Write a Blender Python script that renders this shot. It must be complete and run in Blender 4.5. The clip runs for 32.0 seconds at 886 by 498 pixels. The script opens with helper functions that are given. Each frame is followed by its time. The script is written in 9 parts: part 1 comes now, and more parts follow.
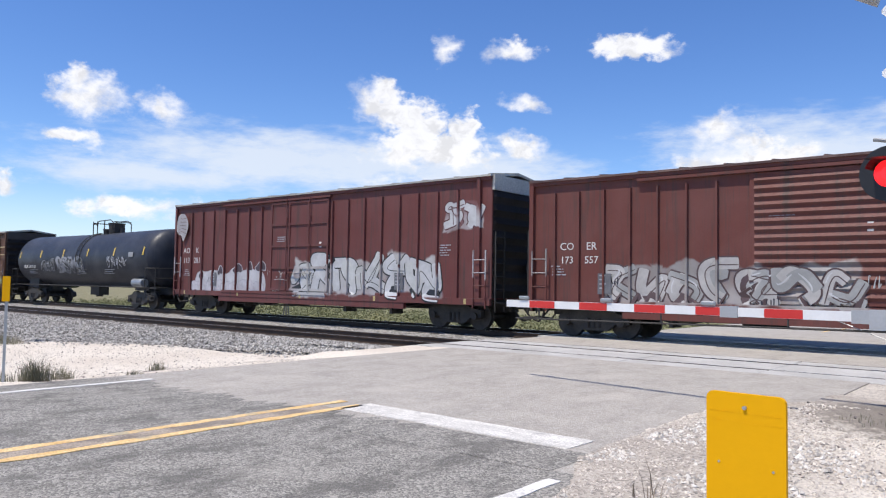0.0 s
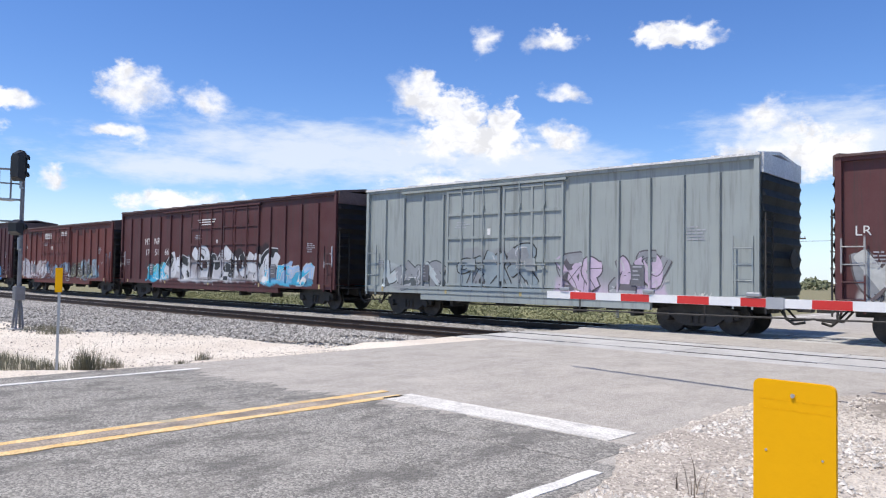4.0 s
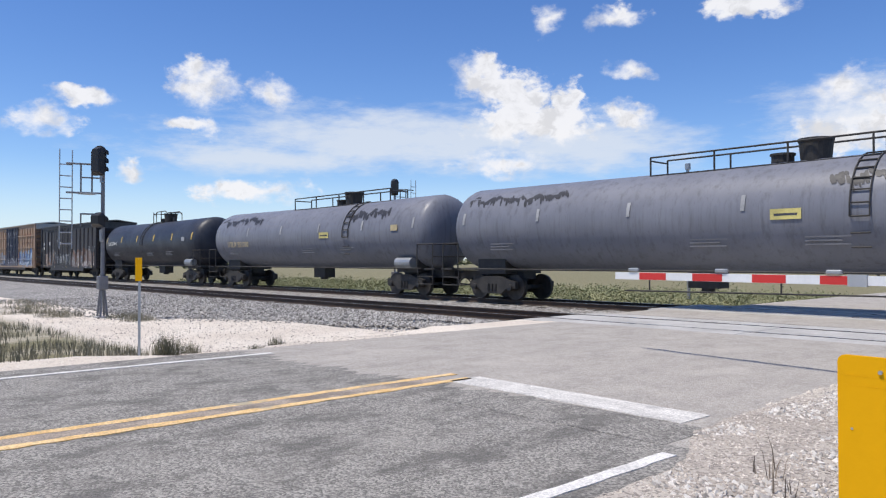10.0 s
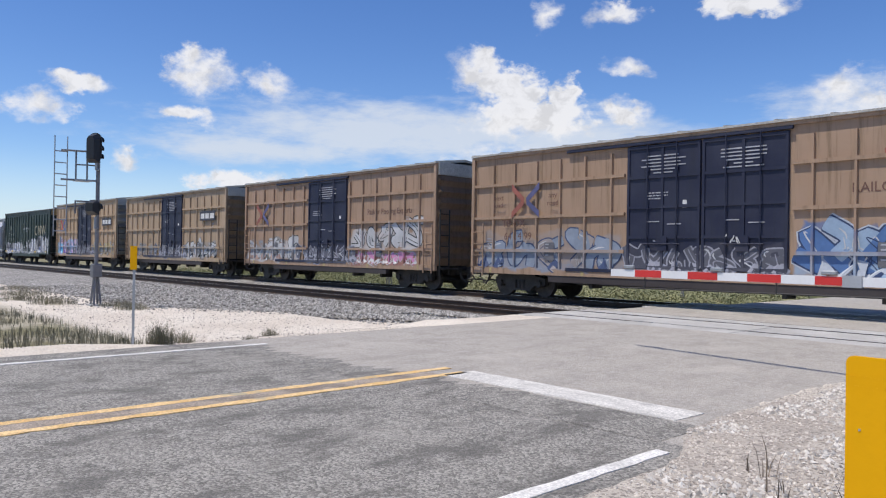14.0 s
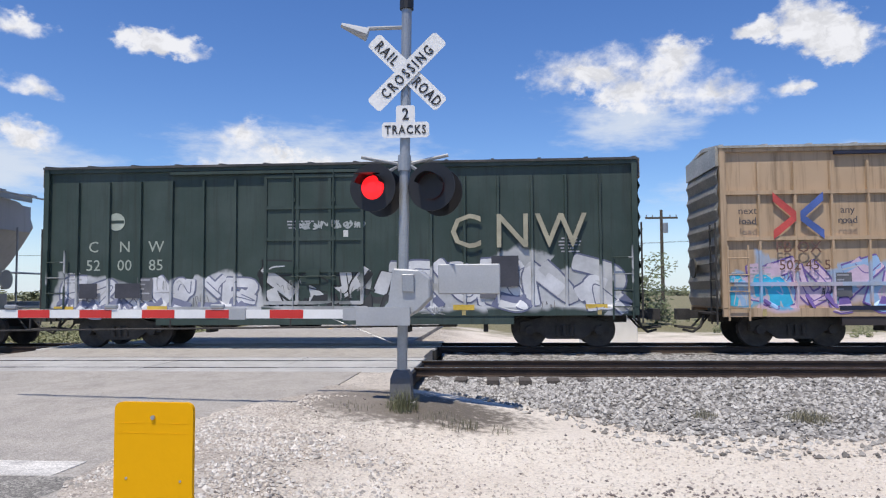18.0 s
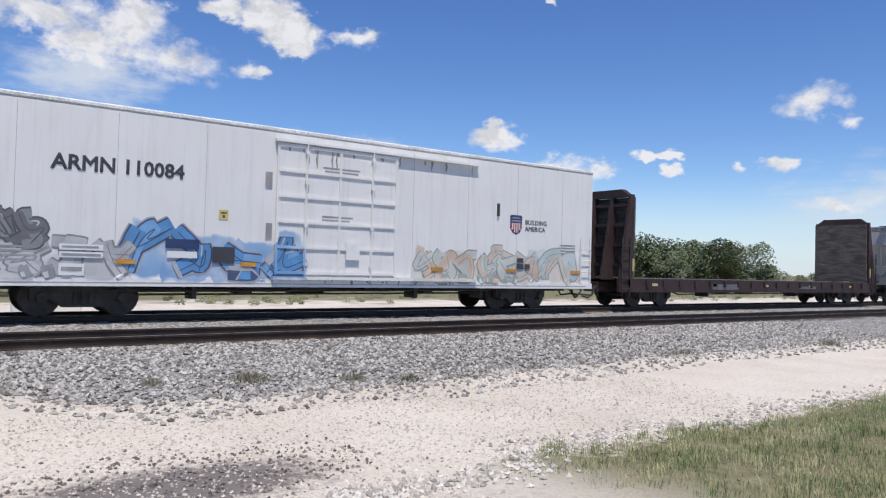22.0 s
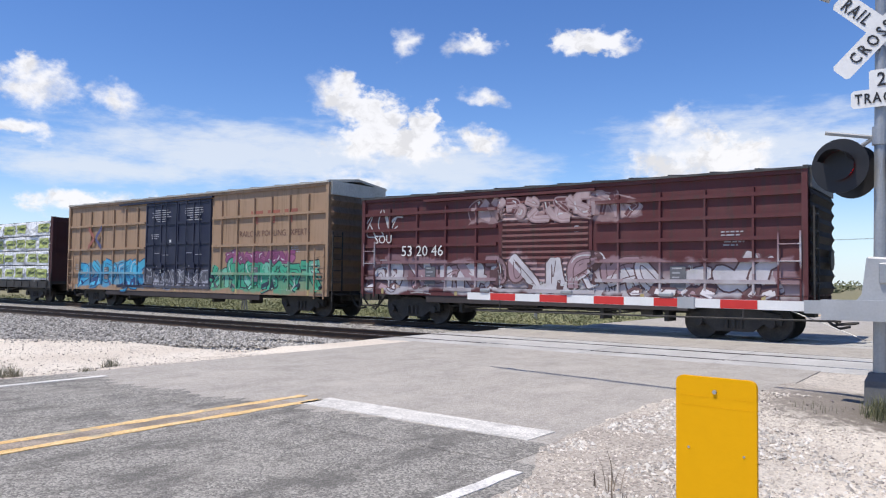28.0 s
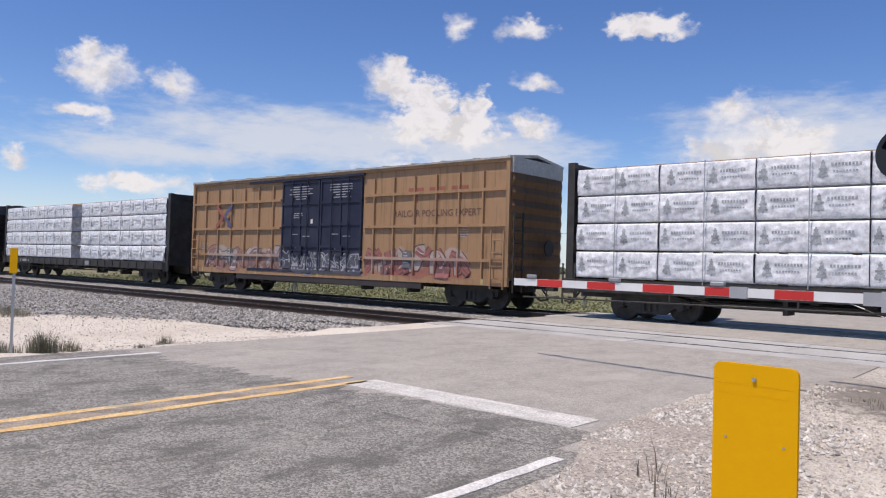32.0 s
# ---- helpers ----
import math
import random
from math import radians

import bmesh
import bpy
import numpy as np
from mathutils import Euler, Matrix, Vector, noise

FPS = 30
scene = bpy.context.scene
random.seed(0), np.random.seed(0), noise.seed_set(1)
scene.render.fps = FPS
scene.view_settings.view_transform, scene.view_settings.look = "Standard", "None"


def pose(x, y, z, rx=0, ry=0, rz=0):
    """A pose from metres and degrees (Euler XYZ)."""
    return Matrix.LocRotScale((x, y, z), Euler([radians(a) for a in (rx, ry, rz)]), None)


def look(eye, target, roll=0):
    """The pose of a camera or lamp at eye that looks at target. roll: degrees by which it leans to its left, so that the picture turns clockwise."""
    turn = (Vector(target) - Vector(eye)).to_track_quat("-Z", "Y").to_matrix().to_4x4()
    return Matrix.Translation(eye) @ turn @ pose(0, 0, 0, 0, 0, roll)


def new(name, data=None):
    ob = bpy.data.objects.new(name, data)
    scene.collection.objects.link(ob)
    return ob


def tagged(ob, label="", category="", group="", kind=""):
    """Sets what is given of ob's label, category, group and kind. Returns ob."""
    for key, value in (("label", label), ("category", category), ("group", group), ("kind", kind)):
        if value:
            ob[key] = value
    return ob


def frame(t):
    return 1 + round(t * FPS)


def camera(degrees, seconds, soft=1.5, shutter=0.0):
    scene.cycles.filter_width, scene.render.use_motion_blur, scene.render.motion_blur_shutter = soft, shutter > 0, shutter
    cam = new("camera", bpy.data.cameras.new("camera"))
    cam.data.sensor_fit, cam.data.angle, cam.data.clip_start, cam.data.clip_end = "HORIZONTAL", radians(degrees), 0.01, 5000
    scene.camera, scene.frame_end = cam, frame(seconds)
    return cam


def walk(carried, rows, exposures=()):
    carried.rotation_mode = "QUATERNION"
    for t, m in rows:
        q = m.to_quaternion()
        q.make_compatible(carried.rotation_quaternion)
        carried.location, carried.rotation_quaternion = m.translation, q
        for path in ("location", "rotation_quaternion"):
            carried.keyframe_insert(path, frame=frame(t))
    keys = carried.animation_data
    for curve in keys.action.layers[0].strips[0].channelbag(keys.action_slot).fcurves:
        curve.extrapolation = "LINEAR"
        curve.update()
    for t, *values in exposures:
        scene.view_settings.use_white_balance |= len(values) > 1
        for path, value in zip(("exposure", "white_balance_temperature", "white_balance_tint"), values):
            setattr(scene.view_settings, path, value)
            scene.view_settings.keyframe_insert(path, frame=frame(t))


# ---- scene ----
cam = camera(61.4, 32.0, soft=1.2)
ROWS = [
    (0, -0.030, -0.075, 1.468, 39.54, 2.82, 0.97), (0.5, -0.025, -0.070, 1.465, 39.91, 2.19, 1.12), (1, -0.026, -0.066, 1.464, 40.98, 2.88, 1.04),
    (1.5, -0.023, -0.071, 1.465, 41.26, 3.33, 0.75), (2, -0.022, -0.072, 1.462, 41.60, 3.05, 0.98), (2.5, -0.023, -0.055, 1.462, 40.96, 3.11, 0.90),
    (3, -0.025, -0.066, 1.465, 41.18, 2.57, 0.61), (3.5, -0.028, -0.083, 1.459, 42.09, 2.21, 0.87), (5.5, -0.030, -0.089, 1.459, 42.98, 2.17, 0.98),
    (6, -0.037, -0.083, 1.459, 42.41, 2.12, 0.73), (6.5, -0.036, -0.086, 1.460, 43.29, 1.70, 0.93), (7, -0.028, -0.096, 1.454, 44.65, 1.15, 1.10),
    (7.5, -0.031, -0.074, 1.452, 44.13, 1.37, 0.23), (8, -0.034, -0.093, 1.454, 46.02, 1.24, 0.22), (8.5, -0.044, -0.083, 1.450, 46.63, 0.62, 0.41),
    (9, -0.042, -0.088, 1.449, 47.18, 0.62, 0.78), (9.5, -0.033, -0.082, 1.449, 46.89, 0.55, 0.49), (10, -0.035, -0.083, 1.450, 47.57, 0.87, -0.09),
    (10.5, -0.033, -0.101, 1.452, 47.65, 0.74, 0.34), (11, -0.039, -0.096, 1.447, 47.33, 0.03, 1.07), (11.5, -0.045, -0.081, 1.447, 47.18, 0.43, 0.71),
    (12, -0.054, -0.074, 1.445, 46.79, 0.95, 0.76), (12.5, -0.053, -0.093, 1.448, 46.33, 1.07, 0.56), (13, -0.057, -0.094, 1.449, 46.54, 0.80, 0.86),
    (13.5, -0.053, -0.112, 1.452, 46.84, 0.80, 0.76), (14, -0.059, -0.096, 1.450, 47.15, 0.40, 0.92), (14.5, -0.056, -0.080, 1.452, 47.63, 0.84, 0.04),
    (16.5, -0.050, -0.103, 1.457, 51.34, 3.15, 0.14), (17, -0.062, -0.022, 1.452, 45.75, 3.16, -0.49), (17.5, -0.035, 0.149, 1.437, 26.67, 3.62, -0.13),
    (18, 0.109, 0.070, 1.467, 4.18, 3.31, -0.34), (18.6, 0.151, 0.140, 1.425, -20.47, 2.60, -0.26), (19, 0.193, 0.140, 1.460, -33.03, 2.12, -0.74),
    (19.5, 0.210, 0.184, 1.446, -45.32, 3.25, -0.01), (20, 0.215, 0.182, 1.435, -49.87, 2.44, -0.08), (20.5, 0.184, 0.183, 1.435, -50.25, 2.20, 0.12),
    (21, 0.167, 0.173, 1.439, -48.85, 2.26, 0.75), (21.5, 0.127, 0.182, 1.428, -44.66, 2.06, 1.34), (22, 0.069, 0.186, 1.441, -36.17, 1.34, 1.53),
    (22.5, 0.055, 0.199, 1.442, -30.32, 2.60, 1.84), (23, 0.057, 0.188, 1.446, -23.52, 2.53, 2.12), (23.5, 0.058, 0.222, 1.453, -17.84, 3.32, 1.75),
    (24, 0.037, 0.203, 1.442, -12.42, 3.85, 2.12), (24.5, -0.060, 0.185, 1.429, -5.64, 3.62, 1.38), (24.8, 0.038, 0.127, 1.445, 3.20, 3.16, 1.02),
    (25, 0.045, 0.037, 1.461, 9.01, 3.32, 0.98), (25.5, 0.007, 0.013, 1.454, 20.32, 2.88, 0.70), (26, -0.034, -0.020, 1.456, 30.45, 3.49, 1.77),
    (26.5, -0.057, -0.034, 1.451, 36.51, 2.94, 2.01), (28.5, -0.068, -0.037, 1.449, 36.52, 2.07, 0.38), (29, -0.068, -0.032, 1.441, 38.79, 0.83, 1.66),
    (29.5, -0.061, -0.029, 1.442, 38.96, 1.32, 0.47), (30, -0.057, 0.002, 1.439, 39.06, 2.02, -0.51), (30.5, -0.051, -0.001, 1.441, 39.22, 2.33, 0.74),
    (31, -0.049, -0.014, 1.442, 39.53, 1.86, 0.91), (31.5, -0.053, -0.009, 1.442, 40.23, 1.34, 1.53), (32, -0.058, 0.003, 1.438, 40.22, 1.22, 1.69),
]
walk(cam, [(t, pose(x, y, z, 90 + pitch, 0, yaw) @ pose(0, 0, 0, 0, 0, roll)) for t, x, y, z, yaw, pitch, roll in ROWS],
     exposures=[(0, 0.1, 6500, 10), (1, 0.19, 6500, 10), (2, 0.38, 6500, 10), (3.5, 0.2, 6500, 10), (6, 0.05, 6500, 10), (8, 0.0, 6500, 10), (10, -0.06, 6500, 10), (13, -0.09, 6500, 10), (14, -0.14, 6500, 10), (16.5, 0.2, 6500, 10), (17, 0.26, 6500, 10), (17.5, 0.08, 6500, 10), (18, -0.08, 6500, 10), (19, 0.13, 6500, 10),
                (20, 0.2, 6500, 10), (21, 0.05, 6500, 10), (21.5, 0.0, 6500, 10), (22, -0.18, 6500, 10), (23, 0.08, 6500, 10), (24, -0.2, 6500, 10), (26, -0.22, 6550, 11), (29, 0.12, 6500, 10),
                (30, -0.16, 6500, 11), (31, -0.22, 6700, 13), (32, -0.2, 6800, 14)])

# ---- sky and sun ----
SUN_EL, SUN_AZ = 68.0, 158.0      # degrees; azimuth counted from +y towards -x: the sun stands behind the camera on its left

# clouds: azimuth to the left of +y, elevation, half width, half height (degrees)
CLOUDS = [(65.0, 12.7, 2.8, 1.6), (60.4, 12.5, 1.9, 0.9), (76.1, 9.4, 2.4, 1.0), (73.4, 11.2, 2.3, 0.8),
          (66.1, 9.6, 2.2, 0.6), (70.4, 6.5, 1.3, 0.6), (61.9, 5.1, 4.1, 1.0)]
CLOUDS += [(39.6, 17.9, 1.0, 1.3), (34.5, 17.9, 2.0, 0.8), (24.9, 17.5, 3.0, 1.0), (33.4, 13.8, 2.0, 0.7),
           (33.2, 10.8, 2.0, 0.9), (44.5, 13.9, 2.1, 1.7), (42.3, 12.6, 2.6, 1.6), (40.6, 10.4, 4.8, 1.5)]
CLOUDS += [(42.9, 7.4, 3.5, 1.0), (19.1, 11.4, 2.2, 1.5), (17.6, 9.0, 4.8, 1.9), (-7.4, 16.4, 4.6, 1.7),
           (-13.3, 16.0, 2.6, 2.4), (-10.4, 14.9, 3.9, 2.0), (-15.9, 14.0, 3.0, 1.4), (-21.2, 14.0, 1.5, 0.7)]
CLOUDS += [(-22.7, 18.0, 2.6, 1.7), (-24.6, 16.6, 2.4, 1.4), (-19.2, 18.2, 1.7, 0.8), (-29.4, 16.7, 1.8, 0.7),
           (-39.9, 9.9, 2.0, 1.0), (-20.6, 8.0, 4.8, 1.6), (-25.0, 6.0, 3.9, 1.2), (-30.1, 8.1, 2.6, 1.2)]
CLOUDS += [(-29.8, 5.0, 2.2, 0.6), (-36.6, 6.8, 2.1, 0.8), (-46.0, 7.5, 2.4, 1.1), (-43.0, 6.2, 2.2, 0.6),
           (-38.7, 5.1, 2.2, 0.6), (-52.1, 8.5, 1.6, 0.4), (-60.4, 7.4, 1.0, 0.5), (-62.3, 12.0, 2.4, 1.1)]
CLOUDS += [(-72.9, 13.2, 1.7, 1.2), (-70.2, 11.8, 2.3, 1.3), (-77.1, 10.2, 3.5, 1.2), (-73.6, 8.9, 2.6, 1.1),
           (-73.6, 6.9, 5.0, 1.0), (-77.7, 5.6, 2.6, 0.6), (-64.0, 5.0, 2.5, 0.5), (-84.0, 4.0, 5.0, 0.6)]
CLOUDS += [(-43.9, 19.4, 0.6, 0.3), (-64.9, 10.5, 0.9, 0.5), (-53.2, 7.4, 0.8, 0.5), (-57.9, 7.6, 0.7, 0.4),
           (-68.9, 4.4, 1.1, 0.4), (-80.5, 8.7, 1.3, 0.5), (-78.8, 7.4, 0.7, 0.4), (38.2, 11.6, 1.2, 1.5)]


def direction(az, el):
    a, e = radians(az), radians(el)
    return Vector((-math.sin(a) * math.cos(e), math.cos(a) * math.cos(e), math.sin(e)))


def build_world():
    world = bpy.data.worlds.new("sky")
    scene.world = world
    world.use_nodes = True
    nt = world.node_tree
    nt.nodes.clear()
    N = lambda kind, **kw: make_node(nt, kind, **kw)
    co = N("ShaderNodeTexCoord").outputs["Generated"]
    sky = N("ShaderNodeTexSky")
    sky.sky_type, sky.sun_disc = "NISHITA", False
    sky.sun_elevation, sky.sun_rotation = radians(SUN_EL), radians(-SUN_AZ)
    sky.altitude, sky.air_density, sky.dust_density, sky.ozone_density = 900, 1.0, 0.25, 4.0
    # billowing cloud field: distance to the nearest cloud centre in cloud radii, in a space stirred by noise
    flat = N("ShaderNodeMapping")
    flat.inputs["Scale"].default_value = (1.0, 1.0, 1.5)
    nt.links.new(co, flat.inputs[0])
    wide = N("ShaderNodeTexNoise", Scale=9.0, Detail=4.0, Roughness=0.55)
    nt.links.new(co, wide.inputs["Vector"])

    def stirred(vec, scale, detail, amount):
        n = N("ShaderNodeTexNoise", Scale=scale, Detail=detail, Roughness=0.55)
        nt.links.new(flat.outputs[0], n.inputs["Vector"])
        c = N("ShaderNodeVectorMath", op="SUBTRACT")
        nt.links.new(n.outputs["Color"], c.inputs[0])
        c.inputs[1].default_value = (0.5, 0.5, 0.5)
        m = N("ShaderNodeVectorMath", op="MULTIPLY_ADD")
        nt.links.new(c.outputs[0], m.inputs[0])
        m.inputs[1].default_value = (amount, amount, amount * 0.8)
        nt.links.new(vec, m.inputs[2])
        return m.outputs[0]

    rolled = stirred(stirred(co, 17.0, 2.0, 0.05), 52.0, 3.0, 0.026)

    def field(spots, vec, shrink=1.0):
        best = None
        for az, el, w, h in spots:
            c = direction(az, el)
            right = Vector((c.y, -c.x, 0)).normalized()
            up = right.cross(c)
            sub = N("ShaderNodeVectorMath", op="SUBTRACT")
            nt.links.new(vec, sub.inputs[0])
            sub.inputs[1].default_value = c
            comb = N("ShaderNodeCombineXYZ")
            for k, v in enumerate((right / radians(w * shrink), up / radians(h * shrink), c * 4)):
                dot = N("ShaderNodeVectorMath", op="DOT_PRODUCT")
                nt.links.new(sub.outputs[0], dot.inputs[0])
                dot.inputs[1].default_value = v
                nt.links.new(dot.outputs["Value"], comb.inputs[k])
            ln = N("ShaderNodeVectorMath", op="LENGTH")
            nt.links.new(comb.outputs[0], ln.inputs[0])
            best = ln.outputs["Value"] if best is None else math_node(nt, "MINIMUM", best, ln.outputs["Value"])
        return best

    puff = N("ShaderNodeTexNoise", Scale=46.0, Detail=7.0, Roughness=0.62)
    nt.links.new(flat.outputs[0], puff.inputs["Vector"])
    d0 = field(CLOUDS, rolled)
    d = math_node(nt, "ADD", d0, math_node(nt, "MULTIPLY", math_node(nt, "SUBTRACT", puff.outputs[0], 0.5), 1.5))
    # crisp heads, thin trailing edges
    soft = ramp(nt, wide.outputs[0], 0.4, 0.6, 0.5, 1.25)
    dense = math_node(nt, "DIVIDE", math_node(nt, "SUBTRACT", 1.2, d), soft, True)
    dense = ramp(nt, dense, 0.0, 1.0, 0.0, 0.95)
    # thin streaked veils
    streaky = N("ShaderNodeMapping")
    streaky.inputs["Scale"].default_value = (1.0, 1.0, 3.6)
    nt.links.new(co, streaky.inputs[0])
    comb_n = N("ShaderNodeTexNoise", Scale=15.0, Detail=6.0, Roughness=0.62)
    nt.links.new(streaky.outputs[0], comb_n.inputs["Vector"])
    veil = field([(50.0, 9.2, 18.0, 2.5), (61.0, 7.6, 9.0, 1.2), (37.0, 8.6, 9.0, 2.4), (14.0, 9.8, 10.0, 2.6), (-10.0, 12.4, 5.0, 1.9), (-25.0, 7.0, 12.0, 2.4), (-74.0, 5.0, 14.0, 3.2)], co, 1.0)
    dv = math_node(nt, "ADD", veil, math_node(nt, "MULTIPLY", math_node(nt, "SUBTRACT", comb_n.outputs[0], 0.5), 1.7))
    thin = N("ShaderNodeMapRange", interp="SMOOTHSTEP")
    nt.links.new(dv, thin.inputs[0])
    for k, v in ((1, 1.25), (2, 0.25), (3, 0.0), (4, 0.82)):
        thin.inputs[k].default_value = v
    shade = N("ShaderNodeMapRange", interp="SMOOTHSTEP")
    body = N("ShaderNodeTexNoise", Scale=30.0, Detail=4.0, Roughness=0.6)
    nt.links.new(rolled, body.inputs["Vector"])
    nt.links.new(body.outputs[0], shade.inputs[0])
    for k, v in ((1, 0.44), (2, 0.66), (3, 1.0), (4, 0.8)):
        shade.inputs[k].default_value = v
    white = N("ShaderNodeVectorMath", op="SCALE")
    white.inputs[0].default_value = (CLOUD_WHITE, CLOUD_WHITE * 1.0, CLOUD_WHITE * 1.03)
    nt.links.new(shade.outputs[0], white.inputs["Scale"])
    rich = N("ShaderNodeHueSaturation", Hue=0.511, Saturation=1.2, Value=1.03)
    nt.links.new(sky.outputs[0], rich.inputs["Color"])
    m1 = N("ShaderNodeMix", data="RGBA")
    nt.links.new(thin.outputs[0], m1.inputs[0])
    nt.links.new(rich.outputs[0], m1.inputs[6])
    m1.inputs[7].default_value = (CLOUD_WHITE * 0.8, CLOUD_WHITE * 0.86, CLOUD_WHITE * 0.95, 1)
    # pale haze along the horizon
    up = N("ShaderNodeSeparateXYZ")
    nt.links.new(co, up.inputs[0])
    haze = N("ShaderNodeMapRange", interp="SMOOTHSTEP")
    nt.links.new(up.outputs[2], haze.inputs[0])
    for k, v in ((1, 0.13), (2, -0.01), (3, 0.0), (4, 0.75)):
        haze.inputs[k].default_value = v
    m0 = N("ShaderNodeMix", data="RGBA")
    nt.links.new(haze.outputs[0], m0.inputs[0])
    nt.links.new(m1.outputs[2], m0.inputs[6])
    m0.inputs[7].default_value = (CLOUD_WHITE * 0.7, CLOUD_WHITE * 0.83, CLOUD_WHITE * 1.0, 1)
    m2 = N("ShaderNodeMix", data="RGBA")
    nt.links.new(dense, m2.inputs[0])
    nt.links.new(m0.outputs[2], m2.inputs[6])
    nt.links.new(white.outputs[0], m2.inputs[7])
    bg = N("ShaderNodeBackground")
    bg.inputs[1].default_value = SKY_STRENGTH
    nt.links.new(m2.outputs[2], bg.inputs[0])
    out = N("ShaderNodeOutputWorld")
    nt.links.new(bg.outputs[0], out.inputs[0])


SKY_STRENGTH, CLOUD_WHITE = 0.15, 6.4


def make_node(nt, kind, op=None, interp=None, data=None, **values):
    n = nt.nodes.new(kind)
    if op:
        n.operation = op
    if interp:
        n.interpolation_type = interp
    if data:
        n.data_type = data
    for key, v in values.items():
        n.inputs[key].default_value = v
    return n


def math_node(nt, op, a, b=None, clamp=False):
    n = nt.nodes.new("ShaderNodeMath")
    n.operation, n.use_clamp = op, clamp
    for k, v in enumerate((a, b)):
        if v is None:
            continue
        if isinstance(v, (int, float)):
            n.inputs[k].default_value = v
        else:
            nt.links.new(v, n.inputs[k])
    return n.outputs[0]


sun = new("sun", bpy.data.lights.new("sun", "SUN"))
sun.data.energy, sun.data.angle, sun.data.color = 4.75, radians(0.55), (1.0, 0.94, 0.85)
sun.matrix_basis = look((0, 0, 60), Vector((0, 0, 60)) - direction(SUN_AZ, SUN_EL))

# ---- materials ----
def mat_base(name, rough=0.6, metal=0.0):
    m = bpy.data.materials.new(name)
    m.use_nodes = True
    nt = m.node_tree
    b = nt.nodes["Principled BSDF"]
    b.inputs["Roughness"].default_value, b.inputs["Metallic"].default_value = rough, metal
    return m, nt, b


def mix_col(nt, fac, a, b, mode="MIX"):
    n = nt.nodes.new("ShaderNodeMix")
    n.data_type, n.blend_type = "RGBA", mode
    for k, v in ((0, fac), (6, a), (7, b)):
        if isinstance(v, (int, float)):
            n.inputs[k].default_value = v
        elif isinstance(v, (tuple, list)):
            n.inputs[k].default_value = (*v[:3], 1)
        else:
            nt.links.new(v, n.inputs[k])
    return n.outputs[2]


def noise_out(nt, co, scale, detail=4.0, rough=0.55, stretch=None):
    if stretch:
        mp = nt.nodes.new("ShaderNodeMapping")
        mp.inputs["Scale"].default_value = stretch
        nt.links.new(co, mp.inputs[0])
        co = mp.outputs[0]
    n = make_node(nt, "ShaderNodeTexNoise", Scale=scale, Detail=detail, Roughness=rough)
    nt.links.new(co, n.inputs["Vector"])
    return n.outputs[0]


def ramp(nt, v, lo, hi, out_lo=0.0, out_hi=1.0):
    n = nt.nodes.new("ShaderNodeMapRange")
    n.interpolation_type = "SMOOTHSTEP"
    nt.links.new(v, n.inputs[0])
    for k, x in ((1, lo), (2, hi), (3, out_lo), (4, out_hi)):
        n.inputs[k].default_value = x
    return n.outputs[0]


def bump(nt, b, height, strength=0.3, dist=0.02):
    n = make_node(nt, "ShaderNodeBump", Strength=strength, Distance=dist)
    nt.links.new(height, n.inputs["Height"])
    nt.links.new(n.outputs[0], b.inputs["Normal"])


def surface(name, dark, light, scale, rough=0.8, fine=None, metal=0.0, bumps=0.3, dist=0.02, spot=None, stretch=None, grain=0.22):
    """Two-scale speckled surface between two colours; spot: (colour, share) of wide stains."""
    m, nt, b = mat_base(name, rough, metal)
    co = nt.nodes.new("ShaderNodeTexCoord").outputs["Object"]
    n1 = noise_out(nt, co, scale, 5, 0.6, stretch)
    n2 = noise_out(nt, co, fine or scale * 14, 3, 0.7)
    col = mix_col(nt, ramp(nt, n1, 0.32, 0.68), dark, light)
    g = ramp(nt, n2, 0.3, 0.7, 1 - grain, 1 + grain)
    gray = nt.nodes.new("ShaderNodeCombineColor")
    for k in range(3):
        nt.links.new(g, gray.inputs[k])
    col = mix_col(nt, 1.0, col, gray.outputs[0], "MULTIPLY")
    if spot:
        n3 = noise_out(nt, co, scale * 0.35, 6, 0.65)
        col = mix_col(nt, ramp(nt, n3, 0.62 - spot[1], 0.72 - spot[1]), col, spot[0])
    nt.links.new(col, b.inputs["Base Color"])
    nt.links.new(ramp(nt, n1, 0.2, 0.8, max(0.05, rough - 0.12), min(1, rough + 0.1)), b.inputs["Roughness"])
    bump(nt, b, n2, bumps, dist)
    return m


SPRAYED = {}                     # graffiti panels by the name of the paint


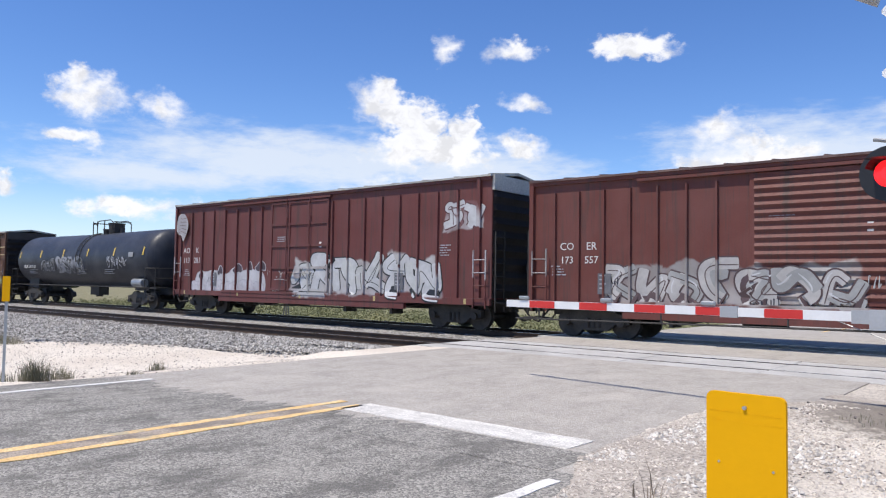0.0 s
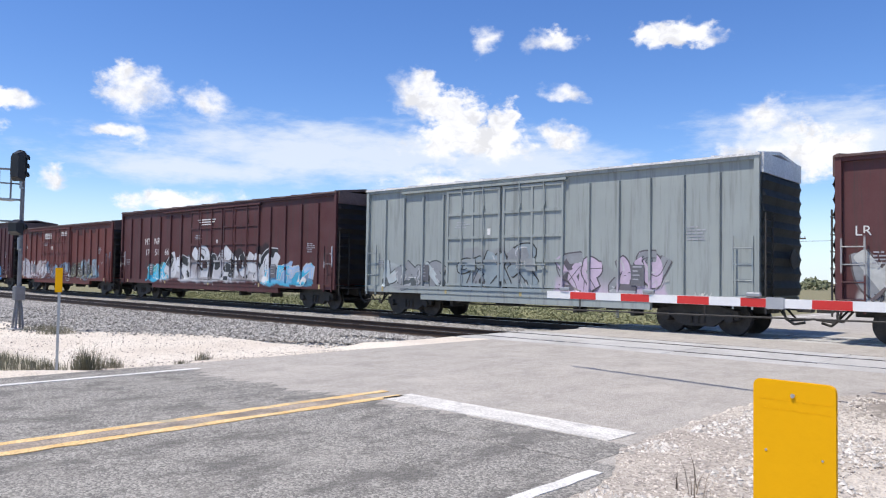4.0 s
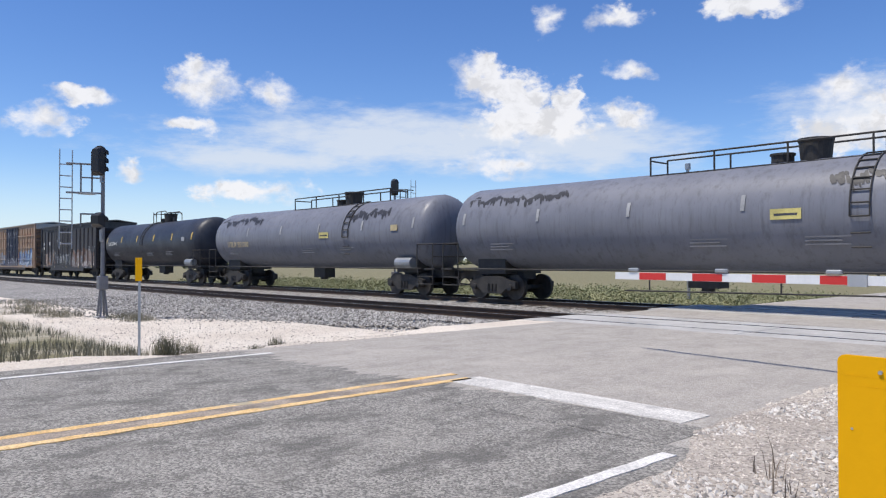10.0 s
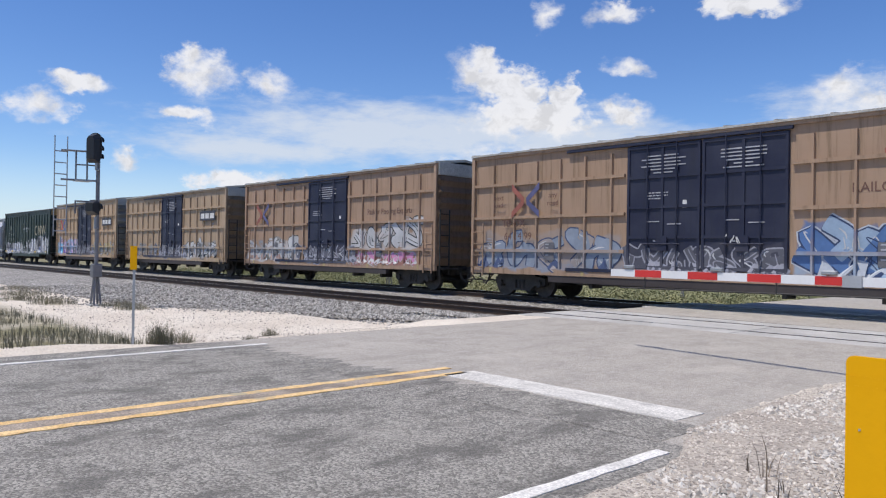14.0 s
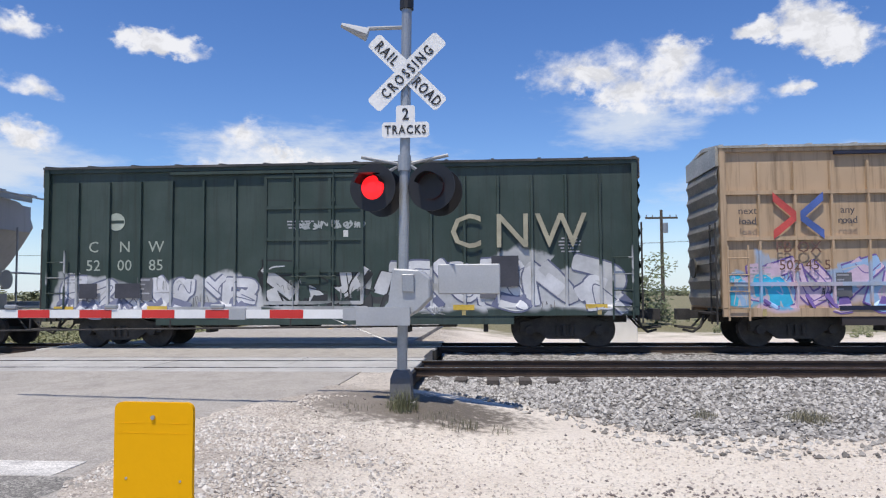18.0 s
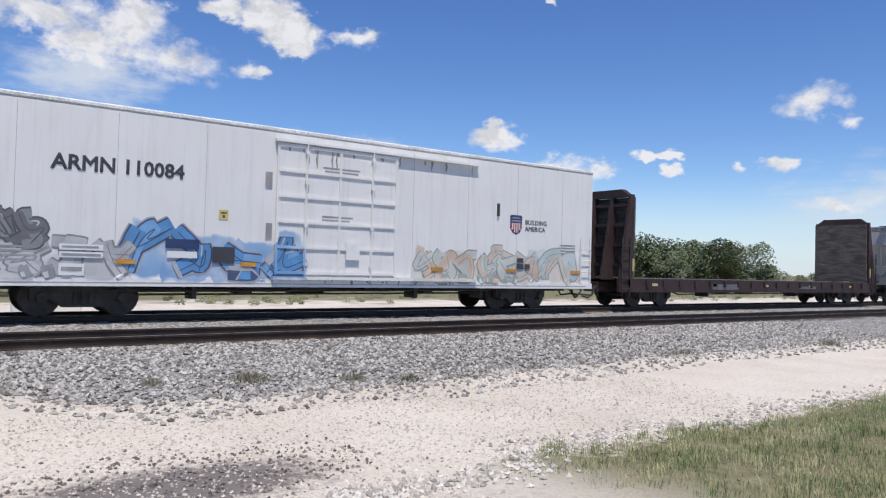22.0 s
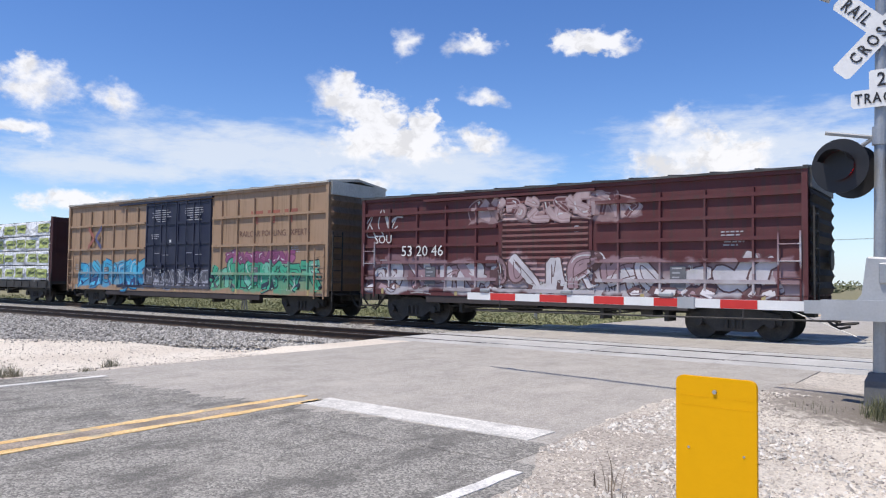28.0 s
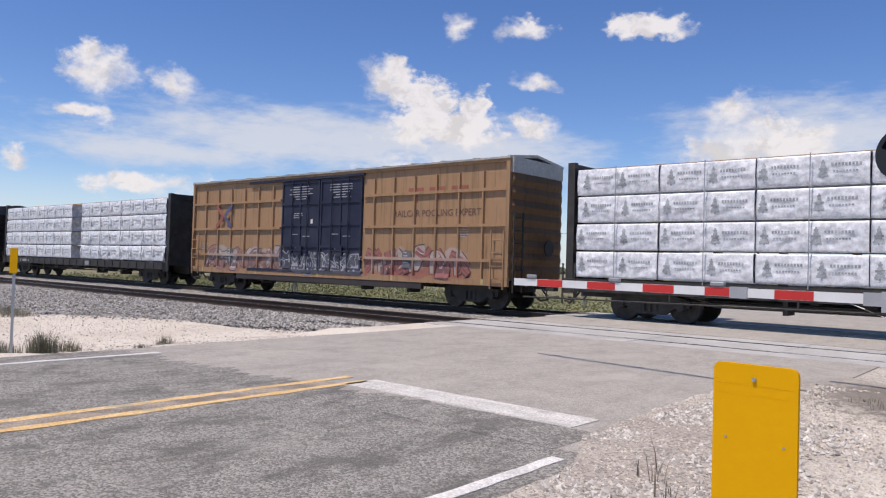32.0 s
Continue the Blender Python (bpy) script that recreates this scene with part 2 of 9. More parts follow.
def paint(name, col, rough=0.55, rust=0.35, rust_col=(0.09, 0.035, 0.018), fade=0.25, grime=(0.05, 0.045, 0.04), graffiti=()):
    """Weathered car paint in the car's own space, with sprayed lettering panels.
    graffiti: (x0, x1, z0, z1, fill, second fill, line, seed)."""
    m, nt, b = mat_base(name, rough)
    b.inputs["Specular IOR Level"].default_value = 0.32
    co = nt.nodes.new("ShaderNodeTexCoord").outputs["Object"]
    wide = noise_out(nt, co, 0.7, 5, 0.6)
    streak = noise_out(nt, co, 2.2, 5, 0.65, (2.4, 2.4, 0.16))
    fine = noise_out(nt, co, 22, 4, 0.7)
    light = tuple(c + max(0.0, 0.5 - c) * 0.06 + c * 0.12 for c in col)
    base = mix_col(nt, ramp(nt, wide, 0.3, 0.72, 0.0, fade * 2), col, light)
    base = mix_col(nt, ramp(nt, streak, 0.47, 0.74, 0.0, 0.62), base, grime)
    thin = noise_out(nt, co, 7.0, 4, 0.6, (2.6, 2.6, 0.1))
    base = mix_col(nt, ramp(nt, thin, 0.58, 0.72, 0.0, 0.4), base, grime)
    base = mix_col(nt, ramp(nt, math_node(nt, "ADD", math_node(nt, "MULTIPLY", streak, 0.6), math_node(nt, "MULTIPLY", fine, 0.4)), 0.66 - rust * 0.3, 0.78 - rust * 0.25, 0.0, min(1.0, rust * 1.6)), base, rust_col)
    if graffiti:
        warp = make_node(nt, "ShaderNodeTexNoise", Scale=1.3, Detail=2.0)
        nt.links.new(co, warp.inputs["Vector"])
        wsub = make_node(nt, "ShaderNodeVectorMath", op="SUBTRACT")
        nt.links.new(warp.outputs["Color"], wsub.inputs[0])
        wsub.inputs[1].default_value = (0.5, 0.5, 0.5)
        for x0, x1, z0, z1, fill, fill2, line, seed, *rim_col in graffiti:
            wmul = make_node(nt, "ShaderNodeVectorMath", op="MULTIPLY_ADD")
            nt.links.new(wsub.outputs[0], wmul.inputs[0])
            wmul.inputs[1].default_value = (0.55, 0, 0.5)
            nt.links.new(co, wmul.inputs[2])
            sep = nt.nodes.new("ShaderNodeSeparateXYZ")
            nt.links.new(wmul.outputs[0], sep.inputs[0])
            hh = z1 - z0
            zr = math_node(nt, "DIVIDE", math_node(nt, "SUBTRACT", sep.outputs["Z"], z0), hh)
            xr = math_node(nt, "SUBTRACT", math_node(nt, "ABSOLUTE", math_node(nt, "SUBTRACT", sep.outputs["X"], (x0 + x1) / 2)), (x1 - x0) / 2)
            # letters: tall leaning cells of a warped voronoi, each with its own height
            lw = hh * 0.72
            mp = nt.nodes.new("ShaderNodeMapping")
            mp.inputs["Scale"].default_value = (1 / lw, 0.0, 0.42 / lw)
            mp.inputs["Location"].default_value = (seed * 3.7, seed * 1.3, seed * 2.1)
            mp.inputs["Rotation"].default_value = (0, 0.3 * math.sin(seed * 5), 0)
            nt.links.new(wmul.outputs[0], mp.inputs[0])
            cell = make_node(nt, "ShaderNodeTexVoronoi", Scale=1.0, Randomness=0.7)
            nt.links.new(mp.outputs[0], cell.inputs["Vector"])
            sc = nt.nodes.new("ShaderNodeSeparateColor")
            nt.links.new(cell.outputs["Color"], sc.inputs[0])
            top = math_node(nt, "ADD", math_node(nt, "MULTIPLY", sc.outputs[0], 0.3), math_node(nt, "MULTIPLY", wide, 0.5))
            top = math_node(nt, "ADD", math_node(nt, "SUBTRACT", top, math_node(nt, "MULTIPLY", cell.outputs["Distance"], 0.25)), 0.52)
            d1 = math_node(nt, "SUBTRACT", zr, top)
            d2 = math_node(nt, "SUBTRACT", math_node(nt, "MULTIPLY", sc.outputs[1], 0.12), zr)
            d3 = math_node(nt, "ADD", math_node(nt, "DIVIDE", xr, hh), math_node(nt, "MULTIPLY", math_node(nt, "SUBTRACT", zr, 0.4), 0.25))
            dist = math_node(nt, "MAXIMUM", math_node(nt, "MAXIMUM", d1, d2), d3)
            mask = ramp(nt, dist, 0.03, -0.05)
            colr = mix_col(nt, ramp(nt, math_node(nt, "ADD", zr, math_node(nt, "MULTIPLY", sc.outputs[2], 0.5)), 0.45, 0.85), fill, fill2)
            worn = ramp(nt, wide, 0.3, 0.6, 0.35, 0.85)
            base = mix_col(nt, math_node(nt, "MULTIPLY", mask, worn), base, colr)
    SPRAYED[name] = graffiti
    nt.links.new(base, b.inputs["Base Color"])
    nt.links.new(ramp(nt, fine, 0.2, 0.8, rough - 0.1, rough + 0.15), b.inputs["Roughness"])
    bump(nt, b, fine, 0.12, 0.01)
    return m


def plain(name, col, rough=0.5, metal=0.0, var=0.18):
    return surface(name, tuple(c * (1 - var) for c in col), tuple(min(1, c * (1 + var)) for c in col), 1.6, rough, 40, metal, 0.15, 0.004, grain=var * 0.6)


def glow(name, col, strength):
    m, nt, b = mat_base(name, 0.3)
    b.inputs["Base Color"].default_value = (*col, 1)
    b.inputs["Emission Color"].default_value = (*col, 1)
    b.inputs["Emission Strength"].default_value = strength
    return m


WHITE, BLACK = (0.72, 0.72, 0.72), (0.015, 0.015, 0.018)
steel_dark = surface("dark_steel", (0.022, 0.02, 0.018), (0.05, 0.045, 0.04), 2.5, 0.7, 30)
wheel_steel = surface("wheel_steel", (0.03, 0.026, 0.023), (0.07, 0.06, 0.052), 4, 0.6, 30, 0.3)
rail_steel = surface("rail_steel", (0.03, 0.018, 0.012), (0.06, 0.038, 0.026), 3, 0.65, 40, 0.2)
rail_top = plain("polished_rail_head", (0.42, 0.41, 0.4), 0.3, 0.9)
def asphalt_material(name, dark, light, mid, patchy, cracks=0.8):
    """Worn chip seal: single stones, dark streaked patches, fine cracks."""
    m, nt, b = mat_base(name, 0.9)
    co = nt.nodes.new("ShaderNodeTexCoord").outputs["Object"]
    v = make_node(nt, "ShaderNodeTexVoronoi", Scale=62.0)
    nt.links.new(co, v.inputs["Vector"])
    sc = nt.nodes.new("ShaderNodeSeparateColor")
    nt.links.new(v.outputs["Color"], sc.inputs[0])
    wide, streak, fine = noise_out(nt, co, 0.9, 6, 0.62), noise_out(nt, co, 2.1, 10, 0.78, (1.0, 0.55, 1.0)), noise_out(nt, co, 14, 5, 0.75)
    c = mix_col(nt, ramp(nt, sc.outputs[0], 0.1, 0.95), dark, light)
    c = mix_col(nt, 0.35, c, mid)
    c = mix_col(nt, ramp(nt, streak, 0.46, 0.62, 0.0, patchy), c, tuple(k * 0.4 for k in mid))
    c = mix_col(nt, ramp(nt, fine, 0.55, 0.72, 0.0, 0.5), c, tuple(k * 0.5 for k in mid))
    c = mix_col(nt, ramp(nt, wide, 0.5, 0.75, 0.0, 0.4), c, tuple(k * 1.35 for k in mid))
    warp = make_node(nt, "ShaderNodeTexNoise", Scale=3.0, Detail=4.0)
    nt.links.new(co, warp.inputs["Vector"])
    w2 = make_node(nt, "ShaderNodeVectorMath", op="MULTIPLY_ADD")
    nt.links.new(warp.outputs["Color"], w2.inputs[0])
    w2.inputs[1].default_value = (0.5, 0.5, 0)
    nt.links.new(co, w2.inputs[2])
    e = make_node(nt, "ShaderNodeTexVoronoi", Scale=0.55)
    e.feature = "DISTANCE_TO_EDGE"
    nt.links.new(w2.outputs[0], e.inputs["Vector"])
    c = mix_col(nt, math_node(nt, "MULTIPLY", ramp(nt, e.outputs["Distance"], 0.008, 0.002, 0.0, cracks), ramp(nt, wide, 0.45, 0.55)), c, (0.05, 0.048, 0.045))
    nt.links.new(c, b.inputs["Base Color"])
    bump(nt, b, v.outputs["Distance"], 0.6, -0.012)
    return m


asphalt = asphalt_material("asphalt", (0.08, 0.076, 0.069), (0.45, 0.422, 0.372), (0.255, 0.237, 0.207), 0.78, 0.4)
concrete = asphalt_material("pale_worn_road", (0.27, 0.246, 0.214), (0.48, 0.442, 0.39), (0.395, 0.36, 0.314), 0.3, 0.0)
panel_conc = surface("crossing_concrete", (0.36, 0.345, 0.32), (0.47, 0.455, 0.43), 0.8, 0.85, 35, 0, 0.25, 0.006)
yellow_line = surface("yellow_road_paint", (0.64, 0.4, 0.14), (0.74, 0.53, 0.27), 3.5, 0.7, 45, 0, 0.4, 0.006, ((0.4, 0.34, 0.22), 0.03), None, 0.3)
white_line = surface("white_road_paint", (0.57, 0.545, 0.5), (0.73, 0.7, 0.65), 2.0, 0.7, 45, 0, 0.4, 0.006, ((0.46, 0.44, 0.42), 0.04), None, 0.25)
stop_paint = surface("worn_stop_bar_paint", (0.5, 0.475, 0.43), (0.66, 0.63, 0.575), 2.2, 0.75, 55, 0, 0.4, 0.006, ((0.33, 0.31, 0.29), 0.08), (1, 3, 1), 0.35)
crack_mat = plain("tar_in_crack", (0.03, 0.028, 0.026), 0.8)
tie_wood = surface("weathered_tie", (0.05, 0.042, 0.035), (0.12, 0.1, 0.085), 2.5, 0.9, 30, 0, 0.5, 0.02, None, (0.4, 3, 3))
galv = plain("galvanised_steel", (0.36, 0.37, 0.38), 0.45, 0.55, 0.1)
alu_paint = plain("aluminium_paint", (0.4, 0.41, 0.42), 0.5, 0.3, 0.07)
sign_white = plain("white_sign_sheeting", (0.74, 0.74, 0.73), 0.45, 0, 0.05)
sign_black = plain("black_sign_paint", (0.02, 0.02, 0.022), 0.5)
sign_yellow = plain("yellow_marker_sheeting", (0.72, 0.36, 0.002), 0.6, 0, 0.015)
sign_yellow.node_tree.nodes["Principled BSDF"].inputs["Specular IOR Level"].default_value = 0.12
hood_black = plain("black_hood_paint", (0.012, 0.012, 0.014), 0.5)
gate_red = plain("red_reflective_stripe", (0.55, 0.03, 0.025), 0.4, 0, 0.06)
lamp_red = glow("lit_red_lamp", (1.0, 0.012, 0.016), 1.7)
lamp_off = plain("unlit_red_lens", (0.03, 0.006, 0.006), 0.15)
lumber_wrap = surface("white_lumber_wrap", (0.62, 0.625, 0.635), (0.76, 0.76, 0.765), 1.2, 0.36, 6, 0, 0.25, 0.03, None, (1, 1, 2.2))
white_wrap = surface("plain_lumber_wrap", (0.66, 0.67, 0.69), (0.8, 0.8, 0.81), 1.2, 0.36, 6, 0, 0.25, 0.03, None, (1, 1, 2.2))
wrap_green = surface("green_print", (0.32, 0.37, 0.09), (0.42, 0.46, 0.17), 1.5, 0.42, 8, 0, 0.3, 0.03)
wrap_text = surface("dark_green_print", (0.06, 0.08, 0.035), (0.1, 0.13, 0.06), 2, 0.4, 20)
wrap_grey = surface("grey_print", (0.3, 0.315, 0.32), (0.42, 0.435, 0.44), 2, 0.4, 20)
bare_lumber = surface("sawn_lumber_ends", (0.42, 0.26, 0.12), (0.6, 0.42, 0.24), 5, 0.8, 40)
weathered_wood = surface("weathered_grey_planks", (0.05, 0.042, 0.036), (0.13, 0.115, 0.1), 1.5, 0.85, 22, 0, 0.5, 0.02, None, (0.4, 1, 5))
foliage = surface("leaf_green", (0.065, 0.09, 0.036), (0.14, 0.17, 0.075), 3, 0.6, 25)
foliage_dry = surface("grey_green_leaves", (0.075, 0.092, 0.04), (0.15, 0.16, 0.08), 3, 0.65, 25)
bark = surface("bark", (0.05, 0.04, 0.03), (0.11, 0.09, 0.07), 6, 0.9, 40)
def blade_material(name, cols):
    """Each blade takes its own mix of green and straw; patches lean one way."""
    m, nt, b = mat_base(name, 0.75)
    co = nt.nodes.new("ShaderNodeTexCoord").outputs["Object"]
    geo = nt.nodes.new("ShaderNodeNewGeometry")
    patch = noise_out(nt, co, 1.6, 6, 0.7)
    v = math_node(nt, "ADD", math_node(nt, "MULTIPLY", geo.outputs["Random Per Island"], 0.45), math_node(nt, "MULTIPLY", ramp(nt, patch, 0.36, 0.64), 0.6))
    c = mix_col(nt, ramp(nt, v, 0.1, 0.5), cols[0], cols[1])
    c = mix_col(nt, ramp(nt, v, 0.5, 0.95), c, cols[2])
    nt.links.new(c, b.inputs["Base Color"])
    return m


grass_mat = blade_material("grass_blades", ((0.11, 0.165, 0.05), (0.29, 0.32, 0.14), (0.56, 0.49, 0.3)))
dry_tuft = surface("dry_weeds", (0.105, 0.1, 0.06), (0.26, 0.24, 0.165), 1.2, 0.8, 14)
weed_green = surface("dull_green_weeds", (0.05, 0.06, 0.025), (0.15, 0.15, 0.075), 2.0, 0.8, 14)

build_world()

# ---- building helpers ----
def part(name, bm, material, parent=None, label="", smooth=False):
    """Links a bmesh as one mesh object under a thing or a part."""
    me = bpy.data.meshes.new(name)
    bm.to_mesh(me)
    bm.free()
    return part_mesh(name, me, material, parent, label, smooth)


def part_mesh(name, me, material, parent=None, label="", smooth=False):
    if not me.materials:
        for m in (material if isinstance(material, (list, tuple)) else (material,)):
            me.materials.append(m)
    if smooth:
        for p in me.polygons:
            p.use_smooth = True
    ob = new(name, me)
    ob.parent = parent
    if label:
        ob["label"] = label
    return ob


def box(bm, x0, x1, y0, y1, z0, z1, mi=0):
    v = [bm.verts.new((x, y, z)) for x in (x0, x1) for y in (y0, y1) for z in (z0, z1)]
    for f in ((0, 1, 3, 2), (4, 6, 7, 5), (0, 4, 5, 1), (2, 3, 7, 6), (0, 2, 6, 4), (1, 5, 7, 3)):
        bm.faces.new([v[i] for i in f]).material_index = mi


def boxes(*rows):
    bm = bmesh.new()
    for r in rows:
        box(bm, *r)
    return bm


def rod(bm, a, b, r, n=8, mi=0, r2=None):
    a, b = Vector(a), Vector(b)
    d = (b - a).normalized()
    u = d.orthogonal().normalized()
    w = d.cross(u)
    rings = [[bm.verts.new(p + (u * math.cos(2 * math.pi * k / n) + w * math.sin(2 * math.pi * k / n)) * q) for k in range(n)] for p, q in ((a, r), (b, r if r2 is None else r2))]
    for k in range(n):
        bm.faces.new((rings[0][k], rings[0][(k + 1) % n], rings[1][(k + 1) % n], rings[1][k])).material_index = mi
    bm.faces.new(rings[0][::-1]).material_index = mi
    bm.faces.new(rings[1]).material_index = mi


def rods(pairs, r, n=6):
    bm = bmesh.new()
    for a, b in pairs:
        rod(bm, a, b, r, n)
    return bm


def loft(bm, sections, close=True, caps=True):
    """Joins rings of points (same count) into a skin."""
    rings = [[bm.verts.new(p) for p in s] for s in sections]
    n = len(rings[0])
    for a, b in zip(rings, rings[1:]):
        for k in range(n if close else n - 1):
            bm.faces.new((a[k], a[(k + 1) % n], b[(k + 1) % n], b[k]))
    if caps:
        bm.faces.new(rings[0][::-1])
        bm.faces.new(rings[-1])


def bevel(bm, w, seg=1):
    bmesh.ops.bevel(bm, geom=bm.edges[:], offset=w, segments=seg, affect="EDGES", profile=0.5)
    return bm


def thing(name, x, y, z, label, category, group="", kind=""):
    ob = new(name)
    ob.matrix_basis = pose(x, y, z)
    return tagged(ob, label, category, group, kind)


def lettering(words, x, z, size, material, parent, y, name="lettering", squeeze=1.0, m=None, label="", bold=0.0, align="CENTER", space=1.0):
    c = bpy.data.curves.new(name, "FONT")
    c.body, c.size, c.extrude, c.resolution_u = words, size, 0.002, 2
    c.align_x, c.bevel_depth, c.bevel_resolution = align, bold, 0
    c.space_character = space
    c.materials.append(material)
    ob = new(name, c)
    ob.parent = parent
    ob.matrix_basis = (m if m else pose(x, y, z, 90, 0, 0)) @ Matrix.Diagonal((squeeze, 1, 1, 1))
    if label:
        ob["label"] = label
    return ob


def bars(rows, y, material, parent, name="marking", label="", joined=False):
    """Thin plates on a car's side: rows of x0, x1, z0, z1."""
    if joined:
        ob = part(name, boxes(*[(x0, x1, y - 0.004, y, z0, z1) for x0, x1, z0, z1 in rows]), material, parent, label)
        ob["kind"] = "stuff"
        return ob
    for x0, x1, z0, z1 in rows:
        ob = part(name, boxes((x0, x1, y - 0.004, y, z0, z1)), material, parent, label)
    return ob


SPRAY = {}


def spray(col):
    key = tuple(round(c, 2) for c in col)
    if key not in SPRAY:
        SPRAY[key] = surface("spray_paint", tuple(c * 0.85 for c in key), tuple(min(1.0, c * 1.1) for c in key), 1.3, 0.5, 9, 0, 0.05, 0.004, grain=0.05)
    return SPRAY[key]


def smooth_line(pts, rounds=3):
    for _ in range(rounds):
        out = [pts[0]]
        for (a, b), (c, d) in zip(pts, pts[1:]):
            out += [(a * 0.75 + c * 0.25, b * 0.75 + d * 0.25), (a * 0.25 + c * 0.75, b * 0.25 + d * 0.75)]
        pts = out + [pts[-1]]
    return pts


def ribbon(bm, pts, w, depth, lift, mi):
    """A sprayed stroke lying on the car's side."""
    n = len(pts)
    prev = None
    for k, (x, z) in enumerate(pts):
        xa, za = pts[max(0, k - 1)]
        xb, zb = pts[min(n - 1, k + 1)]
        d = math.hypot(xb - xa, zb - za) or 1
        q = w / 2 * (0.5 if k in (0, n - 1) else 0.85 if k in (1, n - 2) else 1.0)
        ux, uz = -(zb - za) / d * q, (xb - xa) / d * q
        row = [bm.verts.new((x + s * ux, depth(x + s * ux, z + s * uz) - lift * 0.4 - 0.00003 * k, z + s * uz)) for s in (-1, 1)]
        if prev:
            bm.faces.new((prev[0], row[0], row[1], prev[1])).material_index = mi
        prev = row


def sprayed(car, m, depth):
    """Illegible throw-up letters of looping strokes, outlined and filled, one mesh a piece."""
    for x0, x1, z0, z1, fill, fill2, line, seed, *rest in SPRAYED[m.name]:
        rng = random.Random(seed * 97)
        h = (z1 - z0) * 0.94
        scrawl = sum(fill) < 0.3 and sum(line) > 1.0
        n = max(2, round((x1 - x0) / (h * (0.55 if scrawl else 0.78))))
        cw = (x1 - x0) / n
        lean = rng.uniform(-0.2, 0.25)
        hot = W_ if sum(line) < 1.2 else fill2
        for j in range(n):
            gx, gz = x0 + cw * (j + 0.5), z0 + 0.03 + h * rng.uniform(0.0, 0.12)
            gh = h * rng.uniform(0.72, 0.92)
            P = lambda u, v: (gx + (u - 0.5) * cw * 1.08 + lean * (v - 0.4) * gh, gz + v * gh)
            strokes = []
            for q in range(2 if scrawl else rng.choice((2, 2, 3))):
                u, v = rng.choice((0.05, 0.5, 0.95)), rng.choice((0.08, 0.92))
                pts = [(u, v)]
                for w in range(rng.choice((2, 3, 3, 4))):
                    nu, nv = rng.choice((0.05, 0.35, 0.65, 0.95)), rng.choice((0.08, 0.36, 0.64, 0.92))
                    while abs(nu - u) + abs(nv - v) < 0.45:
                        nu, nv = rng.choice((0.05, 0.35, 0.65, 0.95)), rng.choice((0.08, 0.36, 0.64, 0.92))
                    u, v = nu, nv
                    pts.append((u + rng.uniform(-0.05, 0.05), v + rng.uniform(-0.05, 0.05)))
                strokes.append(smooth_line([P(a, b) for a, b in pts], 3 if not scrawl else 2))
            lift = 0.0052 * (j % 6)
            bm = bmesh.new()
            for q, pts in enumerate(strokes):
                if scrawl:
                    ribbon(bm, pts, 0.04, depth, lift + 0.002 * q, 0)
                    continue
                t = gh * 0.27
                if rest:
                    ribbon(bm, pts, t + 0.17, depth, lift + 0.0003 * q - 0.002, 4)
                ribbon(bm, pts, t + 0.09, depth, lift + 0.0006 * q, 0)
                ribbon(bm, pts, t, depth, lift + 0.0026 + 0.0006 * q, 1 if (j + q) % 3 else 2)
                if rng.random() < 0.55:
                    ribbon(bm, [(a + t * 0.1, b - t * 0.12) for a, b in pts[2:-2]], 0.028, depth, lift + 0.005 + 0.0004 * q, 0)
                if rng.random() < 0.6:
                    k = len(pts) // 3
                    ribbon(bm, [(a - t * 0.18, b + t * 0.2) for a, b in pts[k:k + max(4, len(pts) // 4)]], 0.04, depth, lift + 0.0058, 3)
            part("graffiti_letter", bm, (spray(line), spray(fill), spray(fill2), spray(hot), spray(rest[0] if rest else line)), car, "sprayed graffiti letter")


W_ = (0.5, 0.5, 0.5)


MESHES = {}


def shared(key, make):
    if key not in MESHES:
        bm = make()
        me = bpy.data.meshes.new(key)
        bm.to_mesh(me)
        bm.free()
        MESHES[key] = me
    return MESHES[key]

# ---- the train ----
TRACK_FAR, TRACK_NEAR, GAUGE = 21.05, 15.45, 1.5
HALF = 1.6                       # half a car's width
CARS = []                        # (thing, place along the train)


def wheelset_mesh():
    bm = bmesh.new()
    for s in (-1, 1):
        y = s * GAUGE / 2
        rod(bm, (0, y - 0.06, 0), (0, y + 0.06, 0), 0.457, 24)
        rod(bm, (0, y - s * 0.09, 0), (0, y - s * 0.06, 0), 0.48, 24)
        rod(bm, (0, y + s * 0.06, 0), (0, y + s * 0.3, 0), 0.12, 12)
    rod(bm, (0, -0.8, 0), (0, 0.8, 0), 0.09, 10)
    return bm


def side_frame_mesh():
    bm = bmesh.new()
    for s in (-1, 1):
        y = s * 1.0
        prof = [(-1.15, 0.42), (-1.15, 0.66), (-0.75, 0.74), (-0.4, 0.86), (0.4, 0.86), (0.75, 0.74), (1.15, 0.66), (1.15, 0.42), (0.72, 0.42), (0.45, 0.22), (-0.45, 0.22), (-0.72, 0.42)]
        loft(bm, [[(x, y - 0.09, z) for x, z in prof], [(x, y + 0.09, z) for x, z in prof]])
        for x in (-0.18, 0, 0.18):
            rod(bm, (x, y + s * 0.1, 0.3), (x, y + s * 0.1, 0.58), 0.06, 8)
        for x in (-0.9, 0.9):
            rod(bm, (x, y + s * 0.08, 0.46), (x, y + s * 0.17, 0.46), 0.12, 12)
    box(bm, -0.2, 0.2, -1.0, 1.0, 0.5, 0.85)
    return bm


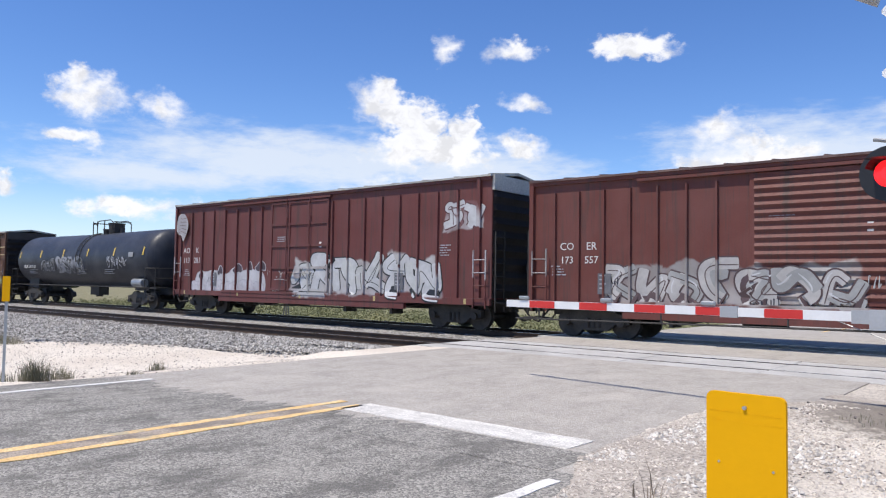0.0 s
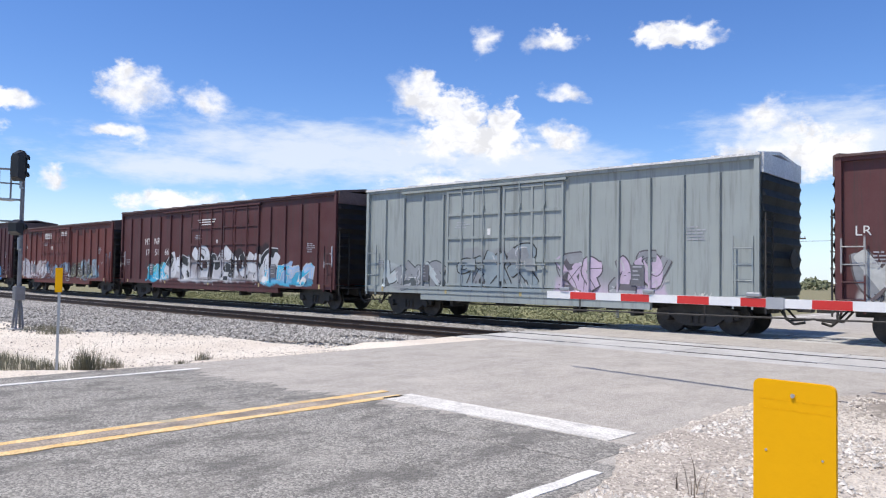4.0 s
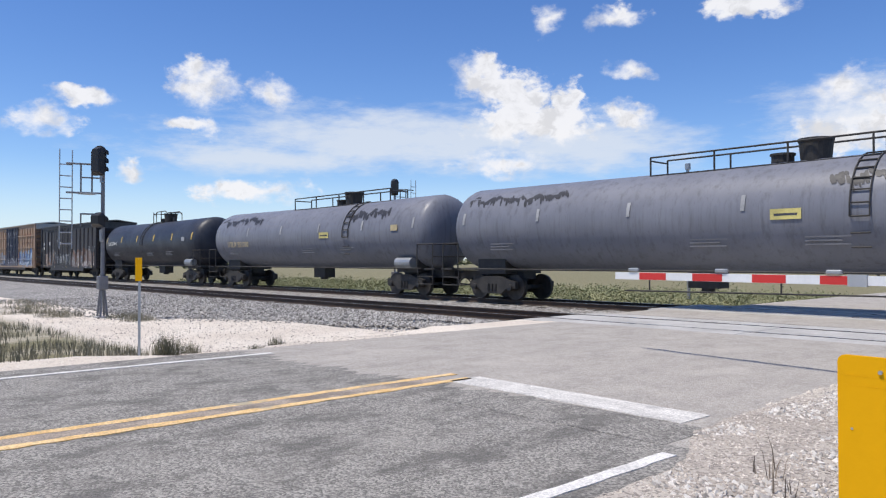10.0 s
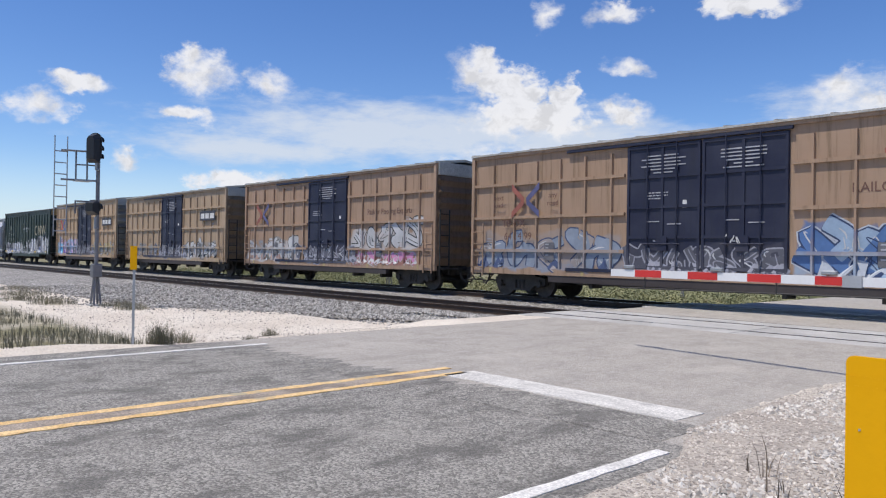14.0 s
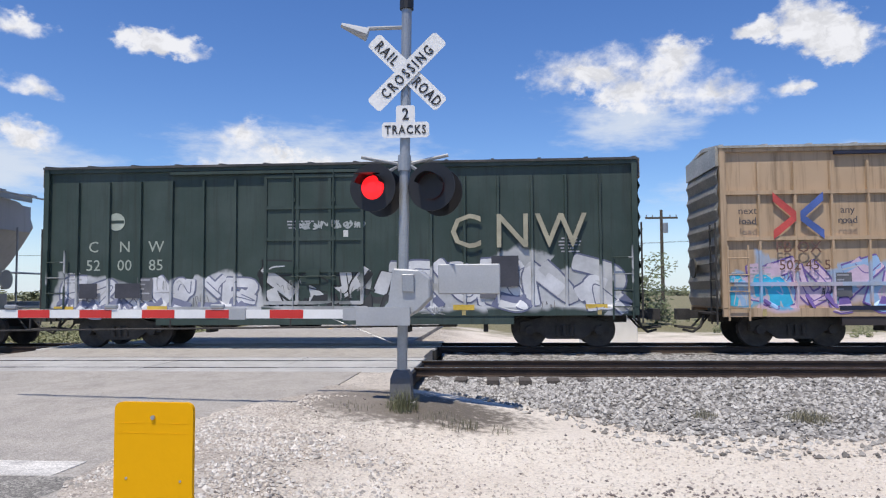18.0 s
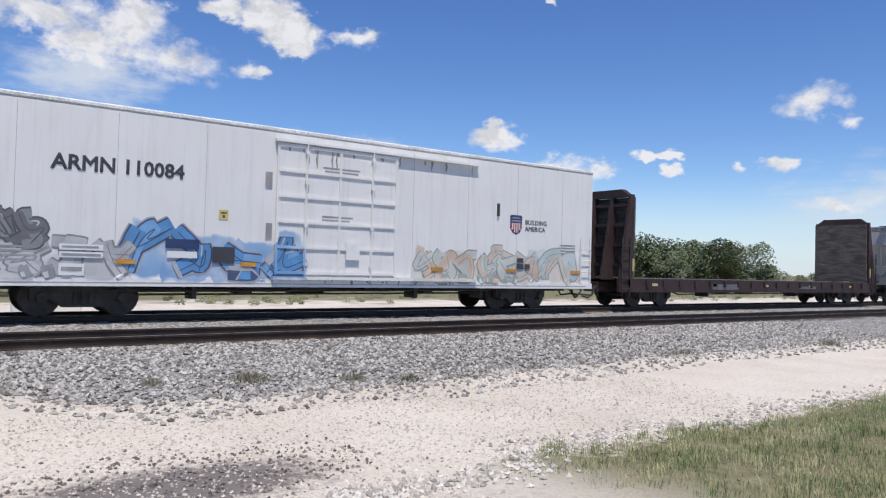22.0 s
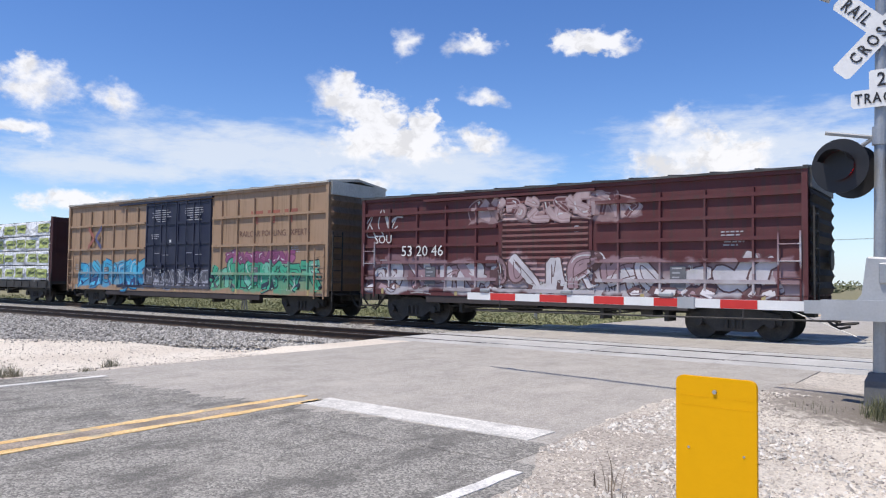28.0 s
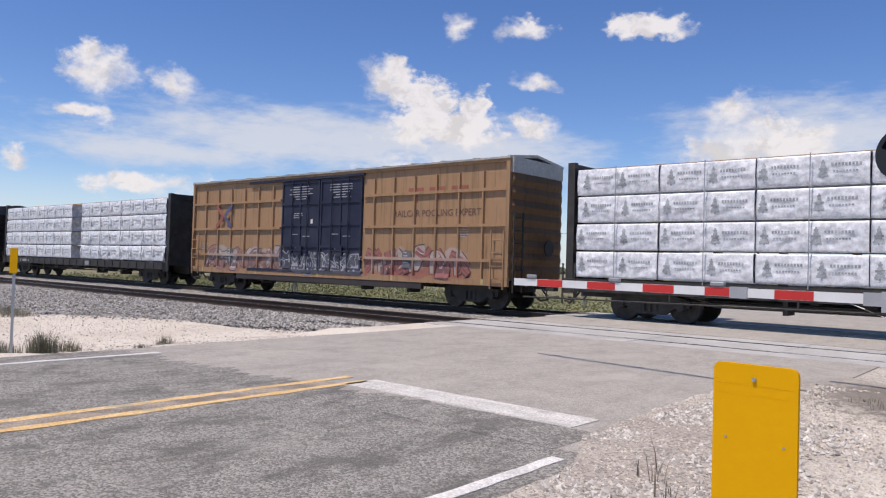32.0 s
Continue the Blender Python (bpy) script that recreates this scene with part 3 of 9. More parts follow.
def coupler_mesh():
    bm = boxes((0, 0.55, -0.09, 0.09, 0.72, 0.94), (0.5, 0.85, -0.16, 0.16, 0.68, 0.98))
    for s in (-1, 1):
        rod(bm, (0.0, s * 0.3, 0.85), (0.35, s * 0.34, 0.45), 0.03, 6)
        rod(bm, (0.35, s * 0.34, 0.45), (0.85, s * 0.2, 0.5), 0.03, 6)
    return bm


def running_gear(car, L, inset=2.2, right=None):
    for x in (-L / 2 + inset, L / 2 - (right or inset)):
        truck = part_mesh("truck", shared("side_frame", side_frame_mesh), steel_dark, car)
        truck.matrix_basis = pose(x, 0, 0)
        for dx in (-0.9, 0.9):
            w = part_mesh("wheelset", shared("wheelset", wheelset_mesh), wheel_steel, truck)
            w.matrix_basis = pose(dx, 0, 0.457)
    for s in (-1, 1):
        c = part_mesh("coupler", shared("coupler", coupler_mesh), steel_dark, car)
        c.matrix_basis = pose(s * (L / 2 - 0.02), 0, 0, 0, 0, 0 if s > 0 else 180)


def under_gear(car, L):
    bm = boxes((-L / 2 + 0.1, L / 2 - 0.1, -0.25, 0.25, 0.62, 1.0))
    rod(bm, (-1.6, -0.75, 0.72), (-0.5, -0.75, 0.72), 0.2, 12)
    rod(bm, (1.0, -0.6, 0.75), (1.9, -0.6, 0.75), 0.16, 12)
    rod(bm, (-L / 2 + 3.5, -0.5, 0.66), (L / 2 - 3.5, -0.5, 0.66), 0.03, 6)
    rod(bm, (-L / 2 + 3.5, -1.15, 0.62), (-0.5, -0.75, 0.7), 0.025, 6)
    for x in (-3.2, 2.9):
        box(bm, x, x + 0.35, -1.2, -0.4, 0.55, 0.95)
    part("brake_gear", bm, steel_dark, car)
    for k in range(6):
        x = -L / 2 + 4.2 + (L - 8.4) * k / 5
        part("cross_bearer", boxes((x - 0.09, x + 0.09, -1.4, 1.4, 0.72, 0.98)), steel_dark, car)
    for y, z in ((-1.25, 0.62), (-0.95, 0.52)):
        pairs = [((-L / 2 + 3.6, y, z + 0.2), (-L / 2 + 4.4, y, z)), ((-L / 2 + 4.4, y, z), (L / 2 - 5.2, y, z + 0.05)), ((L / 2 - 5.2, y, z + 0.05), (L / 2 - 3.6, y, z + 0.25))]
        part("brake_rod", rods(pairs, 0.028), steel_dark, car)
    for x in (-L * 0.22, L * 0.12, L * 0.25):
        part("hanger", boxes((x, x + 0.12, -1.3, -0.7, 0.42, 0.9)), steel_dark, car)
    for s in (-1, 1):
        e = s * (L / 2 + 0.15)
        pts = [(e, -0.35, 0.85), (e + s * 0.12, -0.38, 0.5), (e + s * 0.3, -0.3, 0.36), (e + s * 0.55, -0.2, 0.42)]
        part("air_hose", rods(list(zip(pts, pts[1:])), 0.035), steel_dark, car)


def ladder_mesh(height, width, step=0.42):
    bm = bmesh.new()
    for x in (0, width):
        box(bm, x - 0.02, x + 0.02, -0.02, 0.02, 0, height)
    n = int(height / step)
    for k in range(1, n + 1):
        rod(bm, (0, -0.03, k * step - 0.1), (width, -0.03, k * step - 0.1), 0.016, 6)
    return bm


def ladder(car, x, y, z, height, width, material, turn=0):
    ob = part_mesh("ladder", shared("ladder_%d_%d" % (height * 100, width * 100), lambda: ladder_mesh(height, width)).copy(), material, car)
    ob.matrix_basis = pose(x, y, z, 0, 0, turn)
    return ob


def ribbed_end(x, out, z0, z1, n, half=1.52, amp=0.09):
    """A car end with n horizontal corrugations."""
    rows, m = [], n * 4
    for k in range(m + 1):
        z = z0 + (z1 - z0) * k / m
        d = amp * (0.5 - 0.5 * math.cos(2 * math.pi * k / 4)) if 0 < k < m else 0
        rows.append([(x + out * (0.03 + d * (0.4 if abs(y) > 1.4 else 1)), y, z) for y in (-half, -1.4, 1.4, half)])
    bm = bmesh.new()
    loft(bm, rows, close=False, caps=False)
    bmesh.ops.solidify(bm, geom=bm.faces[:], thickness=0.02)
    return bm


def roof_mesh(L, H, eave, over=0.06):
    bm = bmesh.new()
    prof = [(-HALF - over * 0.5, eave - 0.06), (-HALF - over * 0.5, eave), (0, H), (HALF + over * 0.5, eave), (HALF + over * 0.5, eave - 0.06), (0, H - 0.08)]
    loft(bm, [[(x, y, z) for y, z in prof] for x in (-L / 2 - 0.03, L / 2 + 0.03)])
    return bm


def roof_rib_mesh(H, eave):
    bm = bmesh.new()
    prof = ((-HALF - 0.02, eave, 0.0), (-HALF - 0.02, eave, 0.03), (0, H, 0.03), (HALF + 0.02, eave, 0.03), (HALF + 0.02, eave, 0.0), (0, H, -0.01))
    loft(bm, [[(a, y, z + b) for y, z, b in prof] for a in (-0.04, 0.04)])
    return bm


def start_car(name, s_right, s_left, label, category):
    L = s_right - s_left
    car = thing(name, (s_right + s_left) / 2, TRACK_FAR, 0, label, category, "freight train")
    CARS.append((car, (s_right + s_left) / 2))
    return car, L


def boxcar(s_right, s_left, label, body, roof_m, end_m, H=5.24, doors=((-1.8, 1.8, "plug"),), posts=14, low=0.85, ribs=(), door_m=None, first=1.0):
    """A ribbed-side boxcar; doors: (x0, x1, kind) from the middle; ribs: heights of long horizontal ribs."""
    car, L = start_car("boxcar", s_right, s_left, label, "boxcar")
    eave, yb = H - 0.2, 1.5
    dm = door_m or body
    part("body", bevel(boxes((-L / 2, L / 2, -yb, yb, low + 0.2, eave - 0.02)), 0.02), body, car)
    for s in (-1, 1):
        part("side_sill", boxes((-L / 2, L / 2, min(s * HALF, s * (yb - 0.02)), max(s * HALF, s * (yb - 0.02)), low, low + 0.22)), body, car)
        part("top_chord", boxes((-L / 2, L / 2, min(s * (HALF - 0.02), s * (yb - 0.02)), max(s * (HALF - 0.02), s * (yb - 0.02)), eave - 0.16, eave - 0.01)), body, car)
    part("fishbelly_sill", boxes((-L * 0.3, L * 0.3, -HALF + 0.02, -yb + 0.06, low - 0.22, low)), end_dark if ribs else body, car)
    roof = part("roof", roof_mesh(L, H, eave), roof_m, car)
    rib = shared("roof_rib_%d_%s" % (H * 100, roof_m.name), lambda: roof_rib_mesh(H, eave))
    for k in range(14):
        part_mesh("roof_rib", rib, roof_m, roof).matrix_basis = pose(-L / 2 + 0.05 + (L - 0.1) * k / 13, 0, 0)
    # side posts, none across the doors
    x = -L / 2 + 0.06
    xs = []
    while x < L / 2 + 0.01:
        if all(not (d[0] - 0.12 < x < d[1] + 0.12) for d in doors):
            xs.append(x)
        x += (L - 0.12) / posts * (first if x < -L / 2 + 0.1 else 1.0)
    for k, x in enumerate(xs):
        corner = k in (0, len(xs) - 1)
        w = 0.07 if corner else 0.045
        bm = boxes((x - w, x + w, -HALF + (0.0 if corner else 0.02), -yb + 0.01, low + 0.2, eave - (0.02 if corner else 0.42)))
        for v in bm.verts:
            if v.co.y < -1.55 and not corner:
                v.co.x = x + (v.co.x - x) * 0.6
        part("side_post", bm, body, car)
    for z in ribs:
        for a, b in side_spans(L, doors):
            part("side_rib", boxes((a, b, -HALF + 0.015, -yb + 0.01, z - 0.05, z + 0.05)), body, car)
    for nth, (x0, x1, kind) in enumerate(doors):
        z0, z1 = low + 0.3, eave - 0.28
        bm = bevel(boxes((x0, x1, -yb - 0.05, -yb + 0.02, z0, z1)), 0.012)
        door = part("door", bm, dm, car)
        if kind == "slide":
            bm = bmesh.new()
            n = 15
            for k in range(n):
                z = z0 + 0.2 + (z1 - z0 - 0.4) * k / (n - 1)
                loft(bm, [[(x0 + 0.12, -yb - 0.045, z - 0.09), (x0 + 0.12, -yb - 0.095, z), (x0 + 0.12, -yb - 0.045, z + 0.09)], [(x1 - 0.12, -yb - 0.045, z - 0.09), (x1 - 0.12, -yb - 0.095, z), (x1 - 0.12, -yb - 0.045, z + 0.09)]])
            part("corrugation", bm, dm, door)
        else:
            n = 3 if x1 - x0 > 2.6 else 2
            for k in range(5):
                z = z0 + 0.06 + (z1 - z0 - 0.12) * k / 4
                part("door_rail", boxes((x0 + 0.03, x1 - 0.03, -yb - 0.09, -yb - 0.04, z - 0.045, z + 0.045)), dm, door)
            for k in range(n + 1):
                x = x0 + 0.05 + (x1 - x0 - 0.1) * k / n
                part("door_stile", boxes((x - 0.04, x + 0.04, -yb - 0.085, -yb - 0.04, z0 + 0.02, z1 - 0.02)), dm, door)
            for f in (0.3, 0.7):
                bm = bmesh.new()
                x = x0 + (x1 - x0) * f
                rod(bm, (x, -yb - 0.12, z0 - 0.1), (x, -yb - 0.12, z1 + 0.1), 0.02, 6)
                for q in (0.2, 0.5, 0.8):
                    z = z0 + (z1 - z0) * q
                    box(bm, x - 0.05, x + 0.05, -yb - 0.13, -yb - 0.08, z - 0.05, z + 0.05)
                part("lock_bar", bm, dm, door)
            xm = (x0 + x1) / 2
            part("lock_box", boxes((xm - 0.18, xm + 0.18, -yb - 0.12, -yb - 0.08, z0 + 0.55, z0 + 0.95)), dm, door)
            part("door_handle", rods([((xm - 0.6, -yb - 0.13, z0 + 0.75), (xm + 0.6, -yb - 0.13, z0 + 0.75))], 0.018), dm, door)
        for za, zb in ((z1 + 0.02, z1 + 0.1), (z0 - 0.14, z0 - 0.03)):
            part("door_track", boxes((x0 - (x1 - x0) * 0.95, x1 + 0.1, -HALF - 0.02 - 0.006 * nth, -yb - 0.03, za + 0.004 * nth, zb + 0.004 * nth)), dm, car)
    for s in (-1, 1):
        part("end_panel", ribbed_end(s * L / 2, s, low + 0.25, eave - 0.5, 8), end_m, car)
        part("end_cap", boxes((s * (L / 2 + 0.04) - 0.045, s * (L / 2 + 0.04) + 0.045, -yb, yb, eave - 0.5, eave)), end_m if body.name == "boxcar_rust" else roof_m, car)
        ladder(car, s * (L / 2 - 0.1) - (0.55 if s > 0 else -0.03), -HALF - 0.03, low - 0.1, 1.9, 0.5, body)
        ladder(car, s * (L / 2 + 0.12), -1.45 + (0 if s > 0 else 0.5), low - 0.2, 2.6, 0.5, steel_dark, 90 if s > 0 else -90)
        part("end_platform", boxes((s * (L / 2 + 0.05) - 0.2, s * (L / 2 + 0.05) + 0.2, -1.3, 1.3, low + 0.05, low + 0.1)), steel_dark, car)
        bm = bmesh.new()
        rod(bm, (s * (L / 2 + 0.16), 0.55, 2.1), (s * (L / 2 + 0.2), 0.55, 2.1), 0.28, 16)
        part("brake_wheel", bm, steel_dark, car)
    running_gear(car, L, 1.95, 1.85)
    under_gear(car, L)
    on_door = lambda x, z: -yb - 0.054 if z > low + 0.3 else -HALF - 0.004
    if door_m:
        sprayed(car, door_m, on_door)
    kind_of = lambda x: [d[2] for d in doors if d[0] < x < d[1]]
    flat_side = lambda x, z: -HALF - 0.004 if z < low + 0.23 or kind_of(x) else -yb - 0.003
    dark = body.name in ("boxcar_green", "boxcar_black", "boxcar_soot", "boxcar_night")
    scrawl_tags(car, L, flat_side, int(-s_left) + 3, 5 if ribs and L > 14.5 else 9, ((0.5, 0.5, 0.48), (0.42, 0.42, 0.41), (0.03, 0.03, 0.035)) if not dark else ((0.3, 0.3, 0.29), (0.2, 0.2, 0.2), (0.13, 0.12, 0.12)))
    car_data(car, L, low, int(-s_right) + 9, doors[0])
    sprayed(car, body, lambda x, z: -HALF - 0.004 if z < low + 0.23 else (-yb - (0.1 if kind_of(x)[0] == "slide" else 0.054)) if kind_of(x) and z > low + 0.3 else -yb - 0.003)
    return car


def scrawl_tags(car, L, depth, seed, n, cols, z0=0.95, z1=2.0):
    """Small handwritten tags: a few uneven angular letters each, low on the car's side."""
    rng = random.Random(seed)
    for k in range(n):
        x, z = rng.uniform(-L / 2 + 0.5, L / 2 - 1.6), z0 + (z1 - z0) * rng.random() ** 1.5
        h, w = rng.uniform(0.12, 0.34), rng.uniform(0.35, 0.8)
        thick = rng.uniform(0.016, 0.032)
        bm = bmesh.new()
        letters = rng.choice((3, 4, 4, 5))
        for q in range(letters):
            cx, gap = x + w * q / letters, w / letters
            pts = [(cx + gap * rng.uniform(-0.1, 0.9), z + h * rng.choice((0.0, 0.1, 0.5, 0.9, 1.0)) + rng.uniform(-0.03, 0.03)) for r in range(rng.choice((3, 4, 4)))]
            ribbon(bm, smooth_line(pts, rng.choice((1, 1, 2))), thick, depth, 0.036 + 0.0016 * (k % 5), 0)
        if rng.random() < 0.3:
            ribbon(bm, smooth_line([(x - 0.08, z - 0.08), (x + w * 0.5, z - 0.05), (x + w * 1.05, z - 0.1)], 2), thick * 0.8, depth, 0.036, 0)
        part("graffiti_tag", bm, spray(rng.choice(cols)), car, "thin sprayed tag")


def closed_line(pts, rounds=2):
    """A closed smooth outline."""
    for _ in range(rounds):
        pts = [p for (a, b), (c, d) in zip(pts, pts[1:] + pts[:1]) for p in ((a * 0.75 + c * 0.25, b * 0.75 + d * 0.25), (a * 0.25 + c * 0.75, b * 0.25 + d * 0.75))]
    return pts


def mural(car, pts, fill, y, line=None, width=0.05, rounds=2, label="sprayed graffiti shape"):
    """A filled sprayed shape on the car's side, with a sprayed outline."""
    pts = closed_line(pts, rounds)
    bm = bmesh.new()
    face = bm.faces.new([bm.verts.new((a, y, b)) for a, b in pts])
    face.normal_update()
    bmesh.ops.triangulate(bm, faces=[face], ngon_method="EAR_CLIP")
    bm.normal_update()
    for f in bm.faces:
        if f.normal.y > 0:
            f.normal_flip()
    if line:
        ribbon(bm, pts + pts[:2], width, lambda a, b: y - 0.002, 0.0, 1)
    part("graffiti_letter", bm, (spray(fill), spray(line or fill)), car, label)


def bubble_letters(car, x0, x1, z0, z1, n, fill, line, y, seed, width=0.05):
    """A row of fat overlapping letters with outlines and inner strokes."""
    rng = random.Random(seed)
    w = (x1 - x0) / n
    for k in range(n):
        cx, cz, hw, hh = x0 + w * (k + 0.5), (z0 + z1) / 2 + rng.uniform(-0.05, 0.05), w * 0.6, (z1 - z0) / 2
        lean = rng.uniform(-0.1, 0.25)
        pts = []
        for q in range(12):
            a = 2 * math.pi * q / 12
            r = rng.choice((0.62, 0.85, 1.0, 1.12, 1.15)) * max(abs(math.cos(a)), abs(math.sin(a))) ** -0.7
            u, v = r * math.cos(a) * hw, r * math.sin(a) * hh
            pts.append((cx + u + lean * v, max(z0 - 0.06, cz + v)))
        yy = y - 0.004 * (k % 3)
        mural(car, pts, fill, yy, line, width)
        bm = bmesh.new()
        for q in range(2):
            a, b = cx + rng.uniform(-0.4, 0.2) * hw, cz + rng.uniform(-0.5, 0.3) * hh
            ribbon(bm, smooth_line([(a, b), (a + hw * 0.3, b + hh * rng.uniform(0.1, 0.6)), (a + hw * 0.35, b - hh * 0.3)], 2), width * 0.7, lambda p, r_: yy - 0.003, 0.0, 0)
        part("graffiti_stroke", bm, spray(line), car, "sprayed inner line")


def word_dashes(rng, x, z, lines, width):
    """Lines of writing too small to read: short dashes with gaps."""
    out = []
    for k in range(lines):
        a, end = x + rng.uniform(0, 0.1), x + width * rng.uniform(0.6, 1.0)
        while a < end:
            b = min(end, a + rng.uniform(0.06, 0.2))
            out.append((a, b, z - 0.085 * k, z - 0.085 * k + 0.035))
            a = b + 0.035
    return out


def car_data(car, L, low, seed, door):
    """Stencilled load data, inspection panels and reflectors along the side."""
    rng = random.Random(seed)
    y = -1.506
    for x, n in ((-L / 2 + 0.55 + rng.uniform(0, 0.2), 4), (L / 2 - 2.3 + rng.uniform(0, 0.3), 5)):
        z = 2.0 + rng.uniform(0, 0.2) if x < 0 else 2.6 + rng.uniform(0, 0.4)
        bars(word_dashes(rng, x, z, n, 0.6), y, door_stencil, car, "stencil", "", True)
    for x in (L * 0.26 + rng.uniform(-0.3, 0.3), -L * 0.33 + rng.uniform(-0.4, 0.4)):
        bars([(x, x + 0.42, 1.3, 1.9)], y - 0.03, mark_dim, car, "data_panel")
        bars([(x + 0.06, x + 0.06 + rng.uniform(0.12, 0.3), 1.82 - 0.12 * k, 1.86 - 0.12 * k) for k in range(4)], y - 0.036, door_stencil, car, "stencil", "", True)
    for k in range(5):
        x = -L / 2 + 1.0 + (L - 2.0) * k / 4
        part("reflector", boxes((x - 0.05, x + 0.05, -HALF - 0.006, -HALF + 0.01, low + 0.02, low + 0.2)), reflect_tan, car, "dull yellow reflective strip")
    d0, d1 = door[0], door[1]
    x = d0 + 0.3 + rng.uniform(0, 0.4)
    bars(word_dashes(rng, x, 3.35, 3, 0.8), -1.552, door_stencil, car, "stencil", "", True)
    bars([(d1 - 0.55, d1 - 0.42, 2.9, 3.12)], -1.552, mark_white, car, "placard")


def side_spans(L, doors):
    cuts, x = [], -L / 2
    for d in sorted(doors):
        cuts.append((x, d[0] - 0.1))
        x = d[1] + 0.1
    cuts.append((x, L / 2))
    return [(a, b) for a, b in cuts if b - a > 0.5]


def pool_boxcar(s_right, s_left, label, body, door_m, sign_m, mark=True, H=5.26, slogan=False, end_m=None):
    """Yellow high boxcar with a grid of ribs and a pair of dark plug doors."""
    L = s_right - s_left
    w = 2.42 if L > 17 else 1.55
    doors = ((-w, -0.02, "plug"), (0.02, w, "plug")) if L > 17 else ((-w + 0.1, w + 0.1, "plug"),)
    car = boxcar(s_right, s_left, label, body, roof_cream, end_m or body, H, doors, 18 if L > 17 else 16, 0.8, (1.62, 2.78, 3.95), door_m)
    x = -L / 2 + (2.6 if L > 17 else 1.9)
    if mark:
        bm = bmesh.new()
        for s, m in ((1, 0), (-1, 1)):
            old = len(bm.faces)
            loft(bm, [[(x + s * a, -HALF - 0.002, z) for a, z in ((0.05, 3.45), (0.62, 3.95), (0.62, 3.72), (0.18, 3.33), (0.62, 2.98), (0.62, 2.75), (0.05, 3.22))],
                      [(x + s * a, -HALF - 0.006, z) for a, z in ((0.05, 3.45), (0.62, 3.95), (0.62, 3.72), (0.18, 3.33), (0.62, 2.98), (0.62, 2.75), (0.05, 3.22))]])
            bm.faces.ensure_lookup_table()
            for f in bm.faces[old:]:
                f.material_index = m
        part("emblem", bm, (mark_blue, mark_red) if sign_m is mark_dark else (ghost_blue, ghost_red), car, "faded red and blue arrow emblem")
        if mark == 2:
            for words, dx in (("next\nload", -1.25), ("any\nroad", 1.2)):
                lettering(words, x + dx, 3.4, 0.26, sign_m, car, -HALF - 0.002)
    if slogan == 1 and L > 17:
        for dx in (-1.0, 0.0, 1.0):
            bars([(L / 2 - 3.1 + dx - 0.36, L / 2 - 3.1 + dx + 0.36, 4.02, 4.14), (L / 2 - 3.1 + dx - 0.08, L / 2 - 3.1 + dx + 0.08, 3.62, 4.02)], -1.507, ghost_red, car, "owner_mark")
    if slogan:
        lettering("Railcar Pooling Experts" if slogan == 2 else "RAILCAR POOLING EXPERTS", L / 2 - 3.1 if L > 17 else L / 2 - 3.0, 3.12, 0.34, sign_m, car, -1.508, squeeze=0.95)
    rowsb = []
    for k in range(2 if L > 17 else 1):
        xm = (k - 0.5) * w if L > 17 else 0.1
        for j in range(6):
            q = (0.62, 0.78, 0.7, 0.8, 0.52, 0.34)[(j + k) % 6] * (0.92 if j % 2 else 0.8)
            rowsb.append((xm - q, xm + q, 4.44 - 0.1 * j, 4.475 - 0.1 * j))
        rowsb += [(xm - 0.5, xm - 0.1, 2.5, 2.53), (xm + 0.15, xm + 0.6, 2.42, 2.45), (xm - 0.3, xm + 0.05, 1.92, 1.97)]
    bars(rowsb, -1.56, door_stencil, car, "stencil")
    return car


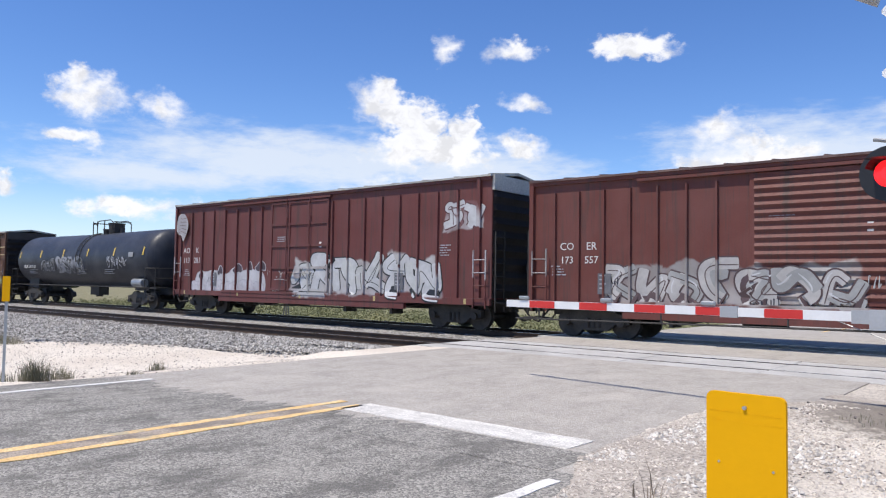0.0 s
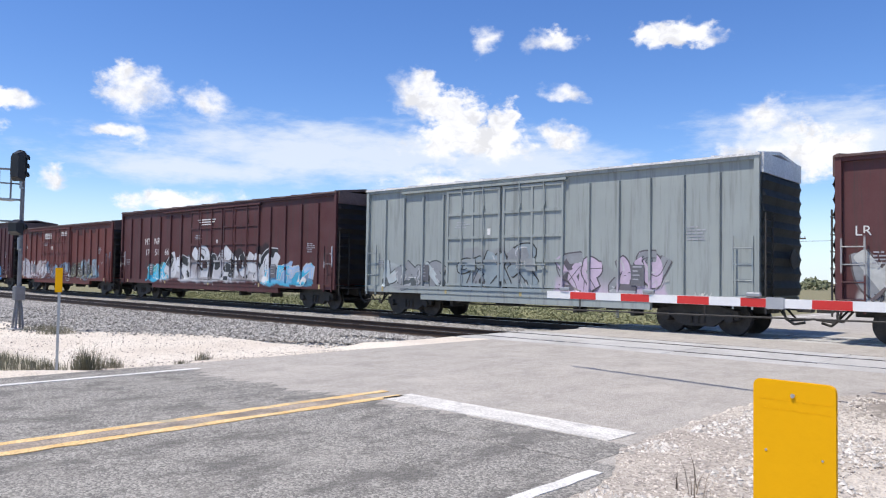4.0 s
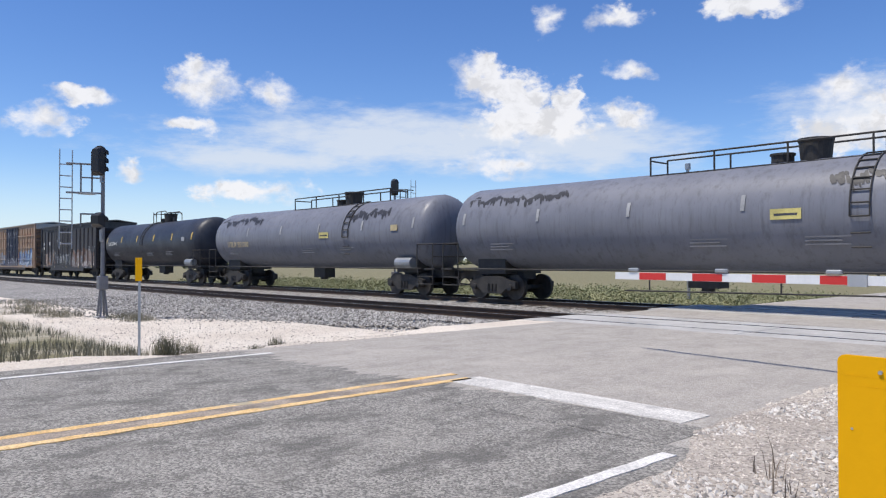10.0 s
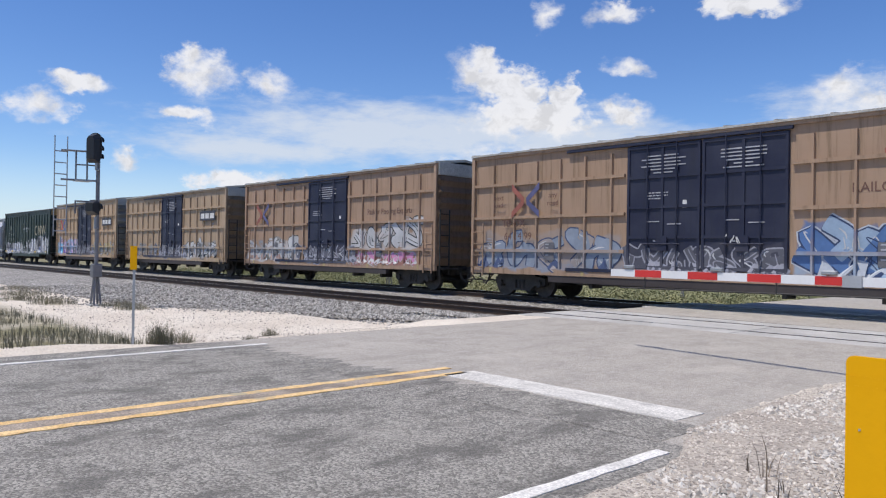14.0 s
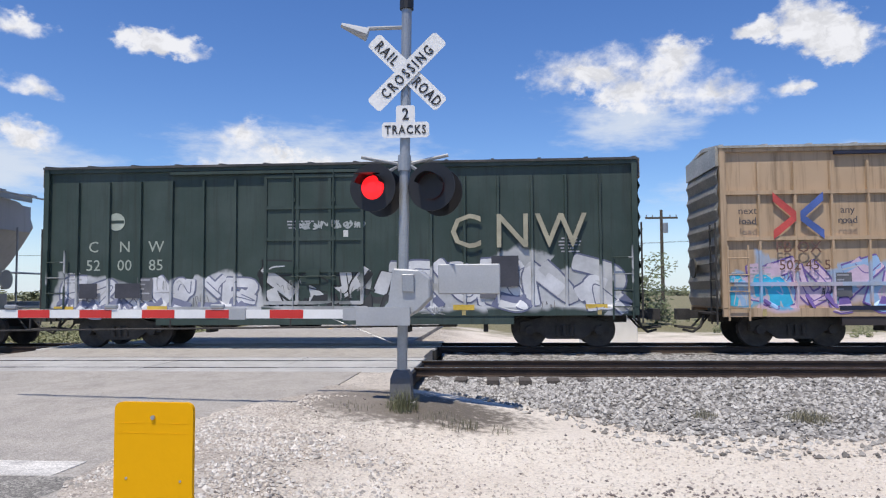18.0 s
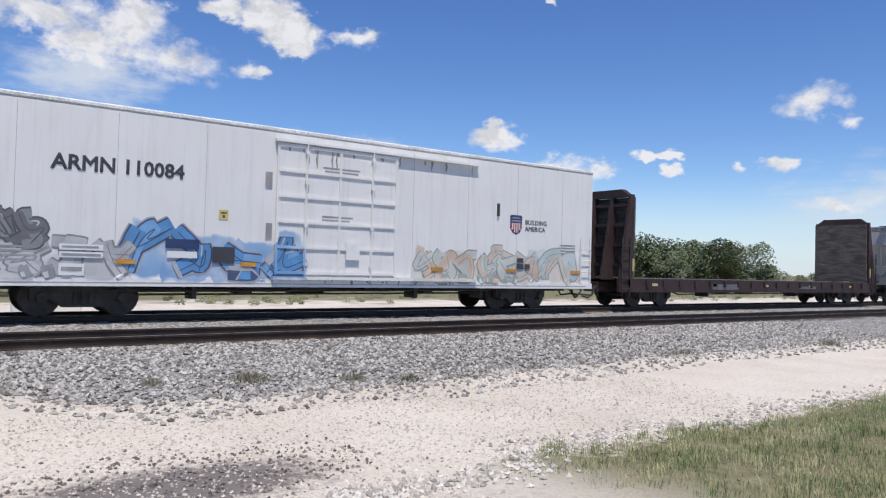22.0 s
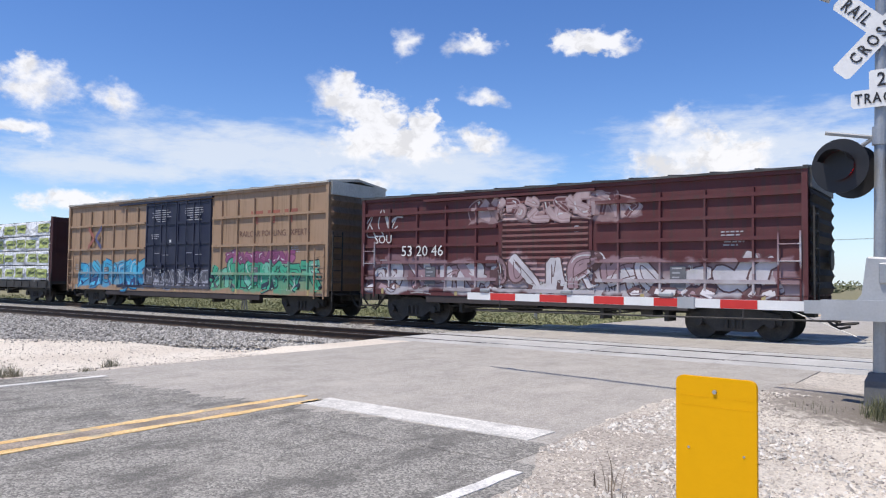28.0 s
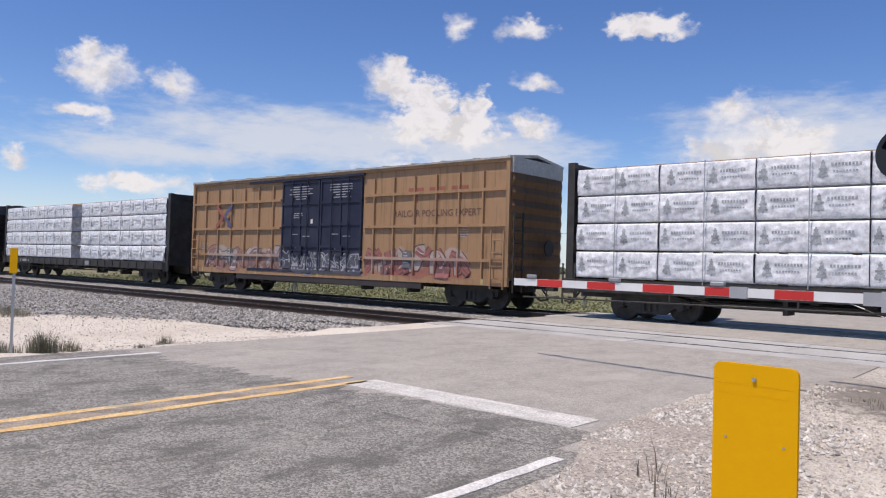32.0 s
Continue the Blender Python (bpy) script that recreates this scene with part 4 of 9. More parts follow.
def tank_car(s_right, s_left, label, shell, sign_m, reflect, R=1.54, zc=2.62, platform=3.2, at=0.0, spill_m=None):
    car, Lt = start_car("tank_car", s_right, s_left, label, "tank car")
    L = Lt + 0.7
    n, secs = 32, []
    dome = [(-0.02, 0.05), (0.02, 0.55), (0.11, 1.0), (0.26, 1.3), (0.42, 1.47), (0.62, R)]
    for x, r in [(-Lt / 2 + a, r) for a, r in dome] + [((Lt - 1.24) * (k / 10 - 0.5), R) for k in range(1, 10)] + [(Lt / 2 - a, r) for a, r in dome[::-1]]:
        sag = 0.05 * (abs(x) / (Lt / 2)) if abs(x) < Lt / 2 else 0.05
        secs.append([(x, r * math.cos(2 * math.pi * k / n), zc + sag + r * math.sin(2 * math.pi * k / n)) for k in range(n)])
    bm = bmesh.new()
    loft(bm, secs)
    part("tank", bm, shell, car, smooth=True)
    sprayed(car, shell, lambda x, z: -math.sqrt(max(0.05, (R + 0.012) ** 2 - (z - zc - 0.03) ** 2)))
    for s in (-1, 1):
        bm = boxes((s * (L / 2 - 2.2) - 0.7, s * (L / 2 - 2.2) + 0.7, -1.0, 1.0, 0.95, 1.5), (min(s * (L / 2 - 3.2), s * (L / 2)), max(s * (L / 2 - 3.2), s * (L / 2)), -0.35, 0.35, 0.75, 1.05))
        part("saddle", bm, steel_dark, car)
        part("end_platform", boxes((s * (L / 2 - 0.25) - 0.3, s * (L / 2 - 0.25) + 0.3, -1.5, 1.5, 1.08, 1.14)), steel_dark, car)
        e = s * (L / 2 - 0.05)
        e2 = s * (L / 2 - 0.95)
        bm = rods([((e, -1.5, 1.1), (e, -1.5, 2.1)), ((e2, -1.55, 1.1), (e2, -1.55, 2.1)), ((e, -1.5, 2.1), (e2, -1.55, 2.1)), ((e, 1.5, 1.1), (e, 1.5, 2.1)), ((e, -1.5, 2.1), (e, 1.5, 2.1)), ((e, -1.5, 1.6), (e, 1.5, 1.6))], 0.025)
        part("end_rail", bm, steel_dark, car)
        part("step", rods([((e, -1.5, 0.5), (e, -1.5, 1.1)), ((e2, -1.5, 0.5), (e2, -1.5, 1.1)), ((e, -1.5, 0.5), (e2, -1.5, 0.5)), ((e, -1.5, 0.8), (e2, -1.5, 0.8))], 0.02), steel_dark, car)
    bm = bmesh.new()
    rod(bm, (-L / 2 + 0.8, -1.45, 1.12), (L / 2 - 0.8, -1.45, 1.12), 0.03, 6)
    part("side_handrail", bm, steel_dark, car)
    # top platform, railings and manway
    p, zt = platform / 2, zc + R
    big = platform > 3.5
    rail = 0.5 if big else 0.72
    part("walkway", boxes((at - p, at + p * (1 if big else 0.5), -0.55, 0.55, zt - 0.12, zt - 0.06)), steel_dark, car)
    posts = [at - p + 2 * p * k / 4 for k in range(5)] if big else [at - p, at - p + 0.5, at + 0.1]
    for y in (-0.5, 0.5):
        for x in posts:
            part("rail_post", rods([((x, y, zt - 0.1), (x, y, zt + rail))], 0.03), steel_dark, car)
        if big:
            line = [(at - p, zt + rail), (at + p, zt + rail)]
        else:
            line = [(at - p, zt + rail - 0.15), (at - p + 0.5, zt + rail - 0.2), (at - 0.75, zt + 0.3), (at - 0.7, zt + rail - 0.08), (at - 0.55, zt + rail), (at + p - 0.45, zt + rail + 0.02), (at + p, zt + rail - 0.2), (at + p, zt + 0.1)]
        pairs = [((a, y, c), (b, y, d)) for (a, c), (b, d) in zip(line, line[1:])]
        part("railing", rods(pairs, 0.028), steel_dark, car)
    for q in (at - p, at + p):
        part("end_rail", rods([((q, -0.5, zt + rail - 0.1), (q, 0.5, zt + rail - 0.1))], 0.028), steel_dark, car)
    bm = bmesh.new()
    rod(bm, (at + 0.55, 0, zt - 0.1), (at + 0.55, 0, zt + 0.5), 0.38, 20, 0, 0.44)
    rod(bm, (at + 0.55, 0, zt + 0.5), (at + 0.55, 0, zt + 0.58), 0.46, 20)
    part("bonnet", bm, steel_dark, car)
    bm = bmesh.new()
    rod(bm, (at - 0.35, 0, zt - 0.1), (at - 0.35, 0, zt + 0.2), 0.3, 16)
    rod(bm, (at - 0.35, 0, zt + 0.2), (at - 0.35, 0, zt + 0.26), 0.34, 16)
    part("manway", bm, steel_dark, car)
    if not big:
        part("valve", rods([((at + 1.25, 0, zt - 0.1), (at + 1.25, 0, zt + 0.3))], 0.13, 10), steel_dark, car)
    pairs = []
    lx = at - p + 0.25 if not big else at + p * 0.45
    pts = [(R * math.cos(a) * 1.03, zc + R * math.sin(a) * 1.03) for a in [radians(180 + 4 - 12 * k) for k in range(8)]]
    for x in (lx, lx + 0.45):
        pairs += [((x, y, z), (x, y2, z2)) for (y, z), (y2, z2) in zip(pts, pts[1:])]
    pairs += [((lx, y, z), (lx + 0.45, y, z)) for y, z in pts + [(-1.52, 2.1), (-1.45, 1.75)]]
    part("ladder", rods(pairs, 0.022), steel_dark, car)
    for k in range(6):
        x = -Lt / 2 + 0.9 + (Lt - 1.8) * k / 5
        a0 = radians(188)
        bm = bmesh.new()
        secs = []
        for q in range(4):
            a = radians(175 - 5.5 * q)
            y, z = math.cos(a) * (R + 0.018), zc + 0.02 + math.sin(a) * (R + 0.018)
            secs.append([(x - 0.06, y, z), (x + 0.06, y, z)])
        loft(bm, secs, close=False, caps=False)
        part("reflector", bm, reflect, car, "yellow reflective strip" if reflect is reflect_yellow else "worn grey reflective strip")
    if spill_m:
        rng = random.Random(int(-s_left))
        for x0, x1, z0 in ((-Lt / 2 + 0.9, -Lt / 2 + 5.6, 3.72), (Lt * 0.2, Lt * 0.36, 3.6)):
            n, top = 64, z0
            for k in range(n):
                top = z0 + 0.34 * noise.noise(Vector((k * 0.14, x0, 0))) + 0.12 * noise.noise(Vector((k * 0.5, x0, 3)))
                x, h = x0 + (x1 - x0) * k / n, rng.uniform(0.05, 0.34)
                bm = bmesh.new()
                ribbon(bm, [(x + 0.02 * q, top - h * q / 5) for q in range(6)], rng.uniform(0.05, 0.14), lambda a, b: -math.sqrt(max(0.05, (R + 0.008) ** 2 - (b - zc - 0.03) ** 2)), 0.0, 0)
                part("spill_streak", bm, spill_m, car, "black spill streak")
    if big:
        bars([(lx - 1.95, lx - 1.15, 2.5, 2.78)], -R - 0.012, placard_yellow, car, "placard")
        bars([(lx - 1.85, lx - 1.25, 2.6, 2.66)], -R - 0.0165, mark_dark, car, "stencil")
    y0 = -R - 0.03
    bars([(Lt / 2 - 2.3, Lt / 2 - 1.85, 2.7, 2.95)], y0, sign_m, car, "placard")
    if at < 0.1:
        bars([(2.1, 2.65, 2.28, 2.46)], -R + 0.005, placard_yellow, car, "placard")
    for x in (-Lt / 2 + 2.2, 0.2, 3.4):
        bars([(x, x + 1.1 - 0.2 * (k % 2), 2.02 - 0.1 * k, 2.06 - 0.1 * k) for k in range(3)], -R + 0.12, mark_dim, car, "stencil", "", True)
    running_gear(car, L, 2.3)
    bm = bmesh.new()
    rod(bm, (L / 2 - 2.6, -1.2, 1.35), (L / 2 - 1.6, -1.2, 1.35), 0.22, 14)
    part("air_reservoir", bm, galv, car, smooth=False)
    bm = boxes((-0.5, 0.5, -0.3, 0.3, 0.6, 1.15))
    rod(bm, (0, 0, 0.5), (0, 0, 1.2), 0.2, 12)
    part("bottom_outlet", bm, steel_dark, car)
    return car


def hopper_car(s_right, s_left, label):
    car, L = start_car("covered_hopper", s_right, s_left, label, "covered hopper")
    body = paint("hopper_grey", (0.44, 0.44, 0.45), 0.45, 0.03, (0.2, 0.15, 0.1), 0.3, (0.36, 0.36, 0.36))
    # body grey darkened for the chutes: the shade under the car is in the colour
    chute_shade_grey = paint("chute_shade_grey", (0.2, 0.195, 0.19), 0.6, 0.12, (0.12, 0.09, 0.07), 0.3, (0.12, 0.115, 0.11))
    prof = [(-0.55, 4.32), (-0.78, 4.28), (-0.98, 4.19), (-1.16, 4.06), (-1.31, 3.9), (-1.42, 3.71), (-1.5, 3.5), (-1.55, 3.22), (-1.58, 2.92), (-1.6, 2.62), (-1.6, 2.35), (-1.57, 2.2), (-1.42, 1.7), (-1.2, 1.2)]
    ring = prof + [(-y, z) for y, z in prof[::-1]]
    secs = []
    side_y = lambda z: float(np.interp(z, [p[1] for p in prof[::-1]], [-p[0] for p in prof[::-1]]))
    ends = [(0.75, 3.55)] + [(0.8 + 1.7 * k / 7, 3.5 - 2.3 * k / 7) for k in range(8)]
    for x, cut in [(-L / 2 + a, c) for a, c in ends] + [(L / 2 - a, c) for a, c in ends[::-1]]:
        secs.append([(x, math.copysign(side_y(cut), y), cut) if z < cut else (x, y, z) for y, z in ring])
    bm = bmesh.new()
    loft(bm, secs)
    bm.normal_update()
    for f in bm.faces:
        f.smooth = abs(f.normal.x) < 0.1
    part("body", bm, body, car)
    for s in (-1, 1):
        part("side_sill", boxes((-L / 2 + 0.3, L / 2 - 0.3, min(s * 1.47, s * 1.2), max(s * 1.47, s * 1.2), 1.12, 1.26)), body, car)
        part("end_sheet", boxes((s * (L / 2 - 0.75) - 0.03, s * (L / 2 - 0.75) + 0.03, -1.3, 1.3, 3.4, 4.2)), body, car)
        e = s * (L / 2 - 0.8)
        tri = [(e, 1.3), (e - s * 1.72, 1.3), (e, 3.52)]
        bm = bmesh.new()
        loft(bm, [[(a, -1.4, b) for a, b in tri], [(a, -1.38, b) for a, b in tri]])
        part("shear_plate", bm, body, car)
        part("corner_post", boxes((s * (L / 2 - 0.85) - 0.06, s * (L / 2 - 0.85) + 0.06, -1.56, -1.42, 1.3, 3.6)), body, car)
        part("side_seam", boxes((-L / 2 + 1.9, L / 2 - 1.9, min(s * 1.615, s * 1.58), max(s * 1.615, s * 1.58), 2.3, 2.34)), body, car)
    for k in range(4):
        x = -L / 2 + 4.0 + (L - 8.0) * k / 3
        bm = bmesh.new()
        loft(bm, [[(x - 1.6, -1.2, 1.25), (x + 1.6, -1.2, 1.25), (x + 1.6, 1.2, 1.25), (x - 1.6, 1.2, 1.25)], [(x - 0.34, -0.6, 0.5), (x + 0.34, -0.6, 0.5), (x + 0.34, 0.6, 0.5), (x - 0.34, 0.6, 0.5)]])
        part("outlet_chute", bm, chute_shade_grey, car)
        part("outlet_gate", boxes((x - 0.42, x + 0.42, -0.7, 0.7, 0.38, 0.52)), steel_dark, car)
    # roof walk with mesh railing
    for y in (-0.95, 0.5):
        part("running_board", boxes((-L / 2 + 0.3, L / 2 - 0.3, y, y + 0.45, 4.47, 4.51)), galv, car)
    bm = bmesh.new()
    for k in range(int((L - 1.2) / 0.055)):
        box(bm, -L / 2 + 0.6 + k * 0.055, -L / 2 + 0.618 + k * 0.055, -0.99, -0.98, 4.26, 4.46)
    for z in (4.3, 4.36, 4.42):
        box(bm, -L / 2 + 0.6, L / 2 - 0.6, -0.992, -0.978, z - 0.007, z + 0.007)
    part("walkway_mesh", bm, galv, car, "perforated mesh strip under the roof walk")["kind"] = "stuff"
    for k in range(15):
        x = -L / 2 + 0.5 + (L - 1.0) * k / 14
        part("board_bracket", boxes((x - 0.03, x + 0.03, -0.98, 0.98, 4.3, 4.47)), galv, car)
    for k in range(4):
        x = -L / 2 + 2.4 + (L - 4.8) * k / 3
        part("roof_handrail", rods([((x - 2.2, -0.97, 4.56), (x + 2.2, -0.97, 4.56)), ((x - 2.2, -0.97, 4.44), (x - 2.2, -0.97, 4.56)), ((x + 2.2, -0.97, 4.44), (x + 2.2, -0.97, 4.56))], 0.024), body, car)
        part("hatch_cover", boxes((x - 1.7, x + 1.7, -0.32, 0.32, 4.32, 4.46)), body, car)
    for s in (-1, 1):
        xe = s * (L / 2 - 0.12)
        xi = s * (L / 2 - 0.6)
        part("end_platform", boxes((min(xe, xi) - 0.1, max(xe, xi) + 0.1, -1.5, 1.5, 1.05, 1.12)), galv, car)
        pairs = []
        for x in (xe, xi):
            pairs += [((x, -1.5, 0.45), (x, -1.35, 4.45))]
        for k in range(10):
            f = 0.03 + k * 0.1
            y = -1.5 + 0.15 * f
            pairs.append(((xe, y, 0.45 + 4 * f), (xi, y, 0.45 + 4 * f)))
        pairs += [((xe, -1.4, 2.1), (xe, 1.4, 2.1)), ((xe, 1.4, 1.1), (xe, 1.4, 2.1)), ((xi, -0.5, 1.1), (xi, -0.5, 3.5)), ((xi, 0.5, 1.1), (xi, 0.5, 3.5)), ((xe, -1.36, 4.4), (xe, 1.36, 4.4))]
        part("ladder", rods(pairs, 0.03), galv, car)
        bm = bmesh.new()
        rod(bm, (xe, -0.7, 1.9), (xe + s * 0.04, -0.7, 1.9), 0.28, 16)
        box(bm, min(xe, xi), max(xe, xi), -1.2, -0.6, 1.12, 1.5)
        part("brake_stand", bm, galv, car)
    # owner's mark as plain block shapes, number in paint
    mk = mark_dark
    x = L / 2 - 2.95
    bars([(x + 0.46 * k, x + 0.46 * k + 0.36, 3.05, 3.55) for k in range(4)], 0.0, mk, car, "owner_mark", "", True).matrix_basis = pose(0, -1.635, 2.9, -8, 0, 0) @ pose(0, 0, -2.95)
    lettering("GPFX\n11053", 0, 0, 0.37, mk, car, 0, m=pose(-L / 2 + 3.55, -1.608, 2.62, 86, 0, 0), squeeze=1.0, bold=0.008)
    rws = [(-L / 2 + 2.8, -L / 2 + 4.3 - 0.2 * k, 2.08 - 0.1 * k, 2.105 - 0.1 * k) for k in range(3)] + [(L / 2 - 4.2, L / 2 - 3.6, 1.9, 2.15)]
    bars([(a, b, c + 0.1, d + 0.1) for a, b, c, d in rws], -1.56, mk, car, "stencil", "", True)
    for k in range(6):
        x = -L / 2 + 2.4 + (L - 4.8) * k / 5
        part("reflector", boxes((x - 0.05, x + 0.05, -0.012, 0.0, 0.0, 0.45)), reflect_tan, car, "dull yellow reflective strip").matrix_basis = pose(0, -1.465, 1.78, 15, 0, 0)
    running_gear(car, L, 1.75, 1.35)
    part("centre_sill", boxes((-L / 2 + 0.2, L / 2 - 0.2, -0.2, 0.2, 0.8, 1.1)), steel_dark, car)
    return car


def bulkhead_flat(s_right, s_left, label):
    car, L = start_car("bulkhead_flatcar", s_right, s_left, label, "flatcar")
    body = paint("flatcar_brown", (0.036, 0.019, 0.019), 0.65, 0.4, (0.1, 0.04, 0.02), 0.25)
    for y in (-1.5, 1.38):
        part("side_sill", boxes((-L / 2, L / 2, y, y + 0.12, 0.62, 1.16)), body, car)
    part("centre_sill", boxes((-L / 2, L / 2, -0.35, 0.35, 0.6, 1.0)), body, car)
    n = 60
    for k in range(n):
        x = -L / 2 + 0.9 + (L - 1.8) * k / n
        part_mesh("deck_plank", shared("deck_plank", lambda: boxes((0, (20.5 - 1.8) / n - 0.012, -1.4, 1.4, 1.1, 1.17))), weathered_wood, car).matrix_basis = pose(x, 0, 0)
    for k in range(20):
        x = -L / 2 + 0.6 + (L - 1.2) * k / 19
        part("stake_pocket", boxes((x - 0.07, x + 0.07, -1.57, -1.49, 0.85, 1.1)), body, car)
    for s in (-1, 1):
        x0 = s * (L / 2 - 0.75)
        bm = bmesh.new()
        loft(bm, [[(x0 - 0.12, y, z) for y, z in ((-1.45, 4.4), (-1.0, 4.72), (1.0, 4.72), (1.45, 4.4))], [(x0 + 0.14, y, z) for y, z in ((-1.45, 4.4), (-1.0, 4.72), (1.0, 4.72), (1.45, 4.4))]])
        bulk = part("bulkhead", bm, body, car)
        for y in (-1.45, -0.5, 0.5, 1.45):
            bm = bmesh.new()
            base = s * (L / 2 - 0.05)
            loft(bm, [[(min(x0, base), y - 0.07, 1.1), (max(x0, base), y - 0.07, 1.1), (max(x0, base), y + 0.07, 1.1), (min(x0, base), y + 0.07, 1.1)],
                      [(x0 - 0.08, y * 0.96 - 0.07, 4.5), (x0 + 0.12, y * 0.96 - 0.07, 4.5), (x0 + 0.12, y * 0.96 + 0.07, 4.5), (x0 - 0.08, y * 0.96 + 0.07, 4.5)]])
            part("bulkhead_post", bm, body, bulk)
        for z in (1.7, 2.5, 3.3, 4.1):
            part("cross_beam", boxes((x0 - 0.08, x0 + 0.08, -1.45, 1.45, z - 0.07, z + 0.07)), body, bulk)
        for k in range(17):
            z = 1.2 + 3.2 * k / 17
            part("plank", boxes((x0 - s * 0.2 - 0.04, x0 - s * 0.2 + 0.04, -1.42, 1.42, z, z + 0.186)), weathered_wood, bulk)
        part("reflector", boxes((x0 - 0.02, x0 + 0.1, -1.53, -1.5, 1.45, 1.95)), reflect_tan, bulk, "yellow reflective strip")
        ladder(car, s * (L / 2 - 0.1) - (0.45 if s > 0 else 0), -1.55, 0.45, 2.3, 0.45, steel_dark)
    bars([(-L / 2 + 2 + k * 4.1, -L / 2 + 2.35 + k * 4.1, 0.88, 0.98) for k in range(5)], -1.505, mark_tan, car, "marker_plate")
    bars([(-4.6, -2.6, 0.74, 0.98), (2.6, 4.2, 0.8, 0.92)], -1.505, mark_dim, car, "number_bar")
    running_gear(car, L, 2.6)
    under_gear(car, L)
    return car


def reefer(s_right, s_left, label, number, body, unit_left=True, dark_unit=True, slogan=True, new_style=False, navy=False, text=-7.95, doors=(-2.37, 1.48), mark=6.45, door_m=None, gear=(3.4, 2.7)):
    car, L = start_car("refrigerator_car", s_right, s_left, label, "refrigerator car")
    H, low, yb = 5.16, 0.75, 1.56
    part("body", bevel(boxes((-L / 2, L / 2, -yb, yb, low + 0.15, H - 0.12)), 0.03), body, car)
    part("roof", bevel(boxes((-L / 2, L / 2, -yb - 0.02, yb + 0.02, H - 0.12, H)), 0.03), white_roof, car)
    for s in (-1, 1):
        part("side_sill", boxes((-L / 2, L / 2, min(s * HALF, s * (yb - 0.03)), max(s * HALF, s * (yb - 0.03)), low, low + 0.2)), body, car)
    d0, d1 = doors
    for k in range(0 if new_style else 9):
        x = -L / 2 + 1.6 + (L - 3.2) * k / 8
        if not d0 - 0.2 < x < d1 + 3.6 or (x > d1 + 0.3):
            part("side_seam", boxes((x - 0.004, x + 0.004, -yb - 0.003, -yb + 0.01, low + 0.3, H - 0.2)), mark_grey, car)
    # plug door
    z0, z1 = 1.1, 4.75
    door = part("door", bevel(boxes((d0, d1, -yb - 0.06, -yb + 0.02, z0, z1)), 0.02), door_m or body, car)
    for k in range(6 if not new_style else 3):
        n = 5 if not new_style else 2
        z = z0 + 0.06 + (z1 - z0 - 0.12) * k / n
        part("door_rail", boxes((d0, d1, -yb - 0.1, -yb - 0.05, z - 0.04, z + 0.04)), door_m or body, door)
    for f in (0.0, 0.22, 0.5, 0.78, 1.0):
        x = d0 + (d1 - d0) * f
        part("door_stile", boxes((x - 0.035, x + 0.035, -yb - 0.095, -yb - 0.05, z0, z1)), door_m or body, door)
    for f in (0.22, 0.78):
        bm = bmesh.new()
        x = d0 + (d1 - d0) * f
        rod(bm, (x, -yb - 0.13, z0 - 0.1), (x, -yb - 0.13, z1 + 0.12), 0.022, 6)
        for z in (z0 + 0.3, z0 + 1.4, z0 + 2.6, z1 - 0.2):
            box(bm, x - 0.06, x + 0.06, -yb - 0.15, -yb - 0.09, z - 0.05, z + 0.05)
        part("lock_bar", bm, door_m or body, door)
    part("lock_box", boxes((-0.22, 0.22, -yb - 0.14, -yb - 0.09, z0 + 0.45, z0 + 0.95)), door_m or body, door)
    sprayed(car, body, lambda x, z: -HALF - 0.004 if z < low + 0.21 else -yb - 0.064 if d0 < x < d1 and z > z0 else -yb - 0.004)
    bars([(-L / 2 + 0.35, L / 2 - 0.35, 0.83, 0.85)], -HALF - 0.002, mark_grey, car, "sill_line")
    bars([(d0 - 1.75, d0 - 1.15, 1.38, 1.8), (6.5, 6.8, 1.42, 1.6), (6.86, 7.1, 1.42, 1.6), (6.5, 6.8, 1.64, 1.8)], -yb - 0.038, mark_dark, car, "data_panel")
    if number.endswith("084"):
        bars([(d0 - 2.95, d0 - 2.1, 1.72, 1.96)], -yb - 0.038, mark_navy, car, "data_panel")
        bars([(d0 - 2.9, d0 - 2.15, 1.48, 1.65)], -yb - 0.038, sign_white, car, "data_plate")
    if not new_style:
        bars([(d0 - 5.35, d0 - 4.4, 1.6, 1.74), (d0 - 5.35, d0 - 4.4, 1.42, 1.56), (d0 - 5.35, d0 - 4.8, 1.0, 1.28)], -yb - 0.038, sign_white, car, "data_plate")
        bars([(d0 - 5.3, d0 - 4.5, 1.65, 1.7), (d0 - 5.3, d0 - 4.45, 1.46, 1.52), (d0 - 5.3, d0 - 4.85, 1.1, 1.2)], -yb - 0.043, mark_grey, car, "stencil")
    bars([(d0 - 1.6, d0 - 1.35, 2.52, 2.78)], -yb - 0.008, placard_yellow, car, "warning_plate")
    bars([(d0 - 1.56, d0 - 1.39, 2.68, 2.72), (d0 - 1.5, d0 - 1.44, 2.57, 2.64)], -yb - 0.0125, mark_dark, car, "stencil")
    bars([(d0 - 0.35, d0 - 0.15, 3.5, 3.9), (d0 - 0.3, d0 - 0.12, 2.1, 2.5)], -yb - 0.03, mark_grey, car, "door_stop")
    # grime run down from the door's top rail and splashed along its foot
    rngd = random.Random(int(s_right))
    bm = bmesh.new()
